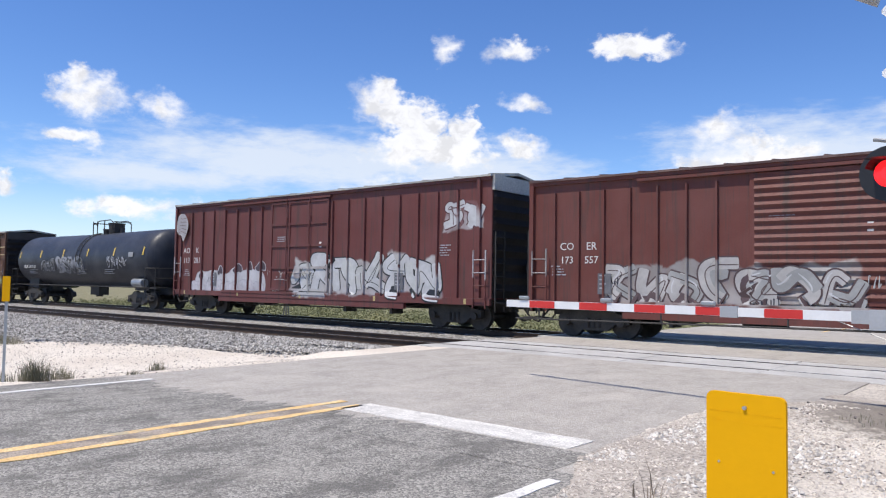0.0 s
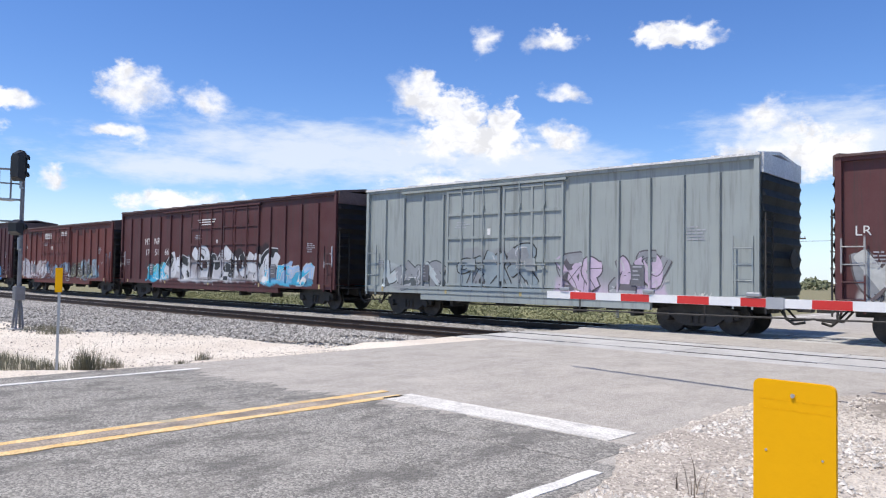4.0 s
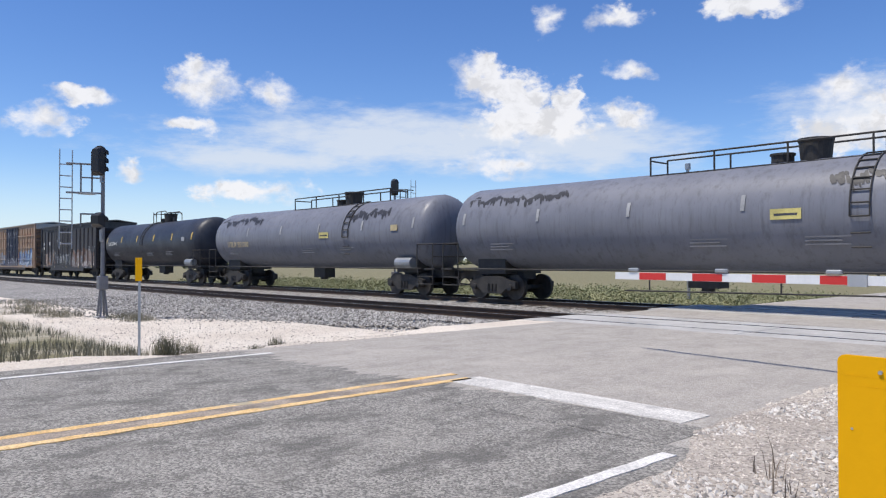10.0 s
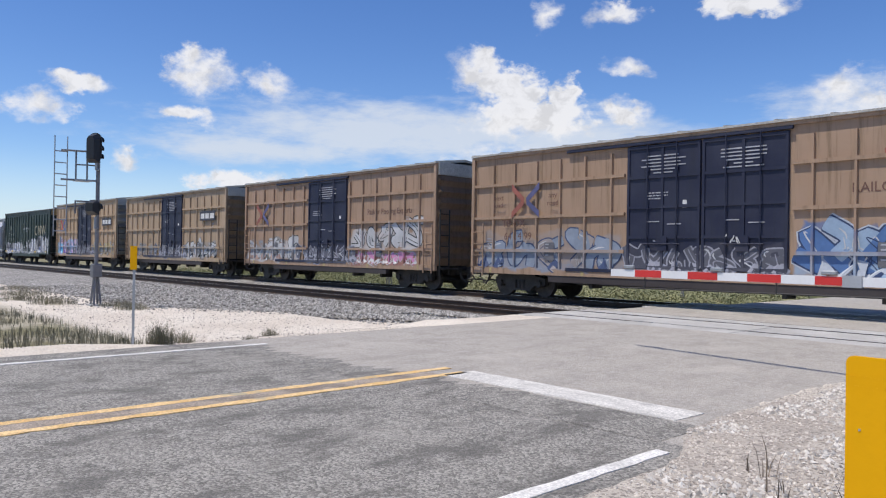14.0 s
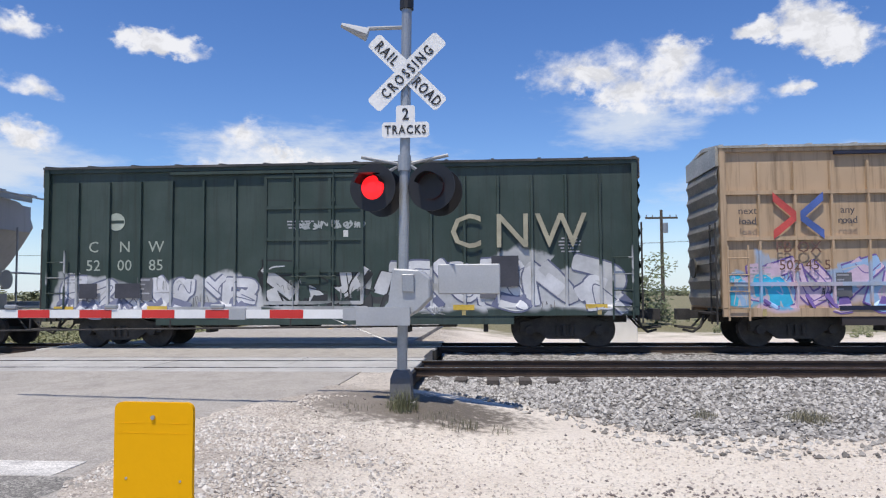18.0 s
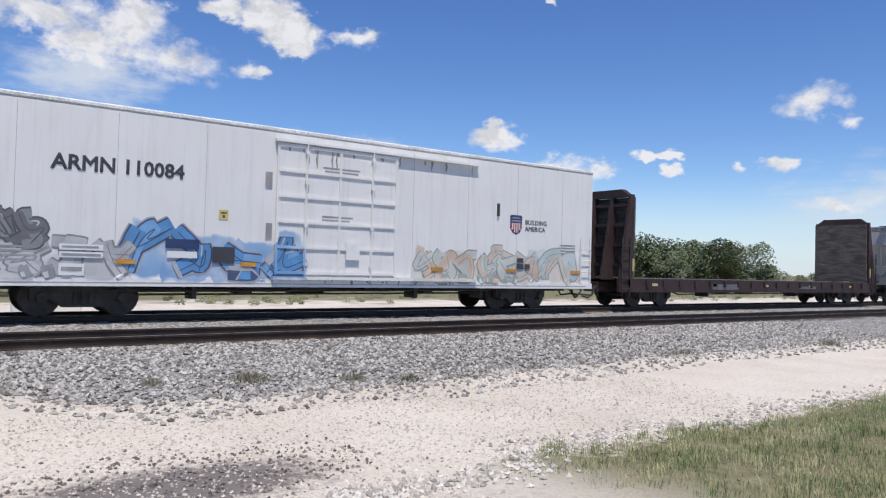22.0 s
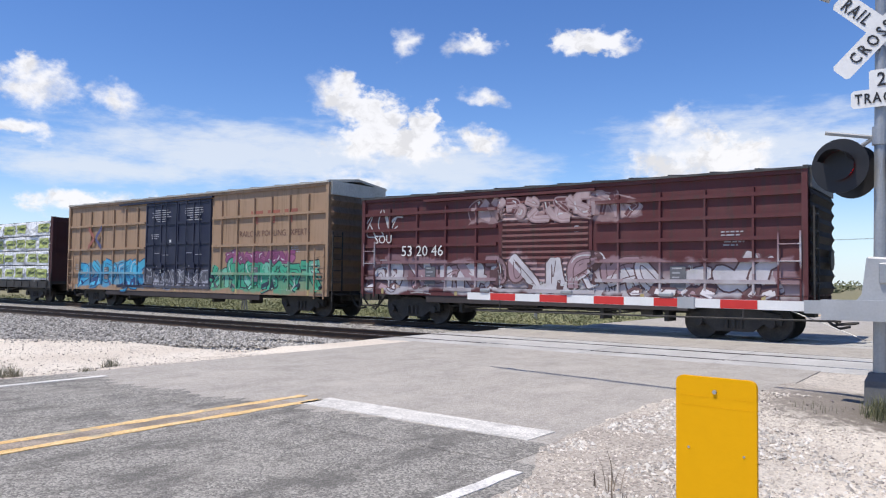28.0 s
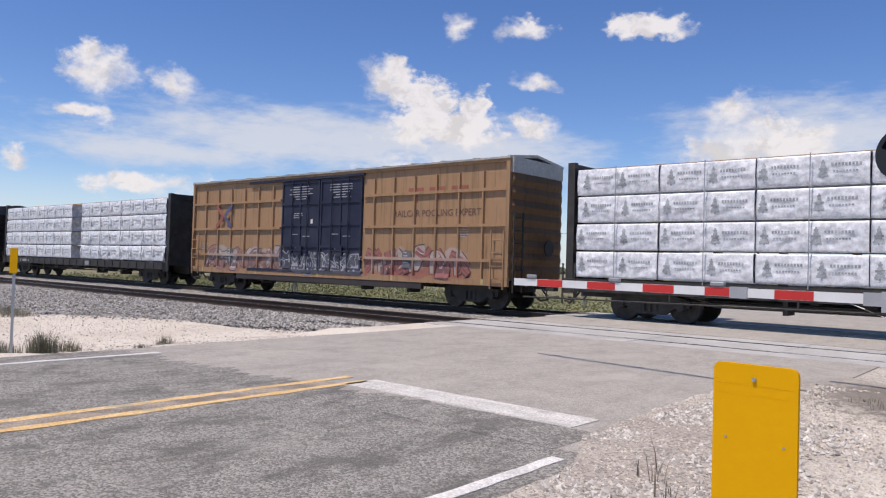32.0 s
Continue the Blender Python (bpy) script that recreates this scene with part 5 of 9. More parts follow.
    for k in range(18):
        x, hh = rngd.uniform(d0 + 0.1, d1 + 3.1), rngd.choice((0.1, 0.15, 0.2, 0.3, 0.6))
        dep = -yb - 0.062 if x < d1 else -yb - 0.0035
        ribbon(bm, [(x + 0.015 * math.sin(j * 2 + x), (4.73 if x < d1 else 4.76) - hh * j / 5) for j in range(6)], rngd.uniform(0.025, 0.07), lambda a, b: dep, 0.0, 0)
    for k in range(26):
        x, hh = rngd.uniform(d0 - 0.4, d1 + 3.1), rngd.uniform(0.06, 0.22)
        ribbon(bm, [(x + 0.02 * math.sin(j + x), 1.02 - hh * j / 3) for j in range(4)], rngd.uniform(0.04, 0.12), lambda a, b: -HALF - 0.0035 if b < low + 0.21 else -yb - 0.0035, 0.0, 0)
    part("drip_stain", bm, stain_paint, car, "dark grime streaks below the door track")["kind"] = "stuff"
    part("latch", boxes((d1 + 4.1, d1 + 4.18, -yb - 0.06, -yb, 3.2, 3.62)), mark_dark, car)
    bars([(-1.0, 0.2, 4.15, 4.2), (-0.95, 0.15, 4.05, 4.1), (-0.9, 0.1, 3.95, 4.0), (-1.0, 0.0, 2.75, 2.8), (-1.0, -0.1, 2.65, 2.7)], -yb - 0.062, mark_grey, door, "stencil")
    for za, zb in ((z1 + 0.02, z1 + 0.09), (z0 - 0.14, z0 - 0.05)):
        part("door_track", boxes((d0 - 0.1, d1 + 3.2, -yb - 0.14, -yb - 0.02, za, zb)), body, car)
    for s in (-1, 1):
        ladder(car, s * (L / 2 - 0.15) - (0.5 if s > 0 else 0), -yb - 0.06, 1.05, 1.62, 0.5, body)
        ladder(car, s * (L / 2 + 0.1), -1.4 + (0 if s > 0 else 0.5), 0.7, 3.0, 0.5, steel_dark, 90 if s > 0 else -90)
        unit = (s < 0) == unit_left
        e = s * L / 2
        if unit:
            um = steel_dark if dark_unit else body
            bm = bevel(boxes((min(e, e + s * 0.6), max(e, e + s * 0.6), -1.15, 1.15, 1.9, 4.75)), 0.08)
            u = part("cooling_unit", bm, white_roof, car, "white cooling unit with black grille on the end of the car" if dark_unit else "white cooling unit on the end of the car")
            part("grille", boxes((min(e + s * 0.55, e + s * 0.62), max(e + s * 0.55, e + s * 0.62), -1.0, 1.0, 3.35, 4.6)), um, u)
            part("grille", boxes((min(e + s * 0.06, e + s * 0.56), max(e + s * 0.06, e + s * 0.56), -1.17, -1.1, 3.4, 4.6)), um, u)
            for k in range(9):
                part("louver", boxes((min(e + s * 0.6, e + s * 0.64), max(e + s * 0.6, e + s * 0.64), -0.95, 0.95, 3.4 + 0.13 * k, 3.46 + 0.13 * k)), steel_dark, u)
            part("end_platform", boxes((min(e, e + s * 1.5), max(e, e + s * 1.5), -1.5, 1.5, 1.0, 1.08)), um, car)
            q = e + s * 1.45
            pairs = [((q, y, 0.5), (q, y, 2.9)) for y in (-1.5, -0.9, 0.9, 1.5)] + [((e + s * 0.8, -1.5, 0.5), (e + s * 0.8, -1.5, 2.9))]
            pairs += [((q, -1.5, z), (q, -0.9, z)) for z in (1.7, 2.3, 2.9)] + [((q, 1.5, z), (q, 0.9, z)) for z in (1.7, 2.3, 2.9)] + [((q, -1.5, z), (e + s * 0.2, -1.5, z)) for z in (1.7, 2.3, 2.9)]
            part("platform_rail", rods(pairs, 0.04), um, car)
            bm = bevel(boxes((min(e + s * 0.1, e + s * 1.2), max(e + s * 0.1, e + s * 1.2), -0.9, 0.9, 1.08, 1.85)), 0.05)
            part("fuel_tank", bm, um, car)
        elif navy:
            part("end_band", boxes((min(e, e + s * 0.02), max(e, e + s * 0.02), -yb + 0.02, yb - 0.02, 4.45, 5.0)), mark_navy, car, "navy band across the end")
    if not new_style:
        lettering(number, text, 3.5, 0.5, mark_dark, car, -yb - 0.006, align="LEFT", bold=0.013)
    else:
        lettering(number, text, 3.56, 0.47, mark_dark, car, -yb - 0.006, align="LEFT", squeeze=1.08, bold=0.013, space=1.05)
    if slogan:
        xs = mark
        bm = bmesh.new()
        up = 0.85 if new_style else 0.0
        shield = [(-0.27, 3.16), (-0.29, 3.22), (-0.22, 3.28), (0.22, 3.28), (0.29, 3.22), (0.27, 3.16), (0.27, 2.82), (0.17, 2.68), (0, 2.6), (-0.17, 2.68), (-0.27, 2.82)]
        loft(bm, [[(xs + x, -yb - 0.002, z + up) for x, z in shield], [(xs + x, -yb - 0.006, z + up) for x, z in shield]])
        part("shield", bm, mark_navy, car, "striped road shield emblem")
        bars([(xs - 0.235, xs + 0.235, 2.78 + up, 3.0 + up), (xs - 0.13, xs + 0.13, 2.68 + up, 2.776 + up)], -yb - 0.007, sign_white, car, "shield_field")
        bars([(xs - 0.17, xs + 0.17, 3.16 + up, 3.2 + up), (xs - 0.2, xs + 0.2, 3.06 + up, 3.1 + up)], -yb - 0.007, mark_grey, car, "shield_head")
        bars([(xs - 0.24 + 0.1 * k, xs - 0.185 + 0.1 * k, up + (2.8 if k in (0, 4) else 2.69), 2.995 + up) for k in range(5)], -yb - 0.0115, shield_red, car, "shield_stripe")
        lettering("BUILDING\nAMERICA", xs + 0.42, 2.98 + up, 0.23, mark_dark, car, -yb - 0.006, align="LEFT", bold=0.004)
    if new_style:
        xs = 7.8
        bm = boxes((xs - 1.0, xs + 1.0, -yb - 0.008, -yb - 0.003, 4.17, 4.21), (xs - 1.0, xs + 1.0, -yb - 0.008, -yb - 0.003, 3.57, 3.61), (xs - 1.0, xs - 0.96, -yb - 0.008, -yb - 0.003, 3.57, 4.21), (xs + 0.96, xs + 1.0, -yb - 0.008, -yb - 0.003, 3.57, 4.21), (xs - 0.85, xs - 0.05, -yb - 0.008, -yb - 0.003, 3.79, 3.97), (xs + 0.05, xs + 0.85, -yb - 0.008, -yb - 0.003, 3.81, 3.95))
        for cx, cz in ((xs + 0.55, 4.25), (xs - 0.5, 3.53)):
            for k in range(3):
                a = radians(60 * k + 30)
                loft(bm, [[(cx + math.cos(a) * q - math.sin(a) * w, -yb - 0.003, cz + math.sin(a) * q + math.cos(a) * w) for q, w in ((-0.24, -0.02), (0.24, -0.02), (0.24, 0.02), (-0.24, 0.02))], [(cx + math.cos(a) * q - math.sin(a) * w, -yb - 0.008, cz + math.sin(a) * q + math.cos(a) * w) for q, w in ((-0.24, -0.02), (0.24, -0.02), (0.24, 0.02), (-0.24, 0.02))]])
        part("service_mark", bm, mark_sky, car, "pale blue boxed emblem with snowflakes")
    for k in range(7):
        x = -L / 2 + 0.9 + (L - 1.8) * k / 6
        part("reflector", boxes((x - 0.22, x + 0.22, -yb - 0.04, -yb - 0.002, 1.3, 1.41)), reflect_amber, car, "amber reflective strip")
    bars([(-L / 2 + 1.3, -L / 2 + 2.1, 1.62 - 0.1 * k, 1.67 - 0.1 * k) for k in range(4)] + [(L / 2 - 1.7, L / 2 - 0.9, 2.3 - 0.1 * k, 2.34 - 0.1 * k) for k in range(6)], -yb - 0.006, mark_grey, car, "stencil")
    running_gear(car, L, *gear)
    under_gear(car, L)
    return car


def wrap_y(x, z, z0, z1, loose, top, seed):
    """How far the crumpled plastic stands out at a place on a bundle's face."""
    f = (z - z0) / (z1 - z0)
    belly = math.sin(math.pi * min(1.0, max(0.0, f))) ** 0.5
    n1 = noise.noise(Vector((x * 1.1 + z * 0.5, z * 2.0, seed)))
    n2 = noise.noise(Vector((x * 0.9 + z * 0.5, z * 5.2 - x * 1.9, seed + 9)))
    n3 = noise.noise(Vector((x * 0.8 - z * 0.5, z * 5.6 + x * 2.3, seed + 21)))
    a = 0.09 if loose else 0.04
    out = belly * (0.05 + a * 0.8 * n1 - a * 0.8 * abs(n2) - a * 0.7 * abs(n3))
    if top and loose:                       # the top wraps hang loose and billow over the row below
        out += 0.42 * (1 - f) * max(0.0, 0.35 + 1.3 * noise.noise(Vector((x * 0.8, 3, seed))))
    return -1.48 - out


def wrapped_front(bm, x0, x1, z0, z1, loose, top, seed):
    nx, nz = 40, 18
    grid = []
    for j in range(nz + 1):
        f = j / nz
        grid.append([bm.verts.new((x0 + (x1 - x0) * i / nx, wrap_y(x0 + (x1 - x0) * i / nx, z0 + (z1 - z0) * f, z0, z1, loose, top, seed), z0 + (z1 - z0) * f + (0.05 * f * noise.noise(Vector((x0 + i * 0.2, 1, seed))) if loose else 0.0))) for i in range(nx + 1)])
    back = [[bm.verts.new((v.co.x, -0.2, v.co.z)) for v in grid[k]] for k in (0, nz)]
    for a, b in zip(grid, grid[1:]):
        for i in range(nx):
            bm.faces.new((a[i], a[i + 1], b[i + 1], b[i]))
    for i in range(nx):
        bm.faces.new((grid[nz][i], grid[nz][i + 1], back[1][i + 1], back[1][i]))
        bm.faces.new((grid[0][i + 1], grid[0][i], back[0][i], back[0][i + 1]))
    for i, flip in ((0, False), (nx, True)):
        ring = [row[i] for row in grid] + [back[1][i], back[0][i]]
        bm.faces.new(ring if flip else ring[::-1])


def laid_print(name, rects, depth, lift, m, parent):
    """Print that follows the crumpled plastic."""
    bm = bmesh.new()
    for x0, x1, z0, z1 in rects:
        nx, nz = max(1, round((x1 - x0) / 0.075)), max(1, round((z1 - z0) / 0.055))
        g = [[bm.verts.new((x0 + (x1 - x0) * i / nx, depth(x0 + (x1 - x0) * i / nx, z0 + (z1 - z0) * j / nz) - lift, z0 + (z1 - z0) * j / nz)) for i in range(nx + 1)] for j in range(nz + 1)]
        for a, b in zip(g, g[1:]):
            for i in range(nx):
                bm.faces.new((a[i], a[i + 1], b[i + 1], b[i]))
    return part(name, bm, m, parent)


def centerbeam(s_right, s_left, label, green=False, gap=True, frame_m=None):
    car, L = start_car("centerbeam_flatcar", s_right, s_left, label, "flatcar")
    fm, end_m = steel_dark, frame_m or steel_dark
    part("deck", boxes((-L / 2, L / 2, -1.5, 1.5, 1.0, 1.15)), fm, car)
    part("centre_sill", boxes((-L / 2, L / 2, -0.4, 0.4, 0.6, 1.0)), fm, car)
    part("side_sill", boxes((-L / 2, L / 2, -1.54, -1.5, 0.78, 1.15)), fm, car)
    bars([(-L / 2 + 3.0, -L / 2 + 4.4, 0.9, 1.04), (1.6, 2.2, 0.84, 1.08)], -1.545, mark_grey, car, "number_bar")
    for k in range(24):
        x = -L / 2 + 0.6 + (L - 1.2) * k / 23
        part("stake_pocket", boxes((x - 0.08, x + 0.08, -1.57, -1.5, 0.85, 1.12)), fm, car)
    for s in (-1, 1):
        e = s * (L / 2 - 0.2)
        bulk = part("bulkhead", boxes((e - 0.05, e + 0.05, -1.35, 1.35, 1.1, 4.6)), end_m, car)
        for y in (-1.5, 1.32):
            part("corner_post", boxes((e - 0.12, e + 0.12, y, y + 0.18, 1.1, 4.62)), end_m, bulk)
        for z in (1.9, 2.7, 3.5, 4.4):
            part("cross_beam", boxes((e - 0.1, e + 0.1, -1.35, 1.35, z - 0.06, z + 0.06)), end_m, bulk)
        ladder(car, s * (L / 2 - 0.02) - (0.4 if s > 0 else 0), -1.56, 0.4, 1.2, 0.4, fm)
    part("beam_top", boxes((-L / 2 + 0.2, L / 2 - 0.2, -0.3, 0.3, 4.42, 4.58)), beam_tan if not green else fm, car)
    for k in range(13):
        x = -L / 2 + 0.6 + (L - 1.2) * k / 12
        part("beam_post", boxes((x - 0.08, x + 0.08, -0.14, 0.14, 1.15, 4.42)), beam_tan if not green else fm, car)
    # wrapped lumber bundles, four high, in two blocks with a gap at mid car
    rng = random.Random(int(s_right) + 7)
    x0, x1 = -L / 2 + 0.42, L / 2 - 0.42
    mid = 1.25 if gap else 0.12
    spans = [(x0, 0.25 - mid / 2), (0.25 + mid / 2, x1)]
    H = 0.81
    for a, b in spans:
        nb = max(3, round((b - a) / 2.45))
        for r in range(4):
            w = (b - a) / nb
            for k in range(nb):
                for side in (-1, 1):
                    if side > 0 and not (k in (0, nb - 1)):
                        continue
                    jx, jz = rng.uniform(-0.012, 0.012), rng.uniform(-0.01, 0.01)
                    xa, xb = a + w * k + 0.018 + jx, a + w * (k + 1) - 0.018 + jx
                    za = 1.17 + r * H + 0.03
                    bm = bmesh.new()
                    if side < 0 and green and r == 3 and xa < -3.9 < xb:
                        # one torn package: bare boards show
                        for q in range(7):
                            zb = za + 0.1 * q
                            part("board_layer", boxes((xa + 0.05 * math.sin(q * 3), xb - 0.04 * math.cos(q * 5), -1.36 - 0.03 * math.sin(q * 7), -0.2, zb, zb + 0.088)), bare_lumber, car, "bare sawn boards in a torn package")
                        continue
                    if side < 0:
                        wrapped_front(bm, xa, xb, za, za + H - 0.06, green, r == 3, s_right)
                        bun = part("wrapped_package", bm, lumber_wrap if green else white_wrap, car, "white plastic-wrapped lumber bundle" if not green else "white and green plastic-wrapped lumber bundle", smooth=True)
                        fy = lambda x, z: wrap_y(x, z, za, za + H - 0.06, green, r == 3, s_right)
                        cnt = max(1, round(w / 1.22))
                        for q in range(cnt):
                            xm = xa + (xb - xa) * (q + 0.5) / cnt + rng.uniform(-0.14, 0.14)
                            xm = min(max(xm, xa + 0.58), xb - 0.58)
                            if green:
                                if rng.random() < (0.12 if r == 3 else 0.03):
                                    continue
                                hw, zl, zh = rng.uniform(0.48, 0.57), za + rng.uniform(0.1, 0.18), za + rng.uniform(0.56, 0.66)
                                laid_print("print_panel", [(xm - hw, xm + hw, zl, zh)], fy, 0.02, wrap_green, bun)
                                zc = (zl + zh) / 2
                                laid_print("brand_bar", [(xm - hw * 0.55, xm + hw * 0.72, zc - 0.055, zc + 0.055)], fy, 0.03, wrap_text, bun)
                            else:
                                trs = [(xm - 0.42 - q, xm - 0.42 + q, za + 0.16 + 0.05 * i, za + 0.21 + 0.05 * i) for i, q in enumerate((0.02, 0.12, 0.1, 0.06, 0.1, 0.06, 0.04, 0.045, 0.02))]
                                laid_print("printed_mark", trs + [(xm - 0.24 + 0.075 * q, xm - 0.19 + 0.075 * q, za + 0.45, za + 0.52) for q in range(9)] + [(xm - 0.2 + 0.07 * q, xm - 0.155 + 0.07 * q, za + 0.3, za + 0.34) for q in range(8)], fy, 0.012, wrap_grey, bun)["kind"] = "stuff"
                        continue
                    box(bm, xa, xb, min(side * 0.2, side * 1.5), max(side * 0.2, side * 1.5), za, za + H - 0.06)
                    bmesh.ops.subdivide_edges(bm, edges=bm.edges[:], cuts=3, use_grid_fill=True)
                    for v in bm.verts:
                        p = v.co
                        n = noise.noise(p * 2.1 + Vector((s_right, 0, 0)))
                        if abs(p.y) > 1.45:
                            p.y += side * n * (0.05 if not green else 0.09)
                        if p.z > za + H - 0.1:
                            p.z += n * 0.03
                    bun = part("wrapped_package", bm, lumber_wrap, car, "white plastic-wrapped lumber bundle" if not green else "white and green plastic-wrapped lumber bundle")
        for k in range(4):
            x = a + (b - a) * (k + 0.5) / 4
            part("tie_strap", boxes((x - 0.012, x + 0.012, -1.6 if not green else -1.6, -1.59, 1.1, 4.42)), galv, car)
    running_gear(car, L, 2.6)
    under_gear(car, L)
    return car

# ---- ground, road and tracks ----
ROAD_L, ROAD_R = -11.2, -2.45


def foot(x):
    """Where the ballast slope meets the ground, on the camera's side."""
    if x > -6.5:
        return 9.05 + 3.95 * max(0.0, min(1.0, (2.2 - x) / 3.6)) + 0.5 * max(0.0, min(1.0, (x - 6) / 6))
    return 8.3 + 4.7 * max(0.0, min(1.0, (x + 22.0) / 6.5))


def ground_z(x, y):
    if y < min(11.0, foot(x) + 0.1) or y > 25:
        d = max(0.0, ROAD_L - x, x - ROAD_R)
        z = -0.03 - 0.2 * min(1.0, d / 2.2)
    else:
        z = -0.42
    if y > 25:
        z = -0.12 - 0.35 * min(1.0, max(0.0, max(ROAD_L - x, x - ROAD_R)) / 3)
    if x > -2.4 and y < 5.2:
        z += 0.14 * min(1.0, (5.2 - y) / 1.5) * min(1.0, (x + 2.4) / 3.0)
    if x < -11.5 and y < 5:
        z += 0.12 * min(1.0, (5 - y) / 1.5)
    z += 0.3 * math.exp(-((x + 1.2) ** 2 + (y - 9.8) ** 2) / 4.0)
    near = math.exp(-(x * x + y * y) / 3000)
    z += near * 0.035 * noise.noise(Vector((x * 0.9, y * 0.9, 0)))
    if abs(x) > 120 or y > 120 or y < -80:
        z += 0.0
    if ROAD_L < x < ROAD_R:
        z = -0.12
    return z


def axis(near, far):
    v, s = [0.0], 0.28
    while v[-1] < near:
        v.append(v[-1] + s)
    while v[-1] < far:
        s *= 1.22
        v.append(v[-1] + s)
    return v


ax = axis(34, 6000)
xs = [-2 - v for v in ax[:0:-1]] + [-2 + v for v in ax]
ay = axis(24, 6000)
ys = [4 - v for v in ay[:0:-1]] + [4 + v for v in ay]
xs, ys = sorted(set(round(v, 3) for v in xs)), sorted(set(round(v, 3) for v in ys))
verts = [(x, y, ground_z(x, y)) for y in ys for x in xs]
nx = len(xs)
faces = [(j * nx + i, j * nx + i + 1, (j + 1) * nx + i + 1, (j + 1) * nx + i) for j in range(len(ys) - 1) for i in range(nx - 1)]


def ground_material():
    m, nt, b = mat_base("ground_soil", 0.95)
    co = nt.nodes.new("ShaderNodeTexCoord").outputs["Object"]
    sep = nt.nodes.new("ShaderNodeSeparateXYZ")
    nt.links.new(co, sep.inputs[0])
    X, Y = sep.outputs[0], sep.outputs[1]
    n1, n2, n3 = noise_out(nt, co, 0.55, 5, 0.6), noise_out(nt, co, 9, 4, 0.7), noise_out(nt, co, 45, 3, 0.7)
    caliche = mix_col(nt, ramp(nt, n1, 0.35, 0.7), (0.705, 0.635, 0.535), (0.61, 0.53, 0.435))
    v = make_node(nt, "ShaderNodeTexVoronoi", Scale=42.0)
    nt.links.new(co, v.inputs["Vector"])
    vc = nt.nodes.new("ShaderNodeSeparateColor")
    nt.links.new(v.outputs["Color"], vc.inputs[0])
    caliche = mix_col(nt, ramp(nt, vc.outputs[0], 0.5, 1.0, 0, 0.5), caliche, (0.42, 0.36, 0.31))
    caliche = mix_col(nt, ramp(nt, vc.outputs[1], 0.7, 1.0, 0, 0.6), caliche, (0.74, 0.68, 0.59))

    def spot(cx, cy, rx, ry):
        a = math_node(nt, "POWER", math_node(nt, "DIVIDE", math_node(nt, "SUBTRACT", X, cx), rx), 2.0)
        b2 = math_node(nt, "POWER", math_node(nt, "DIVIDE", math_node(nt, "SUBTRACT", Y, cy), ry), 2.0)
        d = math_node(nt, "SQRT", math_node(nt, "ADD", a, b2))
        d = math_node(nt, "ADD", d, math_node(nt, "MULTIPLY", math_node(nt, "SUBTRACT", n2, 0.5), 1.5))
        return ramp(nt, d, 1.15, 0.55)

    # dark gravel spill, soil round the mast, stony verge along the road
    caliche = mix_col(nt, math_node(nt, "MULTIPLY", spot(1.75, 5.75, 1.35, 0.6), 0.95), caliche, (0.15, 0.13, 0.12))
    caliche = mix_col(nt, math_node(nt, "MULTIPLY", spot(-0.95, 9.25, 1.6, 1.05), 0.97), caliche, (0.11, 0.092, 0.072))
    caliche = mix_col(nt, math_node(nt, "MULTIPLY", spot(1.6, 3.5, 2.6, 1.3), 0.45), caliche, (0.36, 0.315, 0.27))
    verge = math_node(nt, "MULTIPLY", ramp(nt, math_node(nt, "ADD", X, math_node(nt, "MULTIPLY", n2, 1.6)), 0.3, -1.6), ramp(nt, X, -3.4, -3.3))
    caliche = mix_col(nt, math_node(nt, "MULTIPLY", verge, ramp(nt, n1, 0.35, 0.62, 0.25, 0.75)), caliche, (0.36, 0.315, 0.265))
    caliche = mix_col(nt, math_node(nt, "MULTIPLY", verge, ramp(nt, vc.outputs[2], 0.5, 0.95, 0, 0.8)), caliche, (0.17, 0.145, 0.125))
    caliche = mix_col(nt, math_node(nt, "MULTIPLY", verge, ramp(nt, n2, 0.52, 0.66, 0, 0.5)), caliche, (0.21, 0.18, 0.155))
    caliche = mix_col(nt, ramp(nt, n3, 0.56, 0.72, 0, 0.55), caliche, (0.42, 0.36, 0.31))
    caliche = mix_col(nt, ramp(nt, n2, 0.6, 0.78, 0, 0.4), caliche, (0.5, 0.43, 0.36))
    grass = mix_col(nt, ramp(nt, n2, 0.3, 0.7), (0.13, 0.125, 0.058), (0.26, 0.225, 0.125))
    wob = math_node(nt, "ADD", Y, math_node(nt, "MULTIPLY", math_node(nt, "SUBTRACT", n1, 0.5), 1.6))
    wob = math_node(nt, "ADD", wob, math_node(nt, "MULTIPLY", math_node(nt, "SUBTRACT", n2, 0.5), 1.2))
    # grass lies camera-side of the lane to the right, beyond the verge to the left, and over the country behind the tracks
    right = math_node(nt, "MULTIPLY", ramp(nt, wob, 5.1, 4.7), ramp(nt, math_node(nt, "ADD", X, math_node(nt, "MULTIPLY", n2, 1.0)), 3.9, 5.6))
    left = math_node(nt, "MULTIPLY", math_node(nt, "MULTIPLY", ramp(nt, wob, 5.6, 4.6), ramp(nt, X, -11.9, -12.8)), ramp(nt, n1, 0.4, 0.6, 0.6, 1.0))
    left2 = math_node(nt, "MULTIPLY", ramp(nt, wob, 8.4, 8.0), ramp(nt, X, -40.0, -60.0))
    right2 = math_node(nt, "MULTIPLY", ramp(nt, wob, 8.6, 8.0), ramp(nt, X, 90.0, 130.0))
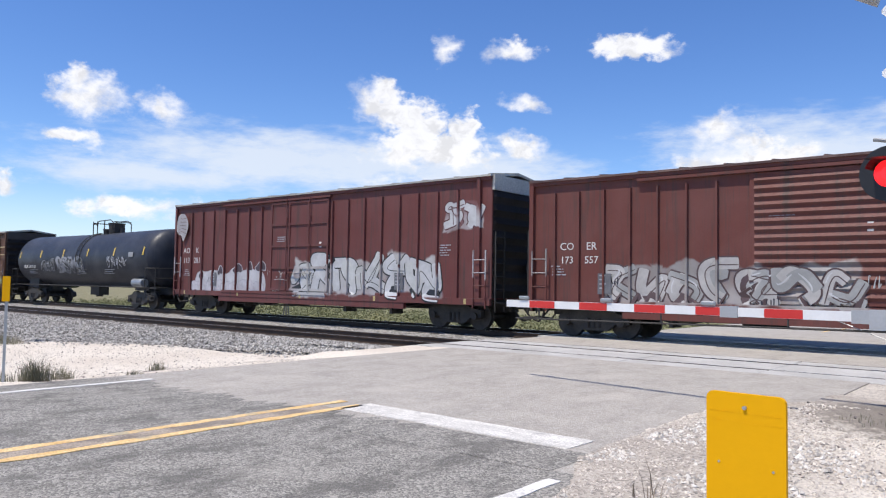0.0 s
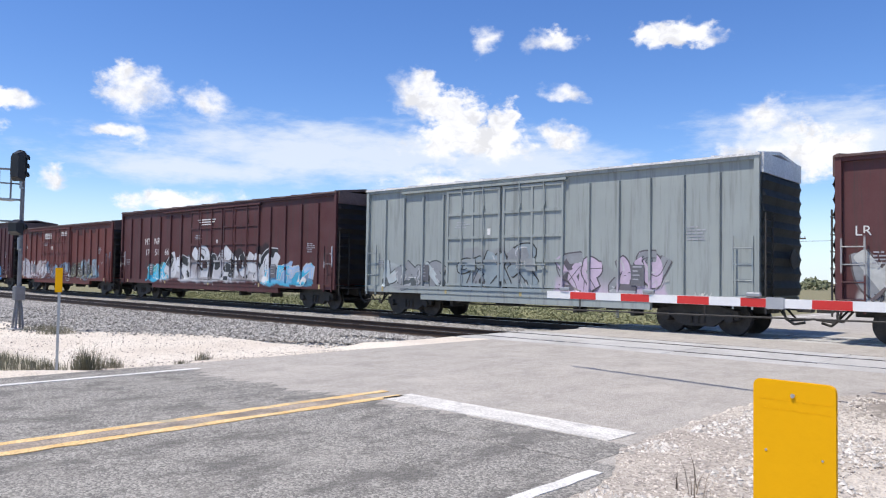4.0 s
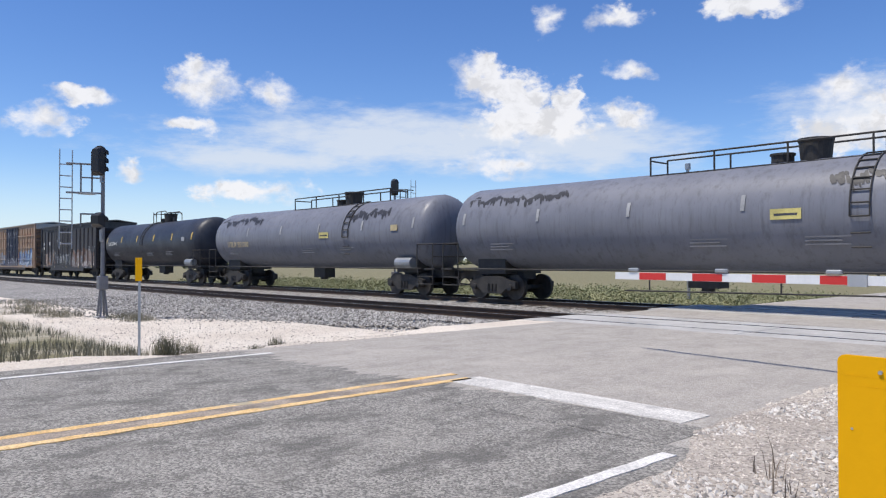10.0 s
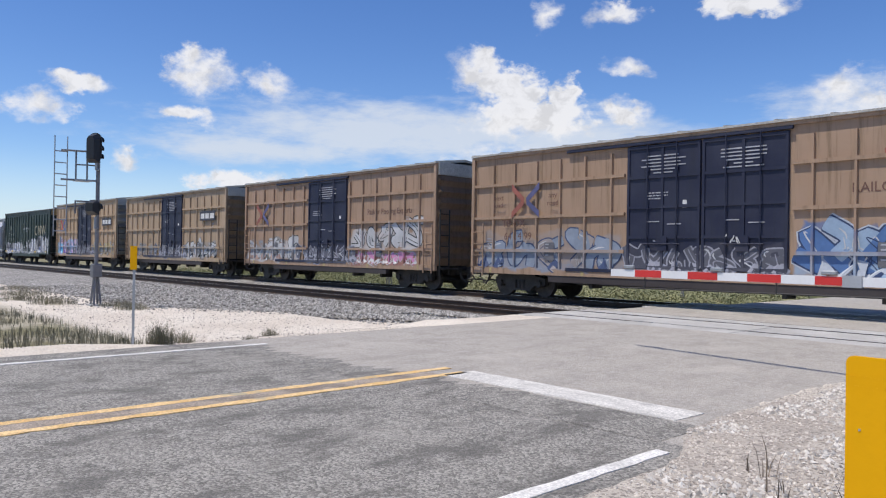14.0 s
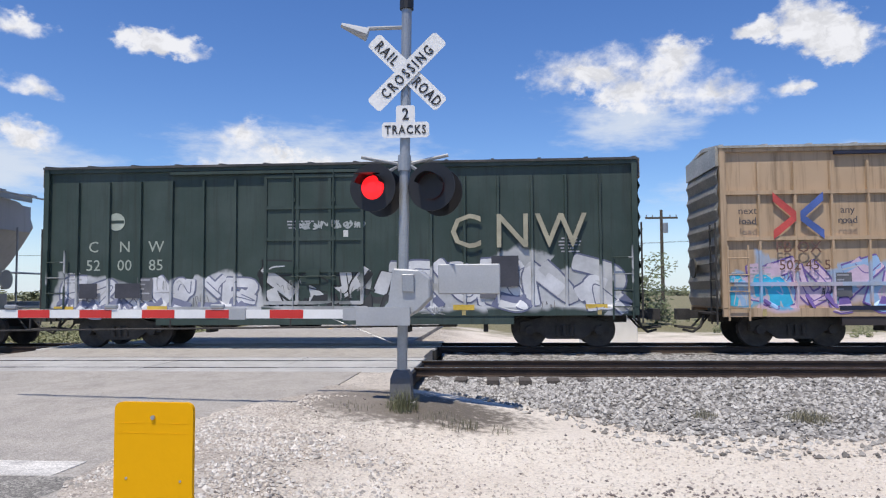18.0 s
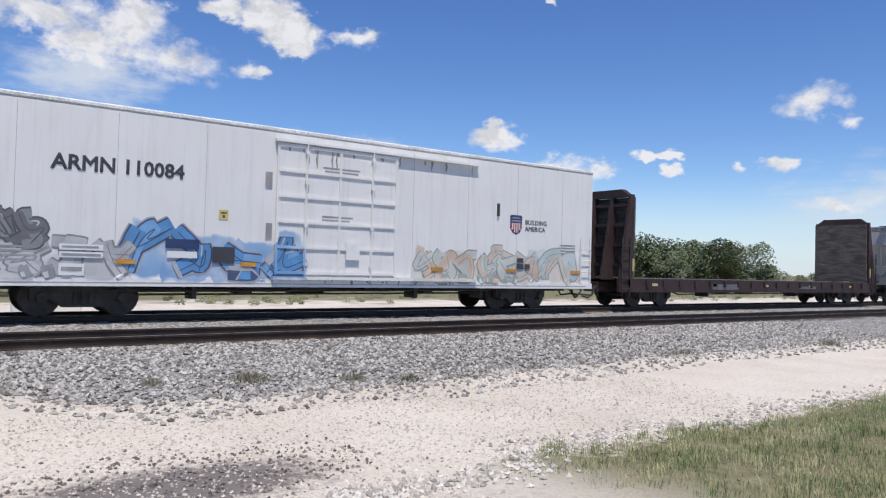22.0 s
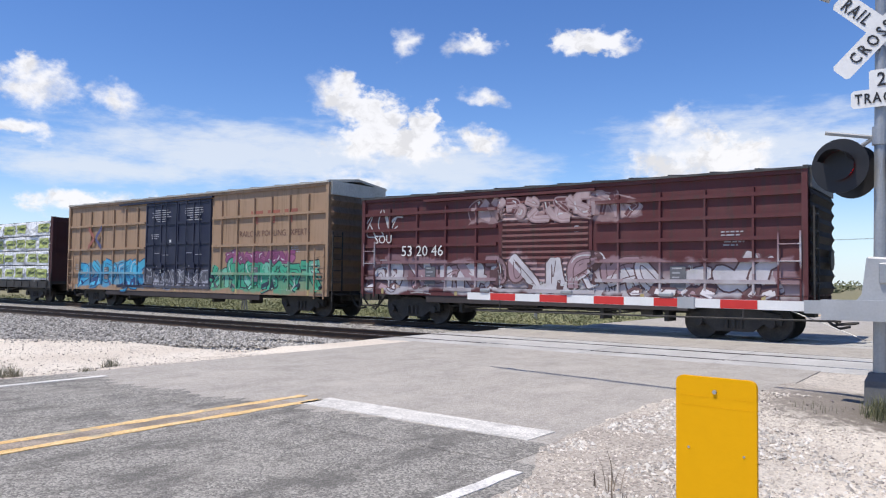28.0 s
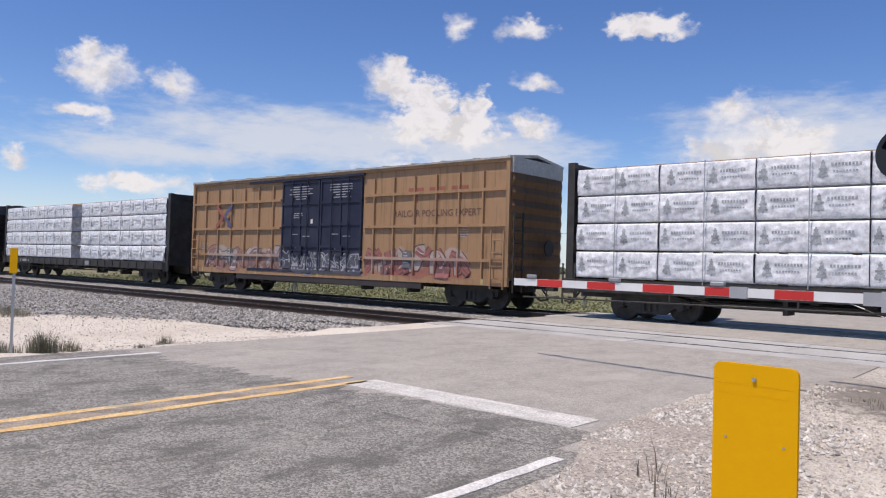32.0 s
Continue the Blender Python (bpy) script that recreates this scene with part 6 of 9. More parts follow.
    back = ramp(nt, math_node(nt, "ADD", math_node(nt, "ADD", wob, ramp(nt, X, -9.0, -15.0, -4.0, 9.0)), math_node(nt, "MULTIPLY", n1, 14.0)), 34.0, 41.0)
    g = math_node(nt, "MAXIMUM", math_node(nt, "MAXIMUM", right, left), math_node(nt, "MAXIMUM", back, math_node(nt, "MAXIMUM", left2, right2)))
    nt.links.new(mix_col(nt, g, caliche, grass), b.inputs["Base Color"])
    bump(nt, b, n3, 0.6, 0.03)
    return m


GROUND_MAT = ground_material()
me = bpy.data.meshes.new("ground")
me.from_pydata(verts, [], faces)
tagged(part_mesh("ground", me, GROUND_MAT, None, smooth=True), "pale caliche gravel ground with dry grass around it", "ground", kind="structure")

# road slab: dark asphalt on the camera's side, pale concrete over the crossing and beyond
def slab(name, x0, x1, y0, y1, m, label, z=0.0):
    ny = max(2, int((y1 - y0) / 2))
    bm = bmesh.new()
    for k in range(ny):
        a, b = y0 + (y1 - y0) * k / ny, y0 + (y1 - y0) * (k + 1) / ny
        box(bm, x0, x1, a, b, -0.3, z)
    bmesh.ops.remove_doubles(bm, verts=bm.verts[:], dist=0.001)
    return tagged(part(name, bm, m, None), label, "road", kind="structure")


slab("road_near", ROAD_L, ROAD_R, -120, 5.2, asphalt, "worn grey asphalt road")
slab("road_approach", ROAD_L, ROAD_R, 5.2, 13.9, concrete, "pale smooth road surface before the crossing")
slab("road_between", ROAD_L - 0.8, -1.6, 17.0, 19.5, concrete, "pale road surface between the tracks")
slab("road_far", ROAD_L, ROAD_R, 22.6, 400, concrete, "pale road beyond the tracks")


def edge_patch(name, side, seed, y0, y1, m, wid=0.45):
    """Ragged asphalt edge along the road."""
    rng = random.Random(seed)
    bm = bmesh.new()
    x = ROAD_R if side > 0 else ROAD_L
    top, low = [], []
    n = int((y1 - y0) / 0.25)
    inner = [bm.verts.new((x - side * 0.02, y0 + (y1 - y0) * k / n, 0.001)) for k in range(n + 1)]
    outer = [bm.verts.new((x + side * (wid * (0.55 + 0.45 * noise.noise(Vector((k * 0.2, seed, 0)))) + rng.uniform(0, 0.1)), y0 + (y1 - y0) * k / n, -0.1)) for k in range(n + 1)]
    for k in range(n):
        f = (inner[k], outer[k], outer[k + 1], inner[k + 1])
        bm.faces.new(f if side < 0 else f[::-1])
    bmesh.ops.recalc_face_normals(bm, faces=bm.faces[:])
    return tagged(part(name, bm, m, None), "crumbling asphalt road edge", "road edge", kind="structure")


edge_patch("road_edge", -1, 5, -20, 13.5, asphalt)


def wavy_strip(bm, pts, w, z0=0.0, z1=0.006, seed=0, rag=0.012):
    """A painted strip along points, with worn edges."""
    rng = random.Random(seed)
    rows = []
    for (xa, ya), (xb, yb) in zip(pts, pts[1:]):
        d = math.hypot(xb - xa, yb - ya)
        n = max(2, int(d / 0.16))
        ux, uy = (xb - xa) / d, (yb - ya) / d
        for k in range(n + 1):
            q = d * k / n
            l, r = w / 2 + rng.uniform(-rag, rag), w / 2 + rng.uniform(-rag, rag)
            rows.append(((xa + ux * q - uy * l, ya + uy * q + ux * l), (xa + ux * q + uy * r, ya + uy * q - ux * r)))
    top = [[bm.verts.new((*p, z1)) for p in row] for row in rows]
    bot = [[bm.verts.new((*p, z0)) for p in row] for row in rows]
    for a, c in ((top[0], bot[0]), (top[-1], bot[-1])):
        bm.faces.new((a[0], c[0], c[1], a[1]))
    for a, b, c, d in zip(top, top[1:], bot, bot[1:]):
        bm.faces.new((a[0], a[1], b[1], b[0]))
        bm.faces.new((a[0], b[0], d[0], c[0]))
        bm.faces.new((a[1], c[1], d[1], b[1]))


def marking(name, strips, m, label):
    bm = bmesh.new()
    for k, (pts, w) in enumerate(strips):
        wavy_strip(bm, pts, w, 0.0, 0.007, k + len(name), 0.018 if m is yellow_line else 0.008)
    return tagged(part(name, bm, m, None), label, "road marking", kind="structure")


# ragged dark asphalt reaching further along the oncoming lane
bm = bmesh.new()
far_edge = [(-11.1 + 7.9 * k / 80, (5.5 + 0.1 * (k % 3) + 0.5 * max(0.0, (k - 22) / 58) + 0.28 * noise.noise(Vector((k * 0.17, 2, 0))) + 0.1 * noise.noise(Vector((k * 0.6, 5, 0)))) if k < 60 else 5.93 + 0.03 * noise.noise(Vector((k * 0.7, 5, 0)))) for k in range(81)]
for a, b in zip(far_edge, far_edge[1:]):
    va = [bm.verts.new(p) for p in ((a[0], 5.15, 0.003), (b[0], 5.15, 0.003), (b[0], b[1], 0.003), (a[0], a[1], 0.003))]
    bm.faces.new(va)
bmesh.ops.remove_doubles(bm, verts=bm.verts[:], dist=0.0005)
tagged(part("asphalt_patch", bm, asphalt, None), "worn dark asphalt patch", "road", kind="structure")
marking("centre_line", [([(-6.6, 6.35), (-6.58, -60)], 0.13), ([(-6.98, 6.45), (-6.93, -60)], 0.13), ([(-6.76, 30), (-6.76, 200)], 0.11)], yellow_line, "worn double yellow centre line")
bm = bmesh.new()
wavy_strip(bm, [(-6.8, 6.0), (-6.76, -60)], 0.3, 0.0, 0.005, 17, 0.03)
tagged(part("worn_centre_strip", bm, surface("dirty_road_strip", (0.2, 0.165, 0.13), (0.36, 0.3, 0.24), 3.0, 0.9, 50, 0, 0.5, 0.01, None, None, 0.4), None), "brown worn strip between the yellow lines", "road marking", kind="structure")
marking("stop_line", [([(-6.6, 6.27), (-3.5, 6.2)], 0.5)], stop_paint, "worn white stop bar across one lane")
marking("edge_line", [([(-3.02, 4.93), (-3.02, -60)], 0.12), ([(-10.5, 5.85), (-10.5, -60)], 0.12), ([(-10.4, 31), (-10.4, 200)], 0.12), ([(-3.1, 31), (-3.1, 200)], 0.12)], white_line, "white edge line")


# stones and dust washed over the road's edge
VERGE_SPOTS, VERGE_STONES, GRASS_STONES = [], [], []


def verge():
    def left(y):
        base = float(np.interp(y, (-12, 3.8, 4.9, 5.8, 8.6, 9.8, 11.0), (-2.72, -2.78, -2.85, -3.3, -3.42, -3.25, -2.6)))
        return base + 0.1 * noise.noise(Vector((y * 1.9, 4, 0))) + 0.06 * noise.noise(Vector((y * 6, 1, 0)))
    ys2 = [-12 + 22.8 * k / 260 for k in range(261)]
    vs, fs = [], []
    for y in ys2:
        a = left(y)
        for q, x in enumerate((a, a + 0.08, (a - 2.43) / 2, -2.43, -2.35, -2.1, -1.8, -1.5)):
            f = max(0.0, min(1.0, (x + 2.38) / 0.88))
            vs.append((x, y, 0.001 if q == 0 else (0.012 + 0.008 * noise.noise(Vector((x * 5, y * 5, 0)))) * (1 - f) + (ground_z(max(x, -2.4), y) - 0.004) * f))
    for k in range(260):
        for q in range(7):
            i = k * 8 + q
            fs.append((i, i + 1, i + 9, i + 8))
    rng = random.Random(31)
    for k in range(9000):
        y = rng.uniform(1.0, 9.6)
        x = left(y) + 0.03 + (-1.7 - left(y)) * rng.random()
        VERGE_SPOTS.append((x, y, 0.008 if x < -2.35 else 0.008 * (1 - (x + 2.35) / 0.85) + ground_z(x, y) * (x + 2.35) / 0.85))
    me = bpy.data.meshes.new("gravel_verge")
    me.from_pydata(vs, [], fs)
    return tagged(part_mesh("gravel_verge", me, GROUND_MAT, None, smooth=True), "stony pale verge spilling over the road edge", "verge", kind="structure")


# ballast bed
def ballast_bed(x0, x1, fine0, fine1):
    prof = []
    rowsx, x = [], x0
    while x < x1:
        rowsx.append(x)
        x += 0.22 if fine0 < x < fine1 else 4.0
    rowsx.append(x1)
    vs, n = [], 0
    for x in rowsx:
        f = foot(x)
        col = [(f - 0.25, -0.5), (f, -0.36), (f + 0.5, -0.3), (13.2, -0.2), (14.0, -0.17), (14.6, -0.17), (16.3, -0.17), (17.0, -0.2), (18.3, -0.3), (19.3, -0.2), (20.2, -0.17), (22.0, -0.17), (23.0, -0.25), (25.6, -0.5), (26.2, -0.6)]
        fine = []
        for (ya, za), (yb, zb) in zip(col, col[1:]):
            k = max(1, int((yb - ya) / 0.22))
            fine += [(ya + (yb - ya) * q / k, za + (zb - za) * q / k) for q in range(k)]
        want = 80
        tot = fine[-1][0] - fine[0][0]
        ysamp = [fine[0][0] + tot * q / want for q in range(want + 1)]
        fy, fz = [p[0] for p in fine], [p[1] for p in fine]
        for y in ysamp:
            z = float(np.interp(y, fy, fz)) + 0.03 * noise.noise(Vector((x * 2.6, y * 2.6, 1))) + 0.025 * noise.noise(Vector((x * 6, y * 6, 4))) - dip(x, y)
            vs.append((x, y, z))
        n = len(ysamp)
    fs = [(i * n + j, (i + 1) * n + j, (i + 1) * n + j + 1, i * n + j + 1) for i in range(len(rowsx) - 1) for j in range(n - 1)]
    me = bpy.data.meshes.new("ballast")
    me.from_pydata(vs, [], fs)
    return me


def dip(x, y):
    """Ballast washed out round the tie ends beside the crossing."""
    return 0.14 * max(0.0, 1 - abs((x - 0.3) / 1.9)) * max(0.0, min(1.0, (14.42 - y) / 0.1)) * max(0.0, min(1.0, (y - 12.6) / 0.9))


def stone_material():
    m, nt, b = mat_base("crushed_limestone", 0.9)
    co = nt.nodes.new("ShaderNodeTexCoord").outputs["Object"]
    v = make_node(nt, "ShaderNodeTexVoronoi", Scale=15.0)
    nt.links.new(co, v.inputs["Vector"])
    ln = nt.nodes.new("ShaderNodeSeparateColor")
    nt.links.new(v.outputs["Color"], ln.inputs[0])
    n1 = noise_out(nt, co, 0.4, 5, 0.6)
    c = mix_col(nt, ln.outputs[0], (0.22, 0.205, 0.185), (0.58, 0.55, 0.51))
    c = mix_col(nt, ramp(nt, n1, 0.45, 0.75, 0, 0.5), c, (0.16, 0.145, 0.13))
    # shade in the gaps between stones, multiplied into the colour
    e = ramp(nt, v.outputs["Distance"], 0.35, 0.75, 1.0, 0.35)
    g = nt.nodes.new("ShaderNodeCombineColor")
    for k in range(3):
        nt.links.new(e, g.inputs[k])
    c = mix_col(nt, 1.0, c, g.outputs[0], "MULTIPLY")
    nt.links.new(c, b.inputs["Base Color"])
    bump(nt, b, v.outputs["Distance"], 0.9, -0.05)
    return m


def loose_stone_material(pale=False):
    m, nt, b = mat_base("pale_loose_stone" if pale else "loose_stone", 0.9)
    geo = nt.nodes.new("ShaderNodeNewGeometry")
    c = mix_col(nt, geo.outputs["Random Per Island"], (0.26, 0.235, 0.205) if pale else (0.11, 0.1, 0.088), (0.74, 0.69, 0.62) if pale else (0.56, 0.53, 0.485))
    nt.links.new(c, b.inputs["Base Color"])
    return m


verge()
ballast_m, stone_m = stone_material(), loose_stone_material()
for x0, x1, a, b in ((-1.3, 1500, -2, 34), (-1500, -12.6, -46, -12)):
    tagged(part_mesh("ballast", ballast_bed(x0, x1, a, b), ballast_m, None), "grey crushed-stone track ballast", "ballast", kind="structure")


def scatter_stones(name, spots, size0, size1, label, seed, m):
    """Loose angular stones, joined."""
    rng = random.Random(seed)
    vs, fs = [], []
    for x, y, z in spots:
        s = rng.uniform(size0, size1)
        a = rng.uniform(0, 6.28)
        k = len(vs)
        for q in range(4):
            t = a + q * 1.571 + rng.uniform(-0.4, 0.4)
            r = s * rng.uniform(0.6, 1.2)
            vs.append((x + r * math.cos(t), y + r * math.sin(t), z + rng.uniform(-0.2, 0.3) * s))
        vs.append((x + rng.uniform(-0.4, 0.4) * s, y + rng.uniform(-0.4, 0.4) * s, z + s * rng.uniform(0.5, 1.0)))
        vs.append((x, y, z - s * 0.6))
        for q in range(4):
            fs.append((k + q, k + (q + 1) % 4, k + 4))
            fs.append((k + (q + 1) % 4, k + q, k + 5))
    me = bpy.data.meshes.new(name)
    me.from_pydata(vs, [], fs)
    return tagged(part_mesh(name, me, m, None), label, "stones", kind="stuff")


def ballast_z(x, y):
    f = foot(x)
    col = [(f - 3, -0.5), (f, -0.33), (f + 0.5, -0.29), (13.2, -0.19), (14.0, -0.16), (16.3, -0.16), (17.0, -0.2), (18.3, -0.3), (19.3, -0.2), (23, -0.25)]
    return float(np.interp(y, [c[0] for c in col], [c[1] for c in col])) - dip(x, y)


rng = random.Random(11)
spots = []
for k in range(42000):
    if rng.random() < 0.68:
        x = -1.2 + 26 * rng.random() ** 1.4
    else:
        x = -12.8 - 24 * rng.random() ** 1.2
    f = foot(x)
    y = f - 0.15 + (14.5 - f) * rng.random() ** 0.9
    if k % 9 == 0:
        y = f + 0.2 - 1.4 * rng.random() ** 2.2
        spots.append((x, y, ground_z(x, y) + 0.008))
        continue
    spots.append((x, y, ballast_z(x, y) + 0.0))
for k in range(6000):
    x = rng.uniform(-1.2, 26) if rng.random() < 0.6 else rng.uniform(-38, -12.8)
    spots.append((x, rng.uniform(16.6, 19.8), ballast_z(x, 18.2) + 0.03))
scatter_stones("ballast_stones", spots, 0.022, 0.055, "loose grey ballast stones along the track", 5, stone_m)
spots = []
for k in range(9000):
    x, y = rng.uniform(-2.4, 8), rng.uniform(1.5, 9.5)
    if rng.random() < 0.35 * math.exp(-((x - 1.8) / 1.5) ** 2 - ((y - 5.9) / 0.8) ** 2) + 0.012 + 0.05 * (x < -1.0):
        spots.append((x, y, ground_z(x, y) + 0.005))
for k in range(1500):
    x, y = rng.uniform(-1.9, 4.5) , rng.uniform(4.9, 6.9)
    if ((x - 1.9) / 1.6) ** 2 + ((y - 5.9) / 0.75) ** 2 < 1 + rng.uniform(-0.4, 0.3):
        spots.append((x, y, ground_z(x, y) + 0.005))
for k in range(450):
    x, y = rng.uniform(-24, -11.4), rng.uniform(5, 9.5)
    spots.append((x, y, ground_z(x, y) + 0.003))
dark_stone = surface("dark_gravel", (0.09, 0.075, 0.07), (0.26, 0.22, 0.2), 4, 0.9, 40)
for k in range(7000):
    y = 2.2 + 7.0 * rng.random()
    x = (-2.75 if y < 5.6 else -3.2) + 2.5 * rng.random() ** 1.3
    if noise.noise(Vector((x * 1.3, y * 1.3, 5))) > -0.1:
        VERGE_STONES.append((x, y, 0.008 if x < -2.35 else 0.008 * (1 - min(1, (x + 2.35) / 0.85)) + ground_z(x, y) * min(1, (x + 2.35) / 0.85)))
for k in range(2600):
    x = 2.6 + 22 * rng.random() ** 1.5
    y = 5.15 + 0.35 * noise.noise(Vector((x * 0.7, 3.1, 0))) + rng.gauss(0, 0.22) - (0.35 if x < 4.5 else 0)
    GRASS_STONES.append((x, y, ground_z(x, y) + 0.006))
scatter_stones("edge_stones", GRASS_STONES, 0.012, 0.04, "pale stones along the edge of the grass", 9, loose_stone_material(True))
scatter_stones("verge_stones", [p for p in VERGE_STONES if math.hypot(p[0] + 1.0, p[1] - 9.1) > 1.4], 0.012, 0.034, "mixed grey and white stones along the road verge", 8, loose_stone_material(True))
scatter_stones("gravel", spots, 0.010, 0.026, "scattered dark pebbles on the pale ground", 6, dark_stone)
spots = []
for k in range(34000):
    x, y = -2.3 + 12 * rng.random() ** 1.4, 1.2 + 8.2 * rng.random()
    if (x > 3.4 and y < 4.9) or ((x + 0.4) / 1.9) ** 2 + ((y - 8.9) / 0.8) ** 2 < 0.8:
        continue
    spots.append((x, y, ground_z(x, y) + 0.001))
for k in range(6000):
    x, y = -11.4 - 12 * rng.random() ** 1.3, rng.uniform(4.8, 10.5)
    spots.append((x, y, ground_z(x, y) + 0.001))
spots += VERGE_SPOTS


def pebble_material():
    m, nt, b = mat_base("caliche_pebbles", 0.9)
    geo = nt.nodes.new("ShaderNodeNewGeometry")
    nt.links.new(mix_col(nt, geo.outputs["Random Per Island"], (0.34, 0.295, 0.25), (0.7, 0.63, 0.545)), b.inputs["Base Color"])
    return m


scatter_stones("pebbles", spots, 0.006, 0.021, "small pale pebbles bedded in the caliche", 12, pebble_material())

# rails
def rail_bm(y, x0=-1500.0, x1=1500.0):
    bm = bmesh.new()
    prof = [(-0.075, -0.175), (0.075, -0.175), (0.075, -0.16), (0.012, -0.14), (0.012, -0.05), (0.036, -0.035), (0.036, 0.0), (-0.036, 0.0), (-0.036, -0.035), (-0.012, -0.05), (-0.012, -0.14), (-0.075, -0.16)]
    loft(bm, [[(x, y + a, b) for a, b in prof] for x in (x0, x1)])
    for f in bm.faces:
        f.material_index = 1 if abs(f.normal.z) > 0.9 and f.calc_center_median().z > -0.01 else 0
    bm.normal_update()
    for f in bm.faces:
        f.material_index = 1 if f.calc_center_median().z > -0.004 else 0
    return bm


for yc in (TRACK_NEAR, TRACK_FAR):
    for s in (-1, 1):
        tagged(part("rail", rail_bm(yc + s * GAUGE / 2), (rail_steel, rail_top), None), "rusty steel rail with a polished head", "rail", kind="structure")
tie_me = bpy.data.meshes.new("tie")
bm = bevel(boxes((-0.115, 0.115, -1.3, 1.3, -0.34, -0.165)), 0.012)
bm.to_mesh(tie_me)
bm.free()
tie_me.materials.append(tie_wood)
track = thing("track_ties", 0, TRACK_NEAR, 0, "weathered wooden ties under the nearer track", "ties", kind="structure")
for k in range(-60, 62):
    x = k * 0.56
    if -12.7 < x < -1.4:
        continue
    ob = part_mesh("tie", tie_me, tie_wood, track)
    ob.matrix_basis = pose(x + 0.03 * math.sin(k * 7.3), 0.05 * math.sin(k * 3.1) - 0.12, 0.004 * math.sin(k * 5.7) - 0.0, 0, 0, 1.2 * math.sin(k * 2.3))
track = thing("far_track_ties", 0, TRACK_FAR, 0, "weathered wooden ties under the farther track", "ties", kind="structure")
for k in range(-34, 60):
    x = k * 0.56
    if -12.7 < x < -1.4:
        continue
    ob = part_mesh("tie", tie_me, tie_wood, track)
    ob.matrix_basis = pose(x, 0.04 * math.sin(k * 2.1), -0.005)
# crossing panels between and beside the rails
for yc in (TRACK_NEAR, TRACK_FAR):
    cross = thing("crossing_panels", 0, yc, 0, "pale concrete crossing panels between the rails", "crossing", kind="structure")
    for k in range(4):
        x0 = -12.4 + k * 2.72
        for y0, y1 in ((-GAUGE / 2 + 0.11, GAUGE / 2 - 0.11), (GAUGE / 2 + 0.05, GAUGE / 2 + 0.78), (-GAUGE / 2 - 0.78, -GAUGE / 2 - 0.05)):
            part("panel", bevel(boxes((x0 + 0.01, x0 + 2.71, y0, y1, -0.2, -0.004 + 0.003 * math.sin(k * 3 + y0))), 0.012), panel_conc, cross)
slab("crossing_bed", -12.5, -1.5, 13.9, 17.0, crack_mat, "dark rubber filler between crossing panels", -0.05)
slab("crossing_bed", -12.5, -1.5, 19.5, 22.6, crack_mat, "dark rubber filler between crossing panels", -0.05)
def gravel_apron():
    """Packed gravel beside the crossing, falling away from the road."""
    vs, fs, nx_, ny_ = [], [], 26, 26
    for j in range(ny_ + 1):
        for i in range(nx_ + 1):
            x, y = -15.4 + (15.4 + ROAD_L) * i / nx_, 9.6 + 4.3 * j / ny_
            fall = max(0.0, (-12.3 - x) / 1.9, (11.3 - y) / 1.5)
            vs.append((x, y, -0.02 - 0.42 * min(1.0, fall) ** 1.4 + 0.03 * noise.noise(Vector((x * 2.1, y * 2.1, 8)))))
    for j in range(ny_):
        for i in range(nx_):
            k = j * (nx_ + 1) + i
            fs.append((k, k + 1, k + nx_ + 2, k + nx_ + 1))
    me = bpy.data.meshes.new("gravel_apron")
    me.from_pydata(vs, [], fs)
    tagged(part_mesh("gravel_apron", me, GROUND_MAT, None, smooth=True), "packed pale gravel beside the crossing", "ground", kind="structure")


gravel_apron()
slab("crossing_apron", ROAD_R, -1.5, 10.5, 13.9, GROUND_MAT, "packed gravel apron beside the crossing", -0.014)


# ---- crossing gate and signs ----
SHUTTERS = []                    # (added flap, its hinge, which lamp of the pair)


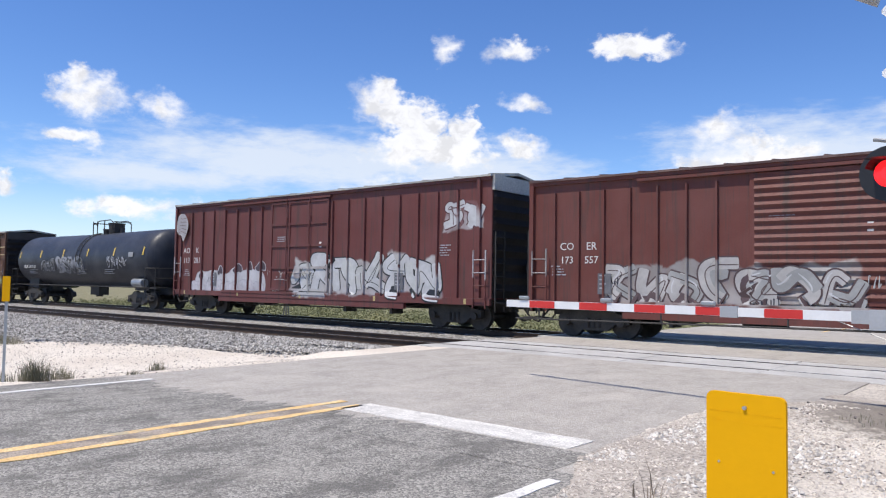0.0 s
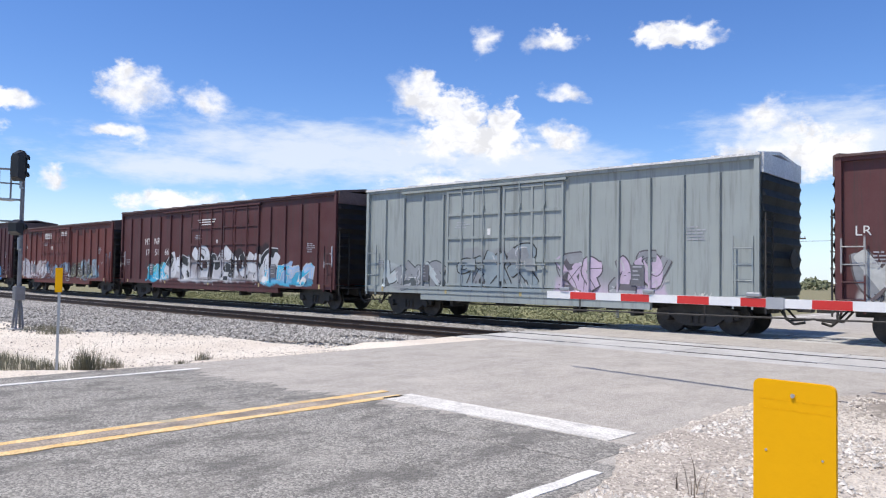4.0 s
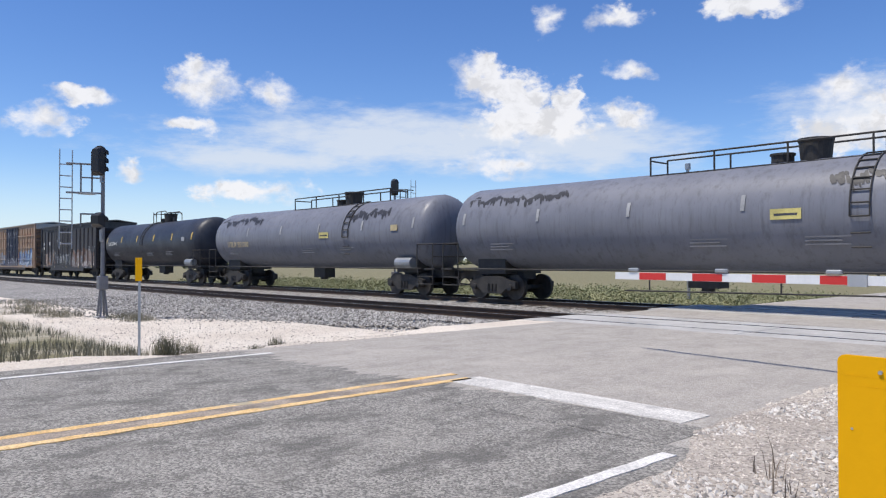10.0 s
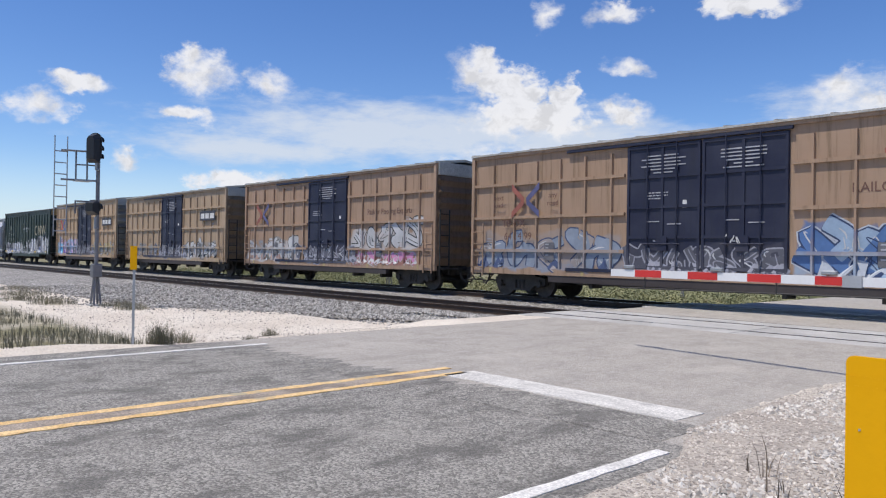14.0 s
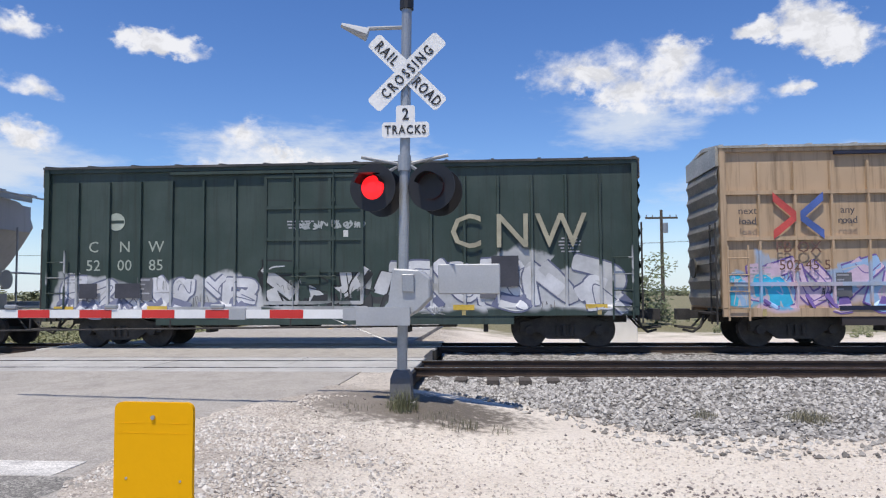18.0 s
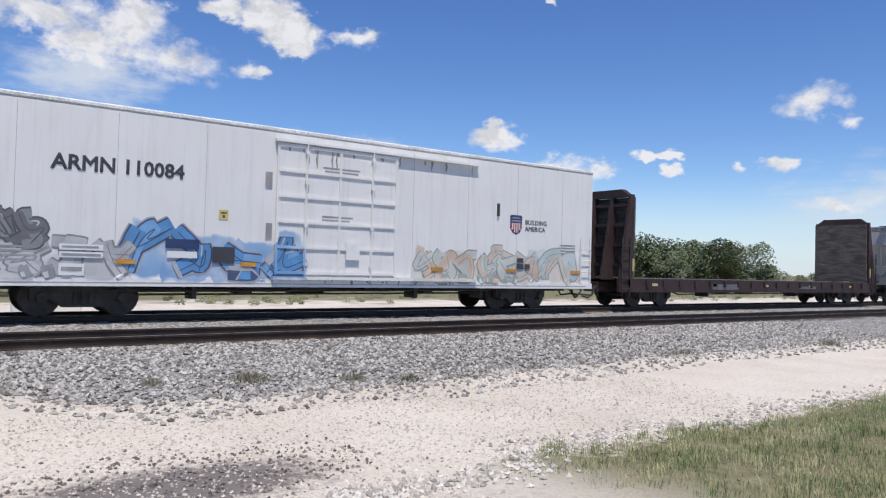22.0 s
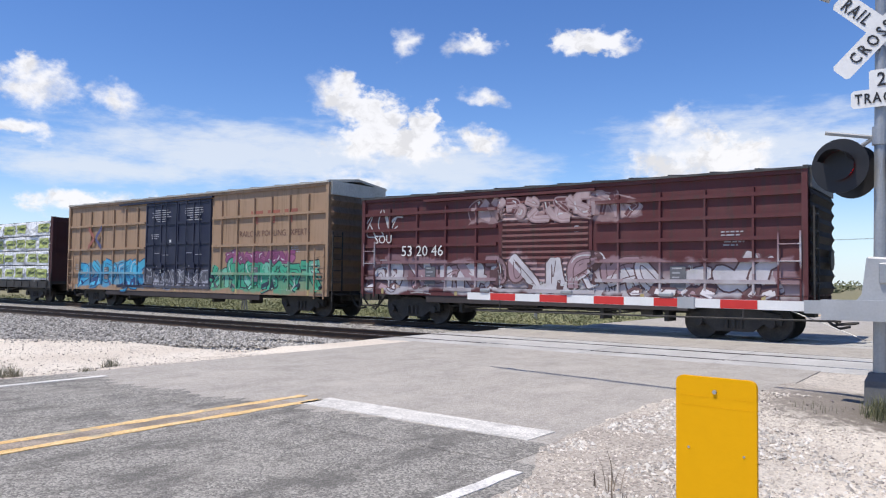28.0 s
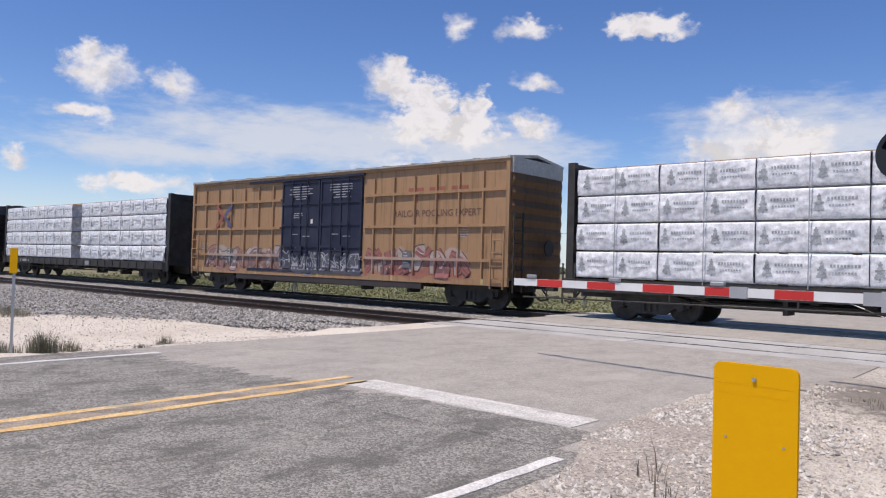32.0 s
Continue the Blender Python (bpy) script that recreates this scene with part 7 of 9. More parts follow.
def crossing_signal():
    px, py = -1.1, 9.4
    g = thing("crossing_signal", px, py, 0.14, "grey mast with white crossbuck, twin flashing lights and gate machine", "crossing signal")
    lean = lambda z: 0.016 * z
    bm = bmesh.new()
    rod(bm, (0, 0, 0.0), (lean(5.1), 0, 5.1), 0.065, 16)
    part("mast", bm, galv, g, smooth=False)
    bm = bmesh.new()
    loft(bm, [[(-0.135, -0.135, 0.0), (0.135, -0.135, 0.0), (0.135, 0.135, 0.0), (-0.135, 0.135, 0.0)], [(-0.125, -0.125, 0.27), (0.125, -0.125, 0.27), (0.125, 0.125, 0.27), (-0.125, 0.125, 0.27)], [(-0.09, -0.09, 0.36), (0.09, -0.09, 0.36), (0.09, 0.09, 0.36), (-0.09, 0.09, 0.36)]])
    part("base", bm, plain("weathered_cast_iron", (0.13, 0.13, 0.132), 0.7, 0.1, 0.12), g)
    part("foundation", boxes((-0.19, 0.19, -0.19, 0.19, -0.6, -0.02)), panel_conc, g)
    bm = bmesh.new()
    rod(bm, (lean(4.9), 0, 4.95), (lean(5.1), 0, 5.2), 0.09, 12)
    rod(bm, (lean(5.1), 0, 5.2), (lean(5.1), 0, 5.34), 0.11, 12, 0, 0.04)
    part("mast_cap", bm, hood_black, g)
    # bell bracket
    bm = rods([((lean(4.75), 0, 4.72), (-0.42, -0.05, 4.7))], 0.025)
    rod(bm, (-0.42, -0.05, 4.62), (-0.75, -0.1, 4.74), 0.09, 10, 0, 0.03)
    part("bell_arm", bm, galv, g)
    cz, cx = 4.11, 0.09
    for words, turn, halves in (("CROSSING", 45, None), ("RAIL", -45, None)):
        bm = bmesh.new()
        prof = [(-0.61, -0.08), (-0.58, -0.112), (0.58, -0.112), (0.61, -0.08), (0.61, 0.08), (0.58, 0.112), (-0.58, 0.112), (-0.61, 0.08)]
        off = -0.1 if turn > 0 else -0.085
        M = Matrix.Translation((cx, off, cz)) @ Matrix.Rotation(radians(-turn), 4, "Y")
        loft(bm, [[M @ Vector((a, 0, b)) for a, b in prof], [M @ Vector((a, 0.006, b)) for a, b in prof]])
        blade = part("crossbuck_blade", bm, sign_white, g, "white crossbuck blade with black letters")
        T = M @ pose(0, -0.004, -0.065, 90, 0, 0)
        if words == "CROSSING":
            lettering(words, 0, 0, 0.185, sign_black, blade, 0, squeeze=0.74, m=T, space=1.42, bold=0.003)
        else:
            lettering("RAIL", 0, 0, 0.19, sign_black, blade, 0, m=M @ pose(-0.36, -0.004, -0.065, 90, 0, 0), squeeze=0.74, space=1.3, bold=0.003)
            lettering("ROAD", 0, 0, 0.19, sign_black, blade, 0, m=M @ pose(0.36, -0.004, -0.065, 90, 0, 0), squeeze=0.74, space=1.2, bold=0.003)
    bm = bmesh.new()
    outline = [(-0.27, 3.27), (0.27, 3.27), (0.3, 3.3), (0.3, 3.44), (0.27, 3.47), (0.12, 3.47), (0.12, 3.66), (0.1, 3.68), (-0.1, 3.68), (-0.12, 3.66), (-0.12, 3.47), (-0.27, 3.47), (-0.3, 3.44), (-0.3, 3.3)]
    loft(bm, [[(cx - 0.02 + a, -0.1, b) for a, b in outline], [(cx - 0.02 + a, -0.094, b) for a, b in outline]])
    plate = part("track_count_plate", bm, sign_white, g, "white inverted-T plate")
    lettering("2", 0, 0, 0.21, sign_black, plate, 0, m=pose(cx - 0.02, -0.104, 3.5, 90, 0, 0), squeeze=0.85, bold=0.003)
    lettering("TRACKS", 0, 0, 0.155, sign_black, plate, 0, m=pose(cx - 0.02, -0.104, 3.32, 90, 0, 0), squeeze=0.78, space=1.25, bold=0.003)
    # lights: a pair to each side of the road
    lz = 2.64
    part("light_arm", rods([((-0.5, -0.05, lz + 0.4), (0.03, 0.0, lz + 0.3)), ((0.03, 0.0, lz + 0.3), (0.6, 0.02, lz + 0.42)), ((-0.34, 0, lz + 0.1), (0.02, 0, lz + 0.33)), ((0.4, 0, lz + 0.1), (0.06, 0, lz + 0.33))], 0.022), galv, g)
    part("arm_collar", rods([((0.04, 0, lz + 0.22), (0.045, 0, lz + 0.42))], 0.085, 14), galv, g)
    for k, x in enumerate((-0.34, 0.4)):
        for d in (-1, 1):
            ang = radians(-12 if d < 0 else -22)
            M = Matrix.Translation((x + (0.0 if d < 0 else 0.09), d * 0.13, lz - (0.0 if d < 0 else 0.04))) @ Matrix.Rotation(ang, 4, "Z") @ (Matrix.Identity(4) if d < 0 else Matrix.Rotation(math.pi, 4, "Z"))
            bm = bmesh.new()
            n = 28
            ring = lambda r, y: [M @ Vector((r * math.cos(2 * math.pi * q / n), y, r * math.sin(2 * math.pi * q / n))) for q in range(n)]
            loft(bm, [ring(0.305, 0.0), ring(0.305, -0.012)])
            loft(bm, [ring(0.13, 0.0), ring(0.11, 0.16)])
            disc = part("light_disc", bm, hood_black, g, "round black light background")
            bm = bmesh.new()
            secs = []
            for y in (-0.012, -0.22):
                secs.append([M @ Vector((0.165 * math.cos(a), y, 0.165 * math.sin(a))) for a in [radians(15 + 150 * q / 16) for q in range(17)]])
            loft(bm, secs, close=False, caps=False)
            bmesh.ops.solidify(bm, geom=bm.faces[:], thickness=0.006)
            part("hood", bm, hood_black, disc)
            bm = bmesh.new()
            loft(bm, [ring(0.15, -0.012), ring(0.14, -0.03), ring(0.07, -0.045)])
            part("lens", bm, lamp_red if d < 0 else lamp_off, disc, "lit red lens" if d < 0 else "dark unlit lens")
            if d < 0:
                # added flap, not a real lamp part: uncovers the two lit lenses by turns
                bm = bmesh.new()
                loft(bm, [[(0.162 * math.cos(2 * math.pi * q / n), y, -0.157 + 0.162 * math.sin(2 * math.pi * q / n)) for q in range(n)] for y in (0.0, -0.004)])
                flap = part("added_shutter", bm, hood_black, disc, "added dark flap that covers the lit lens to imitate flashing")
                SHUTTERS.append((flap, M @ pose(0, -0.047, 0.157), k))
    # gate machine
    bm = bmesh.new()
    prof = [(-0.13, 1.62), (0.2, 1.6), (0.33, 1.5), (0.33, 1.25), (0.18, 1.1), (-0.02, 0.98), (-0.15, 0.95), (-0.3, 1.0), (-0.3, 1.1), (-0.16, 1.2)]
    loft(bm, [[(a + 0.06, -0.32, b) for a, b in prof], [(a + 0.06, 0.1, b) for a, b in prof]])
    bevel(bm, 0.02)
    part("gate_machine", bm, alu_paint, g, "aluminium-painted gate machine housing")
    bm = bevel(boxes((0.05, 0.2, -0.36, -0.3, 1.33, 1.55)), 0.01)
    part("machine_cover", bm, galv, g)
    part("crank_arm", boxes((-0.5, 0.15, -0.4, -0.32, 0.93, 1.15)), alu_paint, g)
    part("weight_arm", boxes((0.1, 0.9, 0.14, 0.2, 1.35, 1.44)), alu_paint, g)
    bm = bevel(boxes((0.46, 1.24, 0.05, 0.3, 1.3, 1.68)), 0.012)
    part("counterweight", bm, alu_paint, g, "grey steel counterweight plates")
    # gate arm: thing of its own part of the machine, lowered across the lane
    # it crosses the lane at a slight angle, pivoting beside the mast
    def along(x):
        px = x - 1.1
        k = 9.096 / (9.0 + 0.14 * px)
        return -0.16 - (-1.57 - k * px) * 1.024

    arm = part("gate_arm", boxes((along(-5.45), -0.3, -0.0125, 0.0125, 1.0, 1.115)), sign_white, g, "lowered white gate arm")
    arm.matrix_basis = pose(-0.49, 0.0, 0, 0, 0, -8.6) @ pose(0.49, 0, 0)
    for k in range(5):
        x = -5.05 + k * 0.8
        part("red_stripe", boxes((along(x), along(x + 0.41), -0.018, -0.0125, 1.003, 1.112)), gate_red, arm, "red reflective stripe")
    part("arm_clamp", boxes((along(-0.95), along(-0.4), -0.04, 0.03, 0.98, 1.13)), alu_paint, arm)
    part("arm_splice", boxes((along(-2.35), along(-2.15), -0.03, 0.025, 0.985, 1.13)), alu_paint, arm)
    for x in (-5.15, -3.85, -2.5):
        part("arm_lamp", bevel(boxes((along(x) - 0.1, along(x) + 0.1, -0.035, 0.025, 1.125, 1.185)), 0.015), galv, arm, "small gate arm lamp")
    part("truss_rod", rods([((along(-5.3), 0, 0.82), (along(-0.6), 0, 0.9))], 0.012), steel_dark, arm)
    for x, z in ((-4.9, 0.84), (-3.1, 0.86), (-1.6, 0.88)):
        part("truss_post", rods([((along(x), 0, z), (along(x), 0, 1.0))], 0.012), steel_dark, arm)
    part("support_wire", rods([((-0.1, 0, 0.7), (-0.9, 0, 1.0))], 0.006), galv, arm)
    return g


crossing_signal()


def marker_post(x, y, z, top, w, h, turn, label):
    g = thing("marker_post", x, y, z, label, "marker post", "yellow marker posts")
    bm = bmesh.new()
    loft(bm, [[(-0.022, 0.0, -0.3), (0.0, 0.022, -0.3), (0.022, 0.0, -0.3)], [(-0.022, 0.0, top - 0.05), (0.0, 0.022, top - 0.05), (0.022, 0.0, top - 0.05)]])
    part("post", bm, galv, g).matrix_basis = pose(0, 0.012, 0, 0, 0, turn)
    bm = bmesh.new()
    r = w * 0.09
    prof = []
    for cx, cz, a0 in ((w / 2 - r, top - r, 0), (-w / 2 + r, top - r, 90), (-w / 2 + r, top - h + r, 180), (w / 2 - r, top - h + r, 270)):
        for q in range(5):
            a = radians(a0 + 22.5 * q)
            prof.append((cx + r * math.cos(a), cz + r * math.sin(a)))
    loft(bm, [[(a, -0.004, b) for a, b in prof], [(a, 0.004, b) for a, b in prof]])
    p = part("panel", bm, sign_yellow, g, "yellow reflective panel")
    p.matrix_basis = pose(0, 0, 0, 0, 0, turn)
    for q in (0.034, 0.05):
        part("crease", boxes((-w / 2 + 0.006, w / 2 - 0.006, -0.0043, -0.0038, top - q * w / 0.136, top - (q - 0.0009) * w / 0.136)), sign_yellow, p)
    for bx, bz in ((0.0, top - 0.024), (0.042 * w / 0.12, top - h * 0.3 - 0.017), (-0.04 * w / 0.12, top - h * 0.3 - 0.014)):
        bm = bmesh.new()
        rod(bm, (bx, -0.004, bz), (bx, -0.0075 if bz > top - 0.05 else -0.0052, bz), 0.0035 if bz > top - 0.05 else 0.002, 10)
        part("bolt", bm, galv, p)
    return g


marker_post(-0.450, 1.26, -0.12, 1.411, 0.136, 0.36, -4, "yellow marker panel on a steel post close beside the road")
marker_post(-11.62, 4.19, -0.1, 1.6, 0.11, 0.36, 40, "yellow marker panel on a steel post beside the far road edge")


# ---- railway signals ----
signal_grey = plain("weathered_signal_steel", (0.2, 0.2, 0.21), 0.55, 0.4)
def signal_head(parent, x, y, z, n=3, turn=0):
    """An oval backing plate with a tapered housing; its hooded lamps look the other way."""
    bm = bmesh.new()
    h, r = 0.245 * n, 0.22 if n > 1 else 0.235
    prof = []
    for q in range(24):
        a = 2 * math.pi * q / 24
        prof.append((r * math.cos(a), r * math.sin(a) + (h / 2 - 0.15 if math.sin(a) >= 0 else -h / 2 + 0.15)))
    loft(bm, [[(a, 0, b) for a, b in prof], [(a, 0.03, b) for a, b in prof]])
    head = part("signal_head", bm, hood_black, parent, "black signal head seen from behind")
    head.matrix_basis = pose(x, y, z, 0, 0, turn)
    top = h / 2 - 0.02 if n > 1 else 0.14
    bm = bmesh.new()
    loft(bm, [[(a * 0.19, 0.03, b) for a, b in ((-1, -top - 0.1), (1, -top - 0.1), (1, top * 0.8), (0.6, top + 0.06), (-0.6, top + 0.06), (-1, top * 0.8))],
              [(a * 0.12, 0.24, b) for a, b in ((-1, -top), (1, -top), (1, top * 0.6), (0.6, top - 0.04), (-0.6, top - 0.04), (-1, top * 0.6))]])
    part("housing", bm, hood_black, head)
    for k in range(n):
        bm = bmesh.new()
        zz = (k - (n - 1) / 2) * 0.245
        secs = [[(0.11 * math.cos(a), yy, zz + 0.11 * math.sin(a)) for a in [radians(-30 + 240 * q / 12) for q in range(13)]] for yy in (0.0, -0.25)]
        loft(bm, secs, close=False, caps=False)
        bmesh.ops.solidify(bm, geom=bm.faces[:], thickness=0.008)
        part("hood", bm, hood_black, head)
    return head


def railway_signal(x, y, z, H, heads, turn, lad, label):
    g = thing("railway_signal", x, y, z, label, "railway signal", "railway signals")
    bm = bmesh.new()
    rod(bm, (0, 0, 1.1), (0, 0, H), 0.055, 14)
    part("mast", bm, signal_grey, g)
    part("base", boxes((-0.2, 0.2, -0.2, 0.2, -0.5, 0.06)), panel_conc, g)
    part("junction_box", bevel(boxes((-0.14, 0.14, -0.13, 0.13, 0.85, 1.25)), 0.02), signal_grey, g)
    for sx, sy in ((-1, -1), (1, -1), (1, 1), (-1, 1)):
        part("base_leg", rods([((sx * 0.14, sy * 0.1, 0.0), (sx * 0.05, sy * 0.04, 0.9))], 0.034), signal_grey, g)
    d = Vector((lad[0], lad[1], 0))
    hx = 0.25 * math.cos(radians(turn))
    for zz, n in heads:
        signal_head(g, hx, -0.15, zz, n, turn + 180)
        part("head_bracket", rods([((0, 0, zz - 0.62), (hx, -0.12, zz - 0.62)), ((hx, -0.12, zz - 0.62), (hx, -0.12, zz - 0.3))], 0.04), galv, g)
        if n > 1:
            for pf in (zz - 0.95, zz - 0.1):
                part("platform_rail", rods([((0, 0, pf), (d.x, d.y, pf))], 0.03), signal_grey, g)
            part("platform_rail", rods([((0, 0, zz - 0.5), (d.x * 0.6, d.y * 0.6, zz - 0.5))], 0.022), signal_grey, g)
            for q in (0.3, 0.6):
                part("platform_post", rods([((d.x * q, d.y * q, zz - 0.95), (d.x * q, d.y * q, zz - 0.08))], 0.028), signal_grey, g)
            part("platform", boxes((d.x * 0.3 - 0.2, d.x * 0.3 + 0.2, d.y * 0.65, d.y * 0.2, zz - 0.99, zz - 0.94) if d.y < 0 else (d.x * 0.3 - 0.2, d.x * 0.3 + 0.2, d.y * 0.2, d.y * 0.65, zz - 0.99, zz - 0.94)), galv, g)
        else:
            part("platform_rail", rods([((0, 0, zz + 0.16), (d.x * 0.6, d.y * 0.6, zz + 0.16))], 0.026), signal_grey, g)
            for q in (0.3, 0.6):
                part("platform_post", rods([((d.x * q, d.y * q, zz - 0.2), (d.x * q, d.y * q, zz + 0.18))], 0.024), signal_grey, g)
    lx, ly = lad[0], lad[1]
    pairs = [((lx, ly + s, 2.05), (lx, ly + s, H + 0.1)) for s in (-0.17, 0.17)]
    for k in range(int((H - 2.05) / 0.33)):
        pairs.append(((lx, ly - 0.17, 2.2 + k * 0.33), (lx, ly + 0.17, 2.2 + k * 0.33)))
    part("ladder", rods(pairs, 0.018), galv, g)
    return g


railway_signal(-23.2, 7.4, -0.25, 4.85, ((4.65, 3), (2.92, 1)), 35, (-0.25, -0.95), "steel railway signal mast with black heads, ladder and platforms")
railway_signal(-31.2, 24.9, -0.4, 6.1, ((5.75, 3),), 35, (0.25, 1.1), "railway signal mast with black head behind the far track")


def far_crossing_mast():
    g = thing("far_crossing_mast", -16.4, 29.0, -0.2, "slim grey crossing mast with a bell beyond the tracks", "crossing signal")
    bm = bmesh.new()
    rod(bm, (0, 0, 0), (0, 0, 5.5), 0.07, 12)
    part("mast", bm, galv, g)
    bm = bmesh.new()
    rod(bm, (0, 0, 5.5), (0, 0, 5.75), 0.12, 10)
    part("bell", bm, galv, g)
    bm = bmesh.new()
    rod(bm, (0, 0, 5.0), (0.6, 0, 5.05), 0.03, 8)
    part("bracket", bm, galv, g)
    for s in (-1, 1):
        bm = bmesh.new()
        rod(bm, (s * 0.4, 0.0, 2.6), (s * 0.4, 0.03, 2.6), 0.3, 20)
        part("light_disc", bm, hood_black, g)
    for t in (45, -45):
        bm = bmesh.new()
        M = Matrix.Translation((0, 0.1, 4.2)) @ Matrix.Rotation(radians(t), 4, "Y")
        loft(bm, [[M @ Vector((a, 0, b)) for a, b in ((-0.6, -0.11), (0.6, -0.11), (0.6, 0.11), (-0.6, 0.11))], [M @ Vector((a, 0.01, b)) for a, b in ((-0.6, -0.11), (0.6, -0.11), (0.6, 0.11), (-0.6, 0.11))]])
        part("crossbuck_blade", bm, galv, g)


far_crossing_mast()


def utility_box():
    g = thing("signal_case", 3.9, 26.4, -0.45, "low white metal signal case beyond the tracks", "signal case")
    part("case", bevel(boxes((-0.95, 0.95, -0.35, 0.35, 0.0, 1.05)), 0.03), sign_white, g)
    part("lid", bevel(boxes((-1.0, 1.0, -0.4, 0.4, 1.05, 1.13)), 0.02), sign_white, g)


utility_box()


def utility_pole(x, y, H, label):
    g = thing("utility_pole", x, y, -0.5, label, "utility pole", "utility poles")
    bm = bmesh.new()
    rod(bm, (0, 0, 0), (0, 0, H), 0.17, 12, 0, 0.11)
    part("pole", bm, bark, g)
    part("crossarm", boxes((-1.3, 1.3, -0.07, 0.07, H - 0.75, H - 0.6)), bark, g)
    for q in (-1.2, -0.7, 0.7, 1.2):
        part("insulator", rods([((q, 0, H - 0.6), (q, 0, H - 0.42))], 0.05, 8), galv, g)
    bm = bmesh.new()
    rod(bm, (0.28, -0.1, H - 1.9), (0.28, -0.1, H - 1.1), 0.22, 12)
    part("transformer", bm, galv, g)
    return g


utility_pole(32.3, 80, 8.0, "wooden utility pole with a crossarm")
utility_pole(13.5, 62, 8.6, "wooden utility pole with a crossarm")
utility_pole(-30, 96, 8.0, "wooden utility pole with a crossarm")
bm = bmesh.new()
for q in (-1.2, 0.7, 1.2):
    pts = [(32.3 + q + (-120) * k / 24, 80 + 10 * k / 24, 7.1 - 1.2 * math.sin(math.pi * k / 24)) for k in range(25)]
    for a, b in zip(pts, pts[1:]):
        rod(bm, a, b, 0.012, 4)
tagged(part("overhead_wire", bm, hood_black, None), "thin sagging overhead wires", "wire", kind="structure")


# ---- plants ----
def leaf_cloud(centres, count, size, seed, squash=0.8):
    rng = random.Random(seed)
    vs, fs = [], []
    for k in range(count):
        c, r = rng.choice(centres)
        while True:
            p = Vector((rng.uniform(-1, 1), rng.uniform(-1, 1), rng.uniform(-1, 1)))
            if 0.25 < p.length < 1:
                break
        p = Vector(c) + Vector((p.x * r, p.y * r, p.z * r * squash))
        u = Vector((rng.gauss(0, 1), rng.gauss(0, 1), rng.gauss(0, 0.6))).normalized()
        w = u.orthogonal().normalized()
        s = size * rng.uniform(0.6, 1.4)
        i = len(vs)
        vs += [p - u * s, p + w * s * 0.5, p + u * s, p - w * s * 0.5]
        fs.append((i, i + 1, i + 2, i + 3))
    me = bpy.data.meshes.new("crown")
    me.from_pydata([tuple(v) for v in vs], [], fs)
    return me


def tree_meshes(seed, H, W):
    rng = random.Random(seed)
    bm = bmesh.new()
    centres = []
    top = Vector((rng.uniform(-0.2, 0.2), 0, H * 0.4))
    rod(bm, (0, 0, -0.3), top, 0.16, 8, 0, 0.1)
    for k in range(7):
        a = k * 0.9 + rng.uniform(-0.3, 0.3)
        q = Vector((math.cos(a) * W * rng.uniform(0.2, 0.42), math.sin(a) * W * rng.uniform(0.2, 0.42), H * rng.uniform(0.5, 0.85)))
        rod(bm, top * rng.uniform(0.6, 1.0), q, 0.07, 6, 0, 0.02)
        centres.append((q, W * rng.uniform(0.14, 0.26)))
    for k in range(16):
        a = rng.uniform(0, 6.28)
        centres.append((Vector((math.cos(a) * W * 0.4, math.sin(a) * W * 0.4, H * rng.uniform(0.1, 0.5))), W * rng.uniform(0.14, 0.24)))
    trunk = bpy.data.meshes.new("trunk")
    bm.to_mesh(trunk)
    bm.free()
    return trunk, leaf_cloud(centres, 5200, 0.15, seed)


TREES = [tree_meshes(21 + k, 5.0 + 0.5 * k, 5.5 + 0.4 * k) for k in range(4)]


def tree(x, y, scale, k, leaves, turn, label):
    g = thing("tree", x, y, -0.5, label, "tree", "trees beyond the tracks")
    trunk, crown = TREES[k % 4]
    part_mesh("trunk", trunk, bark, g)
    part_mesh("crown", crown, leaves, g)
    g.matrix_basis = pose(x, y, -0.5, 0, 0, turn) @ Matrix.Diagonal((scale, scale, scale * 0.95, 1))
    return g


rng = random.Random(4)
for x, y, s in ((4.5, 41, 0.85), (7.5, 44, 0.7), (22, 66, 1.1), (27, 70, 1.25), (33, 78, 1.0), (38.5, 80, 0.95), (43.5, 78, 1.0), (55, 82, 0.95), (59, 84, 0.8), (74, 82, 0.75), (79, 88, 0.8),
                (90, 86, 1.0), (97, 84, 1.15), (104, 88, 1.2), (112, 86, 1.1), (-1.5, 60, 0.7), (12, 80, 0.8), (-26, 120, 0.9), (-48, 130, 1.0), (125, 100, 1.1), (140, 96, 1.2), (117, 86, 1.15), (123, 83, 1.2), (130, 86, 1.15), (136, 84, 1.2), (108, 82, 1.0)):
    tree(x, y, s * (1.35 if x > 100 else 1.0), rng.randrange(4), foliage if rng.random() < 0.8 else foliage_dry, rng.uniform(0, 360), "round green scrub tree beyond the tracks")


def far_scrub():
    rng = random.Random(8)
    cs = []
    for k in range(260):
        a = radians(-88 + 176 * k / 260 + rng.uniform(-0.6, 0.6))
        d = rng.uniform(190, 420)
        r = rng.uniform(2.0, 4.6)
        cs.append(((math.sin(a) * d, math.cos(a) * d, r * 0.35 - 0.5), r))
    me = leaf_cloud(cs, 26000, 0.7, 3, 0.6)
    tagged(part_mesh("far_scrub", me, foliage_dry, None), "low green scrub along the horizon", "scrub", kind="stuff")


far_scrub()


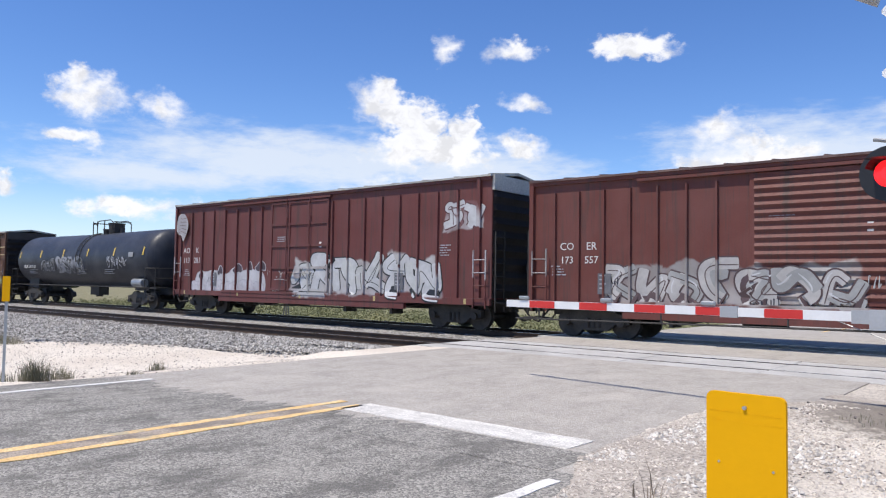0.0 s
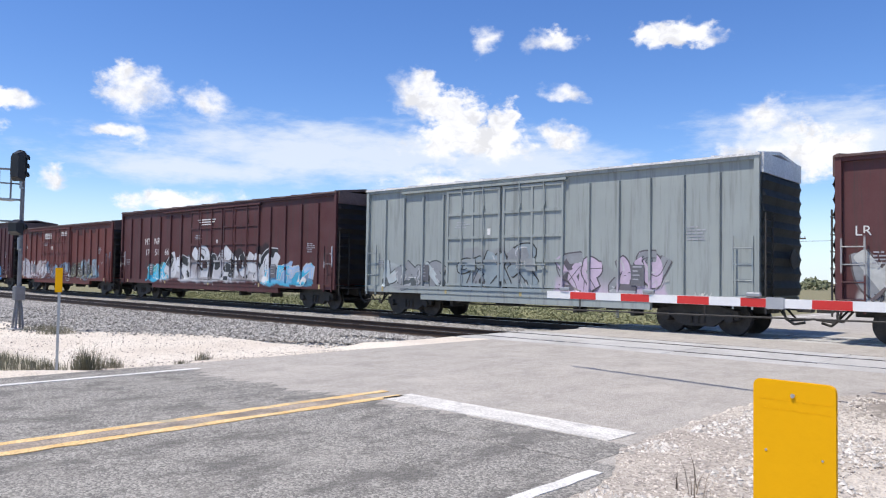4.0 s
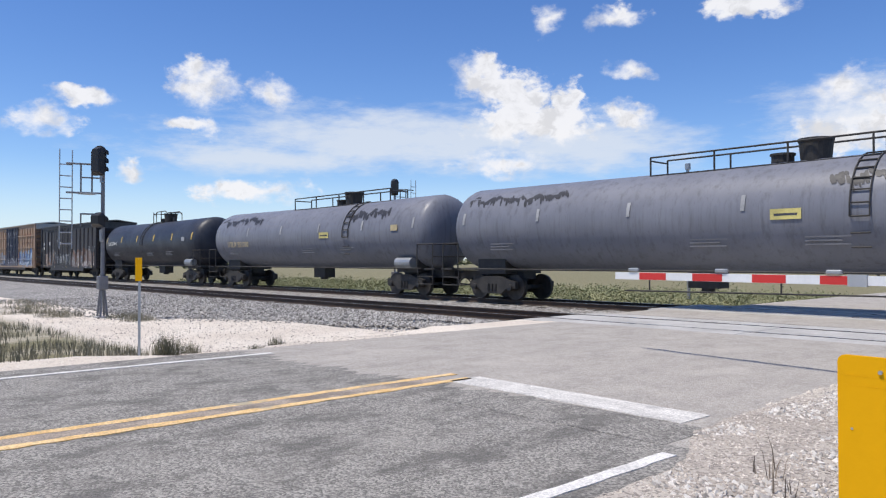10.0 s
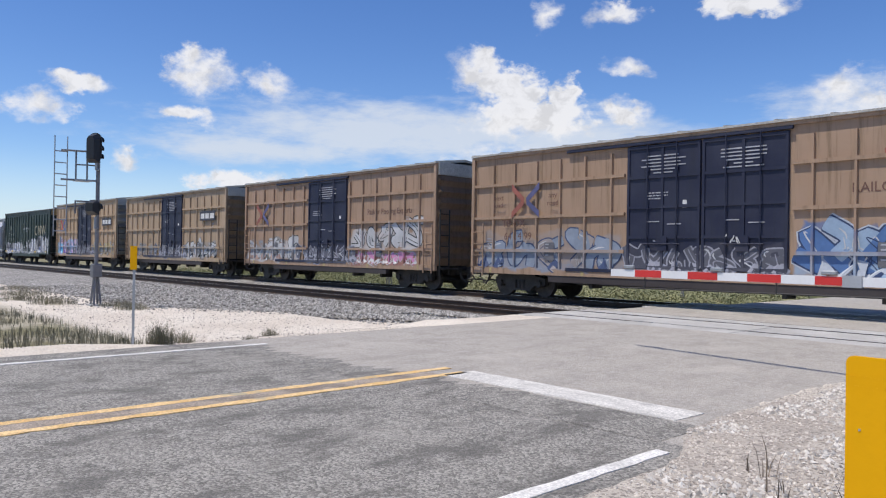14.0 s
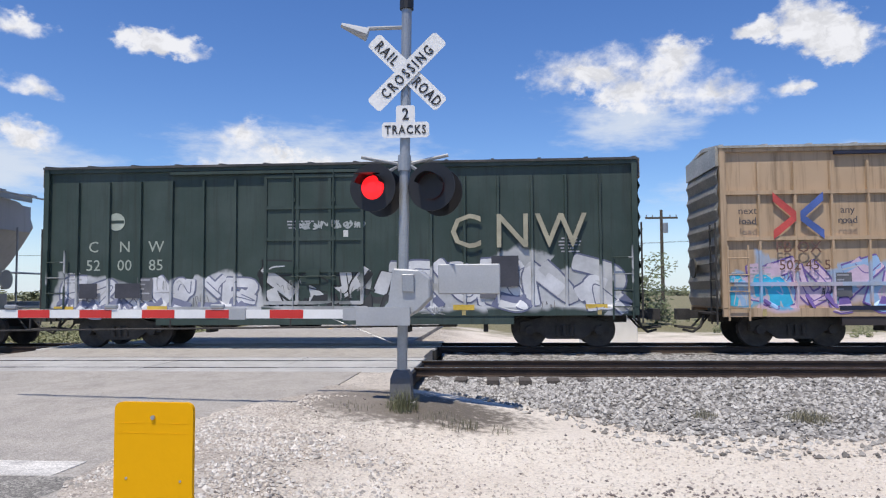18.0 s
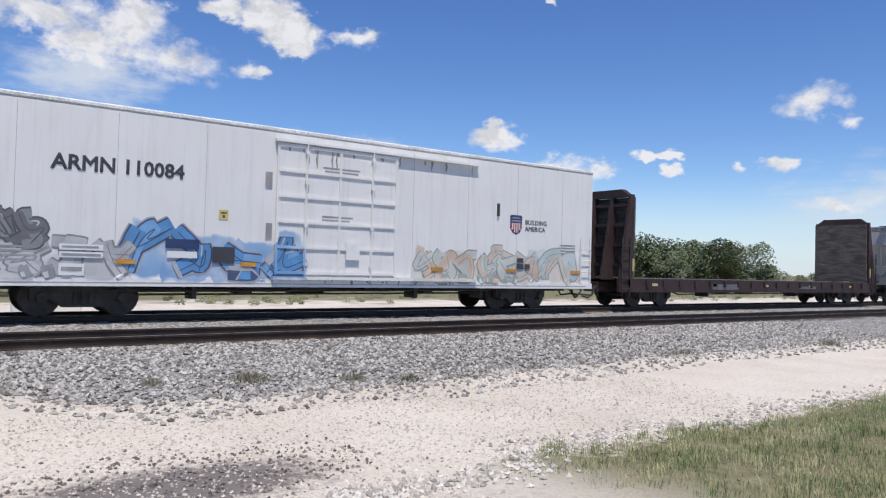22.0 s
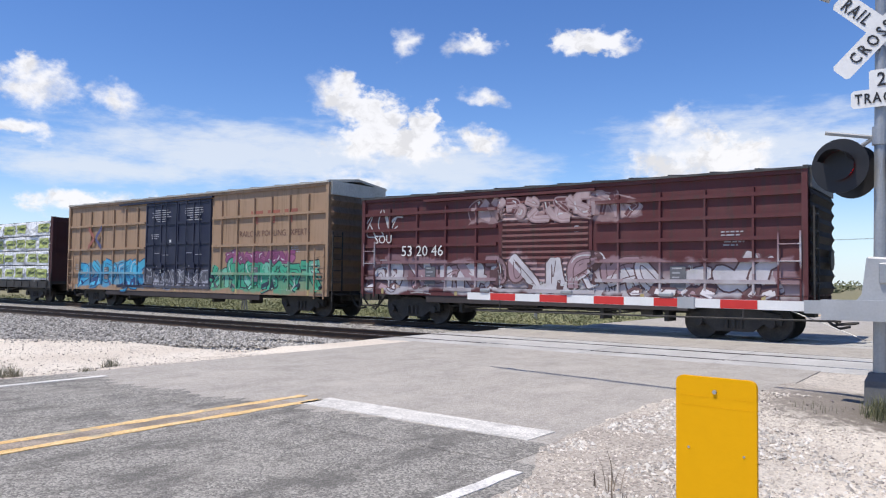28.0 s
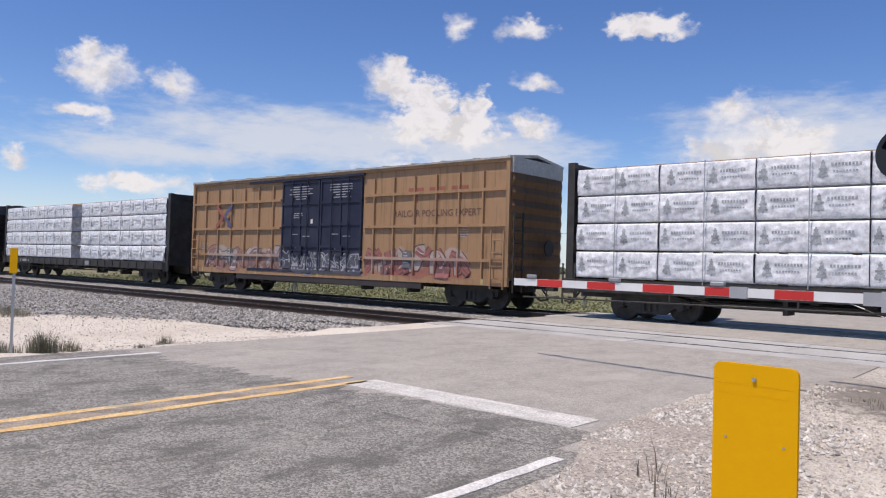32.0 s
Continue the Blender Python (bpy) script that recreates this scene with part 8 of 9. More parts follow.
def blades(name, spots, h0, h1, w, m, label, seed, lean=0.5):
    """Grass: bent two-piece blades, joined."""
    rng = random.Random(seed)
    vs, fs = [], []
    for x, y, z, s in spots:
        h = rng.uniform(h0, h1) * s
        a = rng.uniform(0, 6.28)
        dx, dy = math.cos(a), math.sin(a)
        b = rng.uniform(0.1, lean) * h
        i = len(vs)
        ww = w * rng.uniform(0.7, 1.3)
        px, py = -dy * ww, dx * ww
        vs += [(x - px, y - py, z - 0.02), (x + px, y + py, z - 0.02), (x + dx * b * 0.35 - px * 0.7, y + dy * b * 0.35 - py * 0.7, z + h * 0.6), (x + dx * b * 0.35 + px * 0.7, y + dy * b * 0.35 + py * 0.7, z + h * 0.6), (x + dx * b, y + dy * b, z + h)]
        fs += [(i, i + 1, i + 3, i + 2), (i + 2, i + 3, i + 4)]
    me = bpy.data.meshes.new(name)
    me.from_pydata(vs, [], fs)
    return tagged(part_mesh(name, me, m, None), label, "grass", kind="stuff")


rng = random.Random(17)
sp = []
for k in range(260000):
    x = 3.2 + 34 * rng.random() ** 1.6
    y = 5.3 - 8.5 * rng.random() ** 1.3 - (0.6 if x > 20 else 0)
    edge = 5.0 + 0.5 * noise.noise(Vector((x * 0.7, 3.1, 0))) + 0.25 * noise.noise(Vector((x * 2.5, 1, 0)))
    side = 4.1 + 0.7 * noise.noise(Vector((y * 0.8, 6.0, 0))) + 0.35 * noise.noise(Vector((y * 3.1, x * 2.0, 0)))
    if x < side or (x < side + 1.0 and rng.random() > (x - side) ** 0.7):
        continue
    if y > edge:
        continue
    rim = y > edge - 0.35 or x < side + 0.3
    if rim and noise.noise(Vector((x * 3.5, y * 3.5, 4))) < -0.1:
        continue
    if noise.noise(Vector((x * 1.3, y * 1.3, 7))) + 0.4 * noise.noise(Vector((x * 4, y * 4, 7))) > 0.22 and rng.random() < 0.75:
        continue
    sp.append((x, y, ground_z(x, y), (0.7 + 0.7 * rng.random()) * (1.0 + 1.1 * noise.noise(Vector((x * 2.3, y * 2.3, 11))) + 0.5 * noise.noise(Vector((x * 0.6, y * 0.6, 15))))))
blades("grass", sp, 0.02, 0.075, 0.003, grass_mat, "short green and straw-coloured verge grass", 2, 1.1)
sp = []
for k in range(17000):
    x = -11.9 - 26 * rng.random() ** 1.3
    y = 4.9 - 4.5 * rng.random()
    if x > -13.2 and rng.random() < 0.5:
        continue
    if noise.noise(Vector((x * 0.6, y * 0.6, 2))) + 0.5 * noise.noise(Vector((x * 2.2, y * 2.2, 6))) < -0.05:
        continue
    sp.append((x, y, ground_z(x, y), 1))
blades("grass", sp, 0.06, 0.22, 0.006, dry_tuft, "rough dull green roadside grass", 3)


def tuft(x, y, z, r, h, n, m, label, seed):
    rng = random.Random(seed)
    sp = []
    for k in range(int(n * 1.7)):
        a, q = rng.uniform(0, 6.28), r * rng.random() ** 0.7
        sp.append((x + q * math.cos(a), y + q * math.sin(a), z, 1 - 0.4 * q / r))
    ob = blades("weed_tuft", sp, h * 0.4, h, 0.0032, m, label, seed, 0.8)
    ob["category"], ob["group"] = "weeds", "weed tufts"
    return ob


k = 0
for x, y, r, h, n, m in ((-11.9, 4.75, 0.22, 0.5, 260, dry_tuft), (-12.3, 5.3, 0.2, 0.3, 120, dry_tuft), (-11.3, 6.0, 0.14, 0.16, 80, dry_tuft), (-13.1, 7.4, 0.2, 0.25, 100, dry_tuft),
                         (4.18, 10.4, 0.3, 0.22, 260, dry_tuft), (13.3, 9.7, 0.35, 0.28, 260, dry_tuft), (5.6, 9.9, 0.2, 0.18, 150, dry_tuft), (6.4, 9.6, 0.2, 0.15, 120, dry_tuft), (9.0, 9.6, 0.2, 0.16, 120, dry_tuft),
                         (-1.02, 8.9, 0.2, 0.34, 170, weed_green), (-0.35, 8.5, 0.25, 0.16, 60, dry_tuft), (0.1, 8.55, 0.2, 0.12, 30, dry_tuft), (-0.6, 8.75, 0.3, 0.1, 40, dry_tuft), (-1.65, 8.85, 0.3, 0.1, 30, dry_tuft), (2.9, 10.6, 0.2, 0.15, 120, dry_tuft),
                         (-24.5, 6.6, 0.7, 0.35, 420, dry_tuft), (-26.5, 6.2, 0.8, 0.35, 420, dry_tuft), (-22.6, 7.9, 0.6, 0.3, 320, dry_tuft), (-21.2, 7.7, 0.5, 0.3, 260, dry_tuft), (-29.5, 7.0, 1.0, 0.3, 420, dry_tuft), (-33, 7.6, 1.2, 0.3, 420, dry_tuft),
                         (-1.2, 3.9, 0.15, 0.22, 60, dry_tuft), (-1.0, 4.4, 0.12, 0.2, 50, dry_tuft), (18.5, 9.3, 0.3, 0.2, 200, dry_tuft), (24, 9.2, 0.4, 0.2, 220, dry_tuft)):
    k += 1
    tuft(x, y, ballast_z(x, y) if y > foot(x) else ground_z(x, y), r, h, n, m, "dry grey-green weeds growing in the gravel" if m is dry_tuft else "green weeds at the foot of the mast", 40 + k)
dead_stalk = surface("dead_stalks", (0.07, 0.055, 0.04), (0.2, 0.155, 0.11), 3.0, 0.85, 20)
rng = random.Random(29)
for x, y, n in ((-2.25, 4.9, 9), (-2.0, 4.6, 7), (-1.8, 5.1, 6), (-1.6, 4.4, 5)):
    sp = [(x + rng.uniform(-0.14, 0.14), y + rng.uniform(-0.14, 0.14), 0.0 if x < -2.3 else ground_z(x, y) + 0.02, 1) for k in range(n)]
    ob = blades("dead_stalks", sp, 0.12, 0.3, 0.0055, dead_stalk, "dead brown stalks on the stony verge", 70 + n, 0.9)
    ob["category"], ob["group"] = "weeds", "weed tufts"
rng = random.Random(23)
cs = []
for k in range(1300):
    x, y = rng.uniform(-62, -12.2), rng.uniform(25.4, 38)
    r = rng.uniform(0.14, 0.5) * (1.7 if k % 9 == 0 else 1.0)
    cs.append(((x, y, -0.42 + r * 0.3), r))
for k in range(420):
    x, y = rng.uniform(9, 75), rng.uniform(31, 52)
    r = rng.uniform(0.12, 0.4) * (1.6 if k % 14 == 0 else 1.0)
    cs.append(((x, y, -0.45 + r * 0.3), r))
weed_pale = surface("sunlit_weeds", (0.11, 0.13, 0.055), (0.27, 0.27, 0.14), 0.9, 0.7, 8)
tagged(part_mesh("roadside_scrub", leaf_cloud(cs, 130000, 0.05, 9, 0.7), weed_pale, None), "low pale green weeds beyond the far track", "scrub", kind="stuff")

# ---- the cars, from the head of the train ----
reflect_tan = plain("dull_yellow_reflector", (0.42, 0.33, 0.14), 0.5)
placard_yellow = plain("pale_yellow_placard", (0.55, 0.47, 0.16), 0.5)
mark_dim = plain("dim_stencil", (0.13, 0.13, 0.14), 0.6)
reflect_yellow = plain("yellow_reflector", (0.62, 0.42, 0.06), 0.4)
mark_blue, mark_red = plain("faded_blue", (0.07, 0.12, 0.34), 0.6), plain("faded_red", (0.5, 0.07, 0.06), 0.6)
mark_dark, mark_grey, mark_navy = plain("dark_stencil", (0.05, 0.05, 0.06), 0.6), plain("grey_stencil", (0.3, 0.3, 0.3), 0.6), plain("navy_paint", (0.03, 0.05, 0.14), 0.5)
shield_red, ghost_blue, ghost_red = plain("shield_red", (0.32, 0.06, 0.06), 0.6), plain("ghost_blue", (0.1, 0.1, 0.2), 0.6), plain("ghost_red", (0.3, 0.1, 0.07), 0.6)
reflect_amber = plain("amber_reflector", (0.55, 0.26, 0.04), 0.45)
stain_paint = surface("dark_grime", (0.2, 0.18, 0.155), (0.42, 0.39, 0.35), 6.0, 0.8, 30)
door_stencil = plain("worn_door_stencil", (0.36, 0.36, 0.38), 0.6)
mark_sky = plain("pale_blue_paint", (0.25, 0.4, 0.6), 0.5)
mark_white = plain("white_stencil", (0.68, 0.67, 0.64), 0.6)
mark_tan = plain("tan_stencil", (0.5, 0.4, 0.22), 0.6)
beam_tan = paint("beam_tan", (0.32, 0.2, 0.1), 0.6, 0.2)
roof_cream = surface("dusty_galvanised_roof", (0.34, 0.32, 0.28), (0.5, 0.48, 0.43), 0.9, 0.55, 20, 0.2)
roof_rust = surface("brown_car_roof", (0.07, 0.035, 0.03), (0.16, 0.1, 0.085), 0.9, 0.6, 20)
roof_dark = surface("dark_car_roof", (0.03, 0.03, 0.03), (0.09, 0.085, 0.08), 0.9, 0.6, 20)
white_roof = surface("white_car_roof", (0.62, 0.61, 0.58), (0.76, 0.75, 0.73), 0.8, 0.5, 20)
touch_up = paint("dark_touch_up", (0.062, 0.022, 0.02), 0.6, 0.3)
end_dark = paint("dark_car_end", (0.045, 0.036, 0.035), 0.65, 0.25)
W_, K_, G_ = (0.5, 0.5, 0.5), (0.02, 0.02, 0.022), (0.25, 0.26, 0.265)
BL, LB, TL, GR, PK, PU, YE, RD, CY = (0.03, 0.12, 0.45), (0.3, 0.45, 0.65), (0.05, 0.35, 0.36), (0.05, 0.4, 0.22), (0.6, 0.25, 0.42), (0.16, 0.1, 0.3), (0.7, 0.5, 0.05), (0.45, 0.03, 0.04), (0.04, 0.42, 0.62)
RUSTRED, MAROON, BROWN = (0.2, 0.05, 0.036), (0.085, 0.028, 0.028), (0.085, 0.035, 0.03)


def stencils(car, rows, m, y=-1.506, pitch=None, start=0.0):
    """Stencilled words; with a pitch, each group of characters stands in the middle of a side panel."""
    for words, x, z, size in rows:
        if pitch is None:
            lettering(words, x, z, size, m, car, y)
            continue
        k = round((x - start) / pitch - 0.5)
        for j, word in enumerate(words.split("  ")):
            lettering(word, start + (k + j + 0.5) * pitch, z, size, m, car, y)


c = boxcar(3.3, -12.3, "rust-red boxcar with corrugated sliding door and white graffiti", paint("boxcar_red", (0.13, 0.04, 0.031), 0.6, 0.2, graffiti=((-5.2, 1.4, 0.95, 2.3, (0.42, 0.4, 0.38), (0.3, 0.3, 0.29), (0.08, 0.05, 0.05), 1.0), (2, 7.5, 1.0, 2.4, (0.34, 0.3, 0.28), G_, (0.1, 0.06, 0.06), 1.4))), roof_rust, end_dark, 4.95, ((-1.2, 2.0, "slide"),), 19)
stencils(c, (("CO  ER", -6.5, 2.6, 0.32), ("173  557", -6.5, 2.2, 0.3)), mark_white, pitch=15.48 / 19, start=-7.74)
c = boxcar(-13.8, -32.6, "dark red boxcar with plug door and white graffiti", paint("boxcar_dark_red", (0.135, 0.042, 0.037), 0.6, 0.3, graffiti=((-0.6, 7.2, 0.95, 2.75, W_, (0.5, 0.5, 0.48), K_, 2.6), (7.4, 9.0, 3.3, 4.4, W_, (0.2, 0.1, 0.1), MAROON, 3.1))), roof_cream, end_dark, 5.32, ((-2.0, 1.6, "plug"),), 21, first=0.5)
stencils(c, (("AO  K", -8.45, 2.8, 0.38), ("113  281", -8.45, 2.35, 0.36)), mark_white, pitch=18.68 / 21, start=-9.785)
rng = random.Random(31)
band = [(-7.75, 0.97)] + [(-7.6 + 0.42 * k, 1.95 + 0.1 * math.sin(k * 1.9) + rng.uniform(-0.12, 0.22)) for k in range(13)] + [(-2.35, 1.5), (-2.4, 0.97)]
mural(c, band, (0.5, 0.49, 0.5), -1.5035, (0.42, 0.4, 0.42), 0.04, 1, "wide white sprayed band")
for x, w, z in ((-7.2, 0.42, 2.05), (-5.7, 0.45, 2.22), (-4.4, 0.8, 2.3), (-3.5, 0.42, 2.38), (-2.75, 0.8, 2.4)):
    mural(c, [(x - w / 2, z - 0.3), (x - w * 0.3, z - 0.22), (x - w * 0.05, z - 0.02), (x + w * 0.15, z), (x + w * 0.3, z - 0.06), (x + w / 2, z - 0.2), (x + w * 0.45, z - 0.45), (x + w * 0.1, z - 0.36), (x - w * 0.2, z - 0.5)], (0.075, 0.05, 0.055), -1.508, (0.5, 0.5, 0.5), 0.035, 2, "black sprayed patch with a white edge")
bubble_letters(c, -7.9, -2.5, 1.0, 1.55, 9, (0.5, 0.48, 0.5), (0.34, 0.31, 0.36), -1.511, 6, 0.02)
mural(c, [(-9.25, 4.0), (-9.15, 4.5), (-8.9, 4.72), (-8.5, 4.62), (-8.25, 4.25), (-8.3, 3.9), (-8.5, 3.6), (-8.65, 3.35), (-8.8, 3.7), (-9.1, 3.72)], (0.36, 0.33, 0.33), -1.604, (0.5, 0.48, 0.47), 0.03, 2, "pale sprayed round shape")
bm = bmesh.new()
for k in range(5):
    z = 3.75 + 0.19 * k
    ribbon(bm, smooth_line([(-9.1 + 0.05 * k, z), (-8.8, z + 0.12 - 0.05 * k), (-8.4, z - 0.03)], 2), 0.022, lambda x, q: -1.608, 0.0, 0)
part("graffiti_stroke", bm, spray((0.14, 0.08, 0.08)), c, "thin dark sprayed lines")
black_tank = lambda nm, g: paint(nm, (0.021, 0.024, 0.034), 0.44, 0.1, (0.045, 0.036, 0.034), 0.5, (0.05, 0.05, 0.055), g)
c = tank_car(-34.76, -51.75, "black tank car with yellow reflectors and white scrawled graffiti", black_tank("tank_black", ((-4.5, -2.7, 1.9, 2.7, (0.025, 0.025, 0.03), (0.03, 0.03, 0.03), (0.27, 0.27, 0.285), 0.3), (-2.4, 0.9, 1.8, 2.9, (0.025, 0.025, 0.03), (0.27, 0.27, 0.285), (0.27, 0.27, 0.285), 0.7), (3.8, 6.0, 2.0, 2.8, (0.025, 0.025, 0.03), (0.025, 0.025, 0.03), (0.4, 0.4, 0.42), 0.9))), mark_grey, reflect_yellow, platform=2.5, at=1.2)
stencils(c, (("TILX 291933", -6.2, 2.15, 0.32),), mark_white, -1.5)
c = boxcar(-53.2, -68.5, "rusty brown boxcar with yellow stripes and blue and white graffiti", paint("boxcar_rust", (0.125, 0.06, 0.033), 0.65, 0.6, (0.06, 0.03, 0.022), graffiti=((-6.6, -3.6, 0.9, 2.6, (0.5, 0.5, 0.48), G_, (0.1, 0.05, 0.04), 4.2), (-2.6, 0.5, 1.0, 2.4, G_, (0.3, 0.2, 0.2), K_, 4.6), (1.2, 5.0, 0.85, 2.4, BL, LB, W_, 4.9), (5.0, 7.0, 0.9, 1.6, (0.4, 0.4, 0.1), (0.3, 0.3, 0.1), (0.15, 0.15, 0.05), 5.4))), roof_cream, end_dark, 4.75, ((-3.5, -0.6, "plug"), (-0.5, 2.0, "plug")), 15)
bars([(-7.6, -3.7, 3.5, 3.56), (2.1, 7.6, 3.5, 3.56), (-7.6, -3.7, 3.0, 3.05), (2.1, 7.6, 3.0, 3.05)], -1.604, mark_tan, c, "yellow_stripe")
stencils(c, (("TO  E", -6.3, 2.35, 0.46), ("30  23", -6.3, 1.85, 0.42)), mark_white, pitch=1.0120, start=-7.590)
c = boxcar(-69.75, -85.2, "maroon boxcar with double plug doors and white graffiti", paint("boxcar_maroon", (0.098, 0.034, 0.034), 0.6, 0.15, graffiti=((-7.2, 6.9, 0.85, 2.35, (0.45, 0.46, 0.44), G_, (0.1, 0.08, 0.08), 6.0), (-3.4, 0.0, 1.0, 2.5, G_, (0.2, 0.2, 0.25), K_, 6.6))), roof_rust, end_dark, 4.75, ((-3.6, -1.2, "plug"), (-1.1, 1.3, "plug")), 15)
stencils(c, (("LR  S", -6.7, 2.6, 0.34),), mark_white, pitch=1.0220, start=-7.665)
c = boxcar(-87.0, -102.1, "pale grey boxcar with double doors and grey graffiti", paint("boxcar_grey", (0.3, 0.33, 0.315), 0.55, 0.12, (0.2, 0.16, 0.13), 0.3, (0.16, 0.17, 0.16), graffiti=((-6.6, -3.4, 0.9, 2.3, G_, (0.45, 0.5, 0.5), (0.06, 0.07, 0.07), 7.1), (-2.8, 0.6, 0.9, 2.6, (0.25, 0.3, 0.32), G_, K_, 7.4), (1.4, 5.0, 0.9, 2.3, (0.5, 0.4, 0.5), G_, (0.1, 0.09, 0.1), 7.9))), white_roof, paint("grey_end", (0.1, 0.11, 0.11), 0.6, 0.15), 5.0, ((-3.3, -0.9, "plug"), (-0.8, 1.6, "plug")), 15)
c = boxcar(-104.0, -123.75, "dark maroon boxcar with double doors and black and white graffiti", paint("boxcar_wine", MAROON, 0.6, 0.15, graffiti=((-4.8, 5.6, 0.9, 2.9, (0.55, 0.56, 0.58), K_, W_, 8.3), (-6.6, -4.4, 0.95, 2.2, CY, TL, W_, 8.8), (4.6, 8.2, 0.9, 2.0, CY, LB, W_, 8.1))), roof_rust, end_dark, 5.12, ((-1.9, 1.15, "plug"), (1.25, 4.3, "plug")), 17)
stencils(c, (("MT  NR", -6.3, 3.0, 0.5), ("17  51  66", -6.3, 2.4, 0.48)), mark_white, pitch=1.1224, start=-9.540)
bars([(-0.6 - 0.6, 0.5, 4.12, 4.17), (-1.1, 0.4, 4.0, 4.05), (-0.9, 0.2, 3.88, 3.93)], -1.556, mark_white, c, "stencil")
c = boxcar(-125.0, -140.65, "brick-red boxcar with double doors and grey and blue graffiti", paint("boxcar_brick", (0.135, 0.037, 0.03), 0.6, 0.2, graffiti=((-7.4, -2.6, 0.9, 2.3, (0.5, 0.48, 0.5), W_, (0.2, 0.14, 0.14), 9.1), (-2.6, 1.6, 0.85, 2.1, (0.12, 0.05, 0.05), (0.2, 0.3, 0.4), (0.3, 0.3, 0.32), 9.6), (3.4, 5.8, 0.9, 2.4, (0.2, 0.34, 0.42), (0.22, 0.26, 0.3), (0.05, 0.06, 0.07), 9.9), (1.4, 5.0, 0.95, 2.1, (0.035, 0.035, 0.032), (0.05, 0.045, 0.04), (0.2, 0.19, 0.12), 9.3))), roof_rust, end_dark, 4.7, ((-3.6, -1.2, "plug"), (-1.1, 1.3, "plug")), 15)
stencils(c, (("PBE", -6.68, 3.0, 0.34),), mark_white)
bars([(-2.9, -1.7, 3.95 - 0.1 * k, 4.0 - 0.1 * k) for k in range(4)] + [(0, 0.9, 4.0 - 0.1 * k, 4.05 - 0.1 * k) for k in range(3)], -1.6, mark_white, c, "stencil")
for x0, x1, z0, z1 in ((-6.3, -5.65, 3.75, 4.22), (-5.2, -4.5, 3.95, 4.22), (-4.2, -3.75, 3.8, 4.22), (1.5, 2.2, 3.95, 4.2), (2.5, 3.2, 3.75, 4.2), (3.6, 4.2, 3.9, 4.2), (4.5, 5.2, 3.85, 4.15)):
    bars([(x0, x1, z0, z1)], -1.507, touch_up, c, "touch_up_patch", "dark touch-up paint")
c = boxcar(-142.3, -160.45, "brown-maroon boxcar with plug doors, white and blue graffiti", paint("boxcar_plum", (0.07, 0.023, 0.026), 0.6, 0.15), roof_rust, end_dark, 5.3, ((-2.55, 0.03, "plug"), (0.13, 2.75, "plug")), 20)
stencils(c, (("MT  NR", -7.1, 2.72, 0.44), ("17  23  22", -7.1, 2.3, 0.42)), mark_white, pitch=18.03 / 20, start=-9.015)
bars(word_dashes(random.Random(5), -1.75, 4.22, 3, 1.0) + word_dashes(random.Random(6), 0.95, 4.25, 2, 0.9), -1.6, mark_white, c, "stencil", "", True)
bubble_letters(c, -7.95, -4.6, 0.98, 2.1, 5, (0.035, 0.03, 0.032), (0.5, 0.5, 0.5), -1.604, 8, 0.06)
mural(c, [(3.02, 0.98), (3.1, 1.4), (3.0, 1.7), (3.3, 2.15), (3.45, 2.3), (4.2, 2.26), (4.7, 2.36), (5.2, 2.28), (5.85, 2.3), (6.0, 2.0), (6.1, 1.8), (6.6, 1.75), (6.85, 1.45), (6.75, 1.2), (6.95, 0.98)], (0.04, 0.19, 0.46), -1.604, None, 0.08, 1, "blue sprayed cloud")
bars([(3.1, 3.5, 0.7, 0.9), (5.3, 5.8, 0.72, 0.9), (6.4, 6.95, 0.7, 0.9)], -1.607, spray((0.05, 0.2, 0.48)), c, "graffiti_patch", "blue sprayed patch")
for pts in ([(3.2, 1.1), (3.5, 1.75), (3.62, 2.15), (3.98, 2.22), (3.95, 1.0), (3.68, 0.98), (3.66, 1.55), (3.45, 1.2)],
            [(4.05, 1.7), (4.15, 2.1), (4.5, 2.28), (4.95, 2.1), (4.95, 1.7), (4.65, 1.3), (5.05, 1.2), (5.05, 0.97), (4.1, 0.97), (4.15, 1.2), (4.6, 1.75), (4.5, 1.9), (4.3, 1.75)],
            [(5.05, 2.22), (5.9, 2.2), (5.85, 1.9), (5.4, 1.85), (5.45, 1.72), (6.2, 1.7), (6.6, 1.4), (6.5, 1.02), (5.9, 0.95), (5.15, 1.0), (5.2, 1.22), (5.9, 1.2), (6.05, 1.35), (5.8, 1.45), (5.15, 1.4)]):
    mural(c, pts, (0.07, 0.025, 0.028), -1.608, (0.38, 0.33, 0.52), 0.032, 2, "brown letter with a pale violet outline")
for n, x, z in ((3, 6.0, 2.1), (4, 6.95, 1.65), (4, 6.95, 1.42), (4, 6.95, 1.19), (3, 8.2, 1.7), (4, 8.2, 1.45), (3, 5.9, 0.76), (3, 2.85, 1.2)):
    bm, rng = bmesh.new(), random.Random(int(x * 40 + z * 100))
    for q in range(n):
        a = x + 0.13 * q
        ribbon(bm, smooth_line([(a + rng.uniform(0, 0.1), z + 0.16 * rng.choice((0, 0.5, 1))) for r in range(4)], 1), 0.022, lambda p, r_: -1.612, 0.0, 0)
    part("graffiti_tag", bm, spray((0.5, 0.48, 0.5)), c, "thin white sprayed tag")
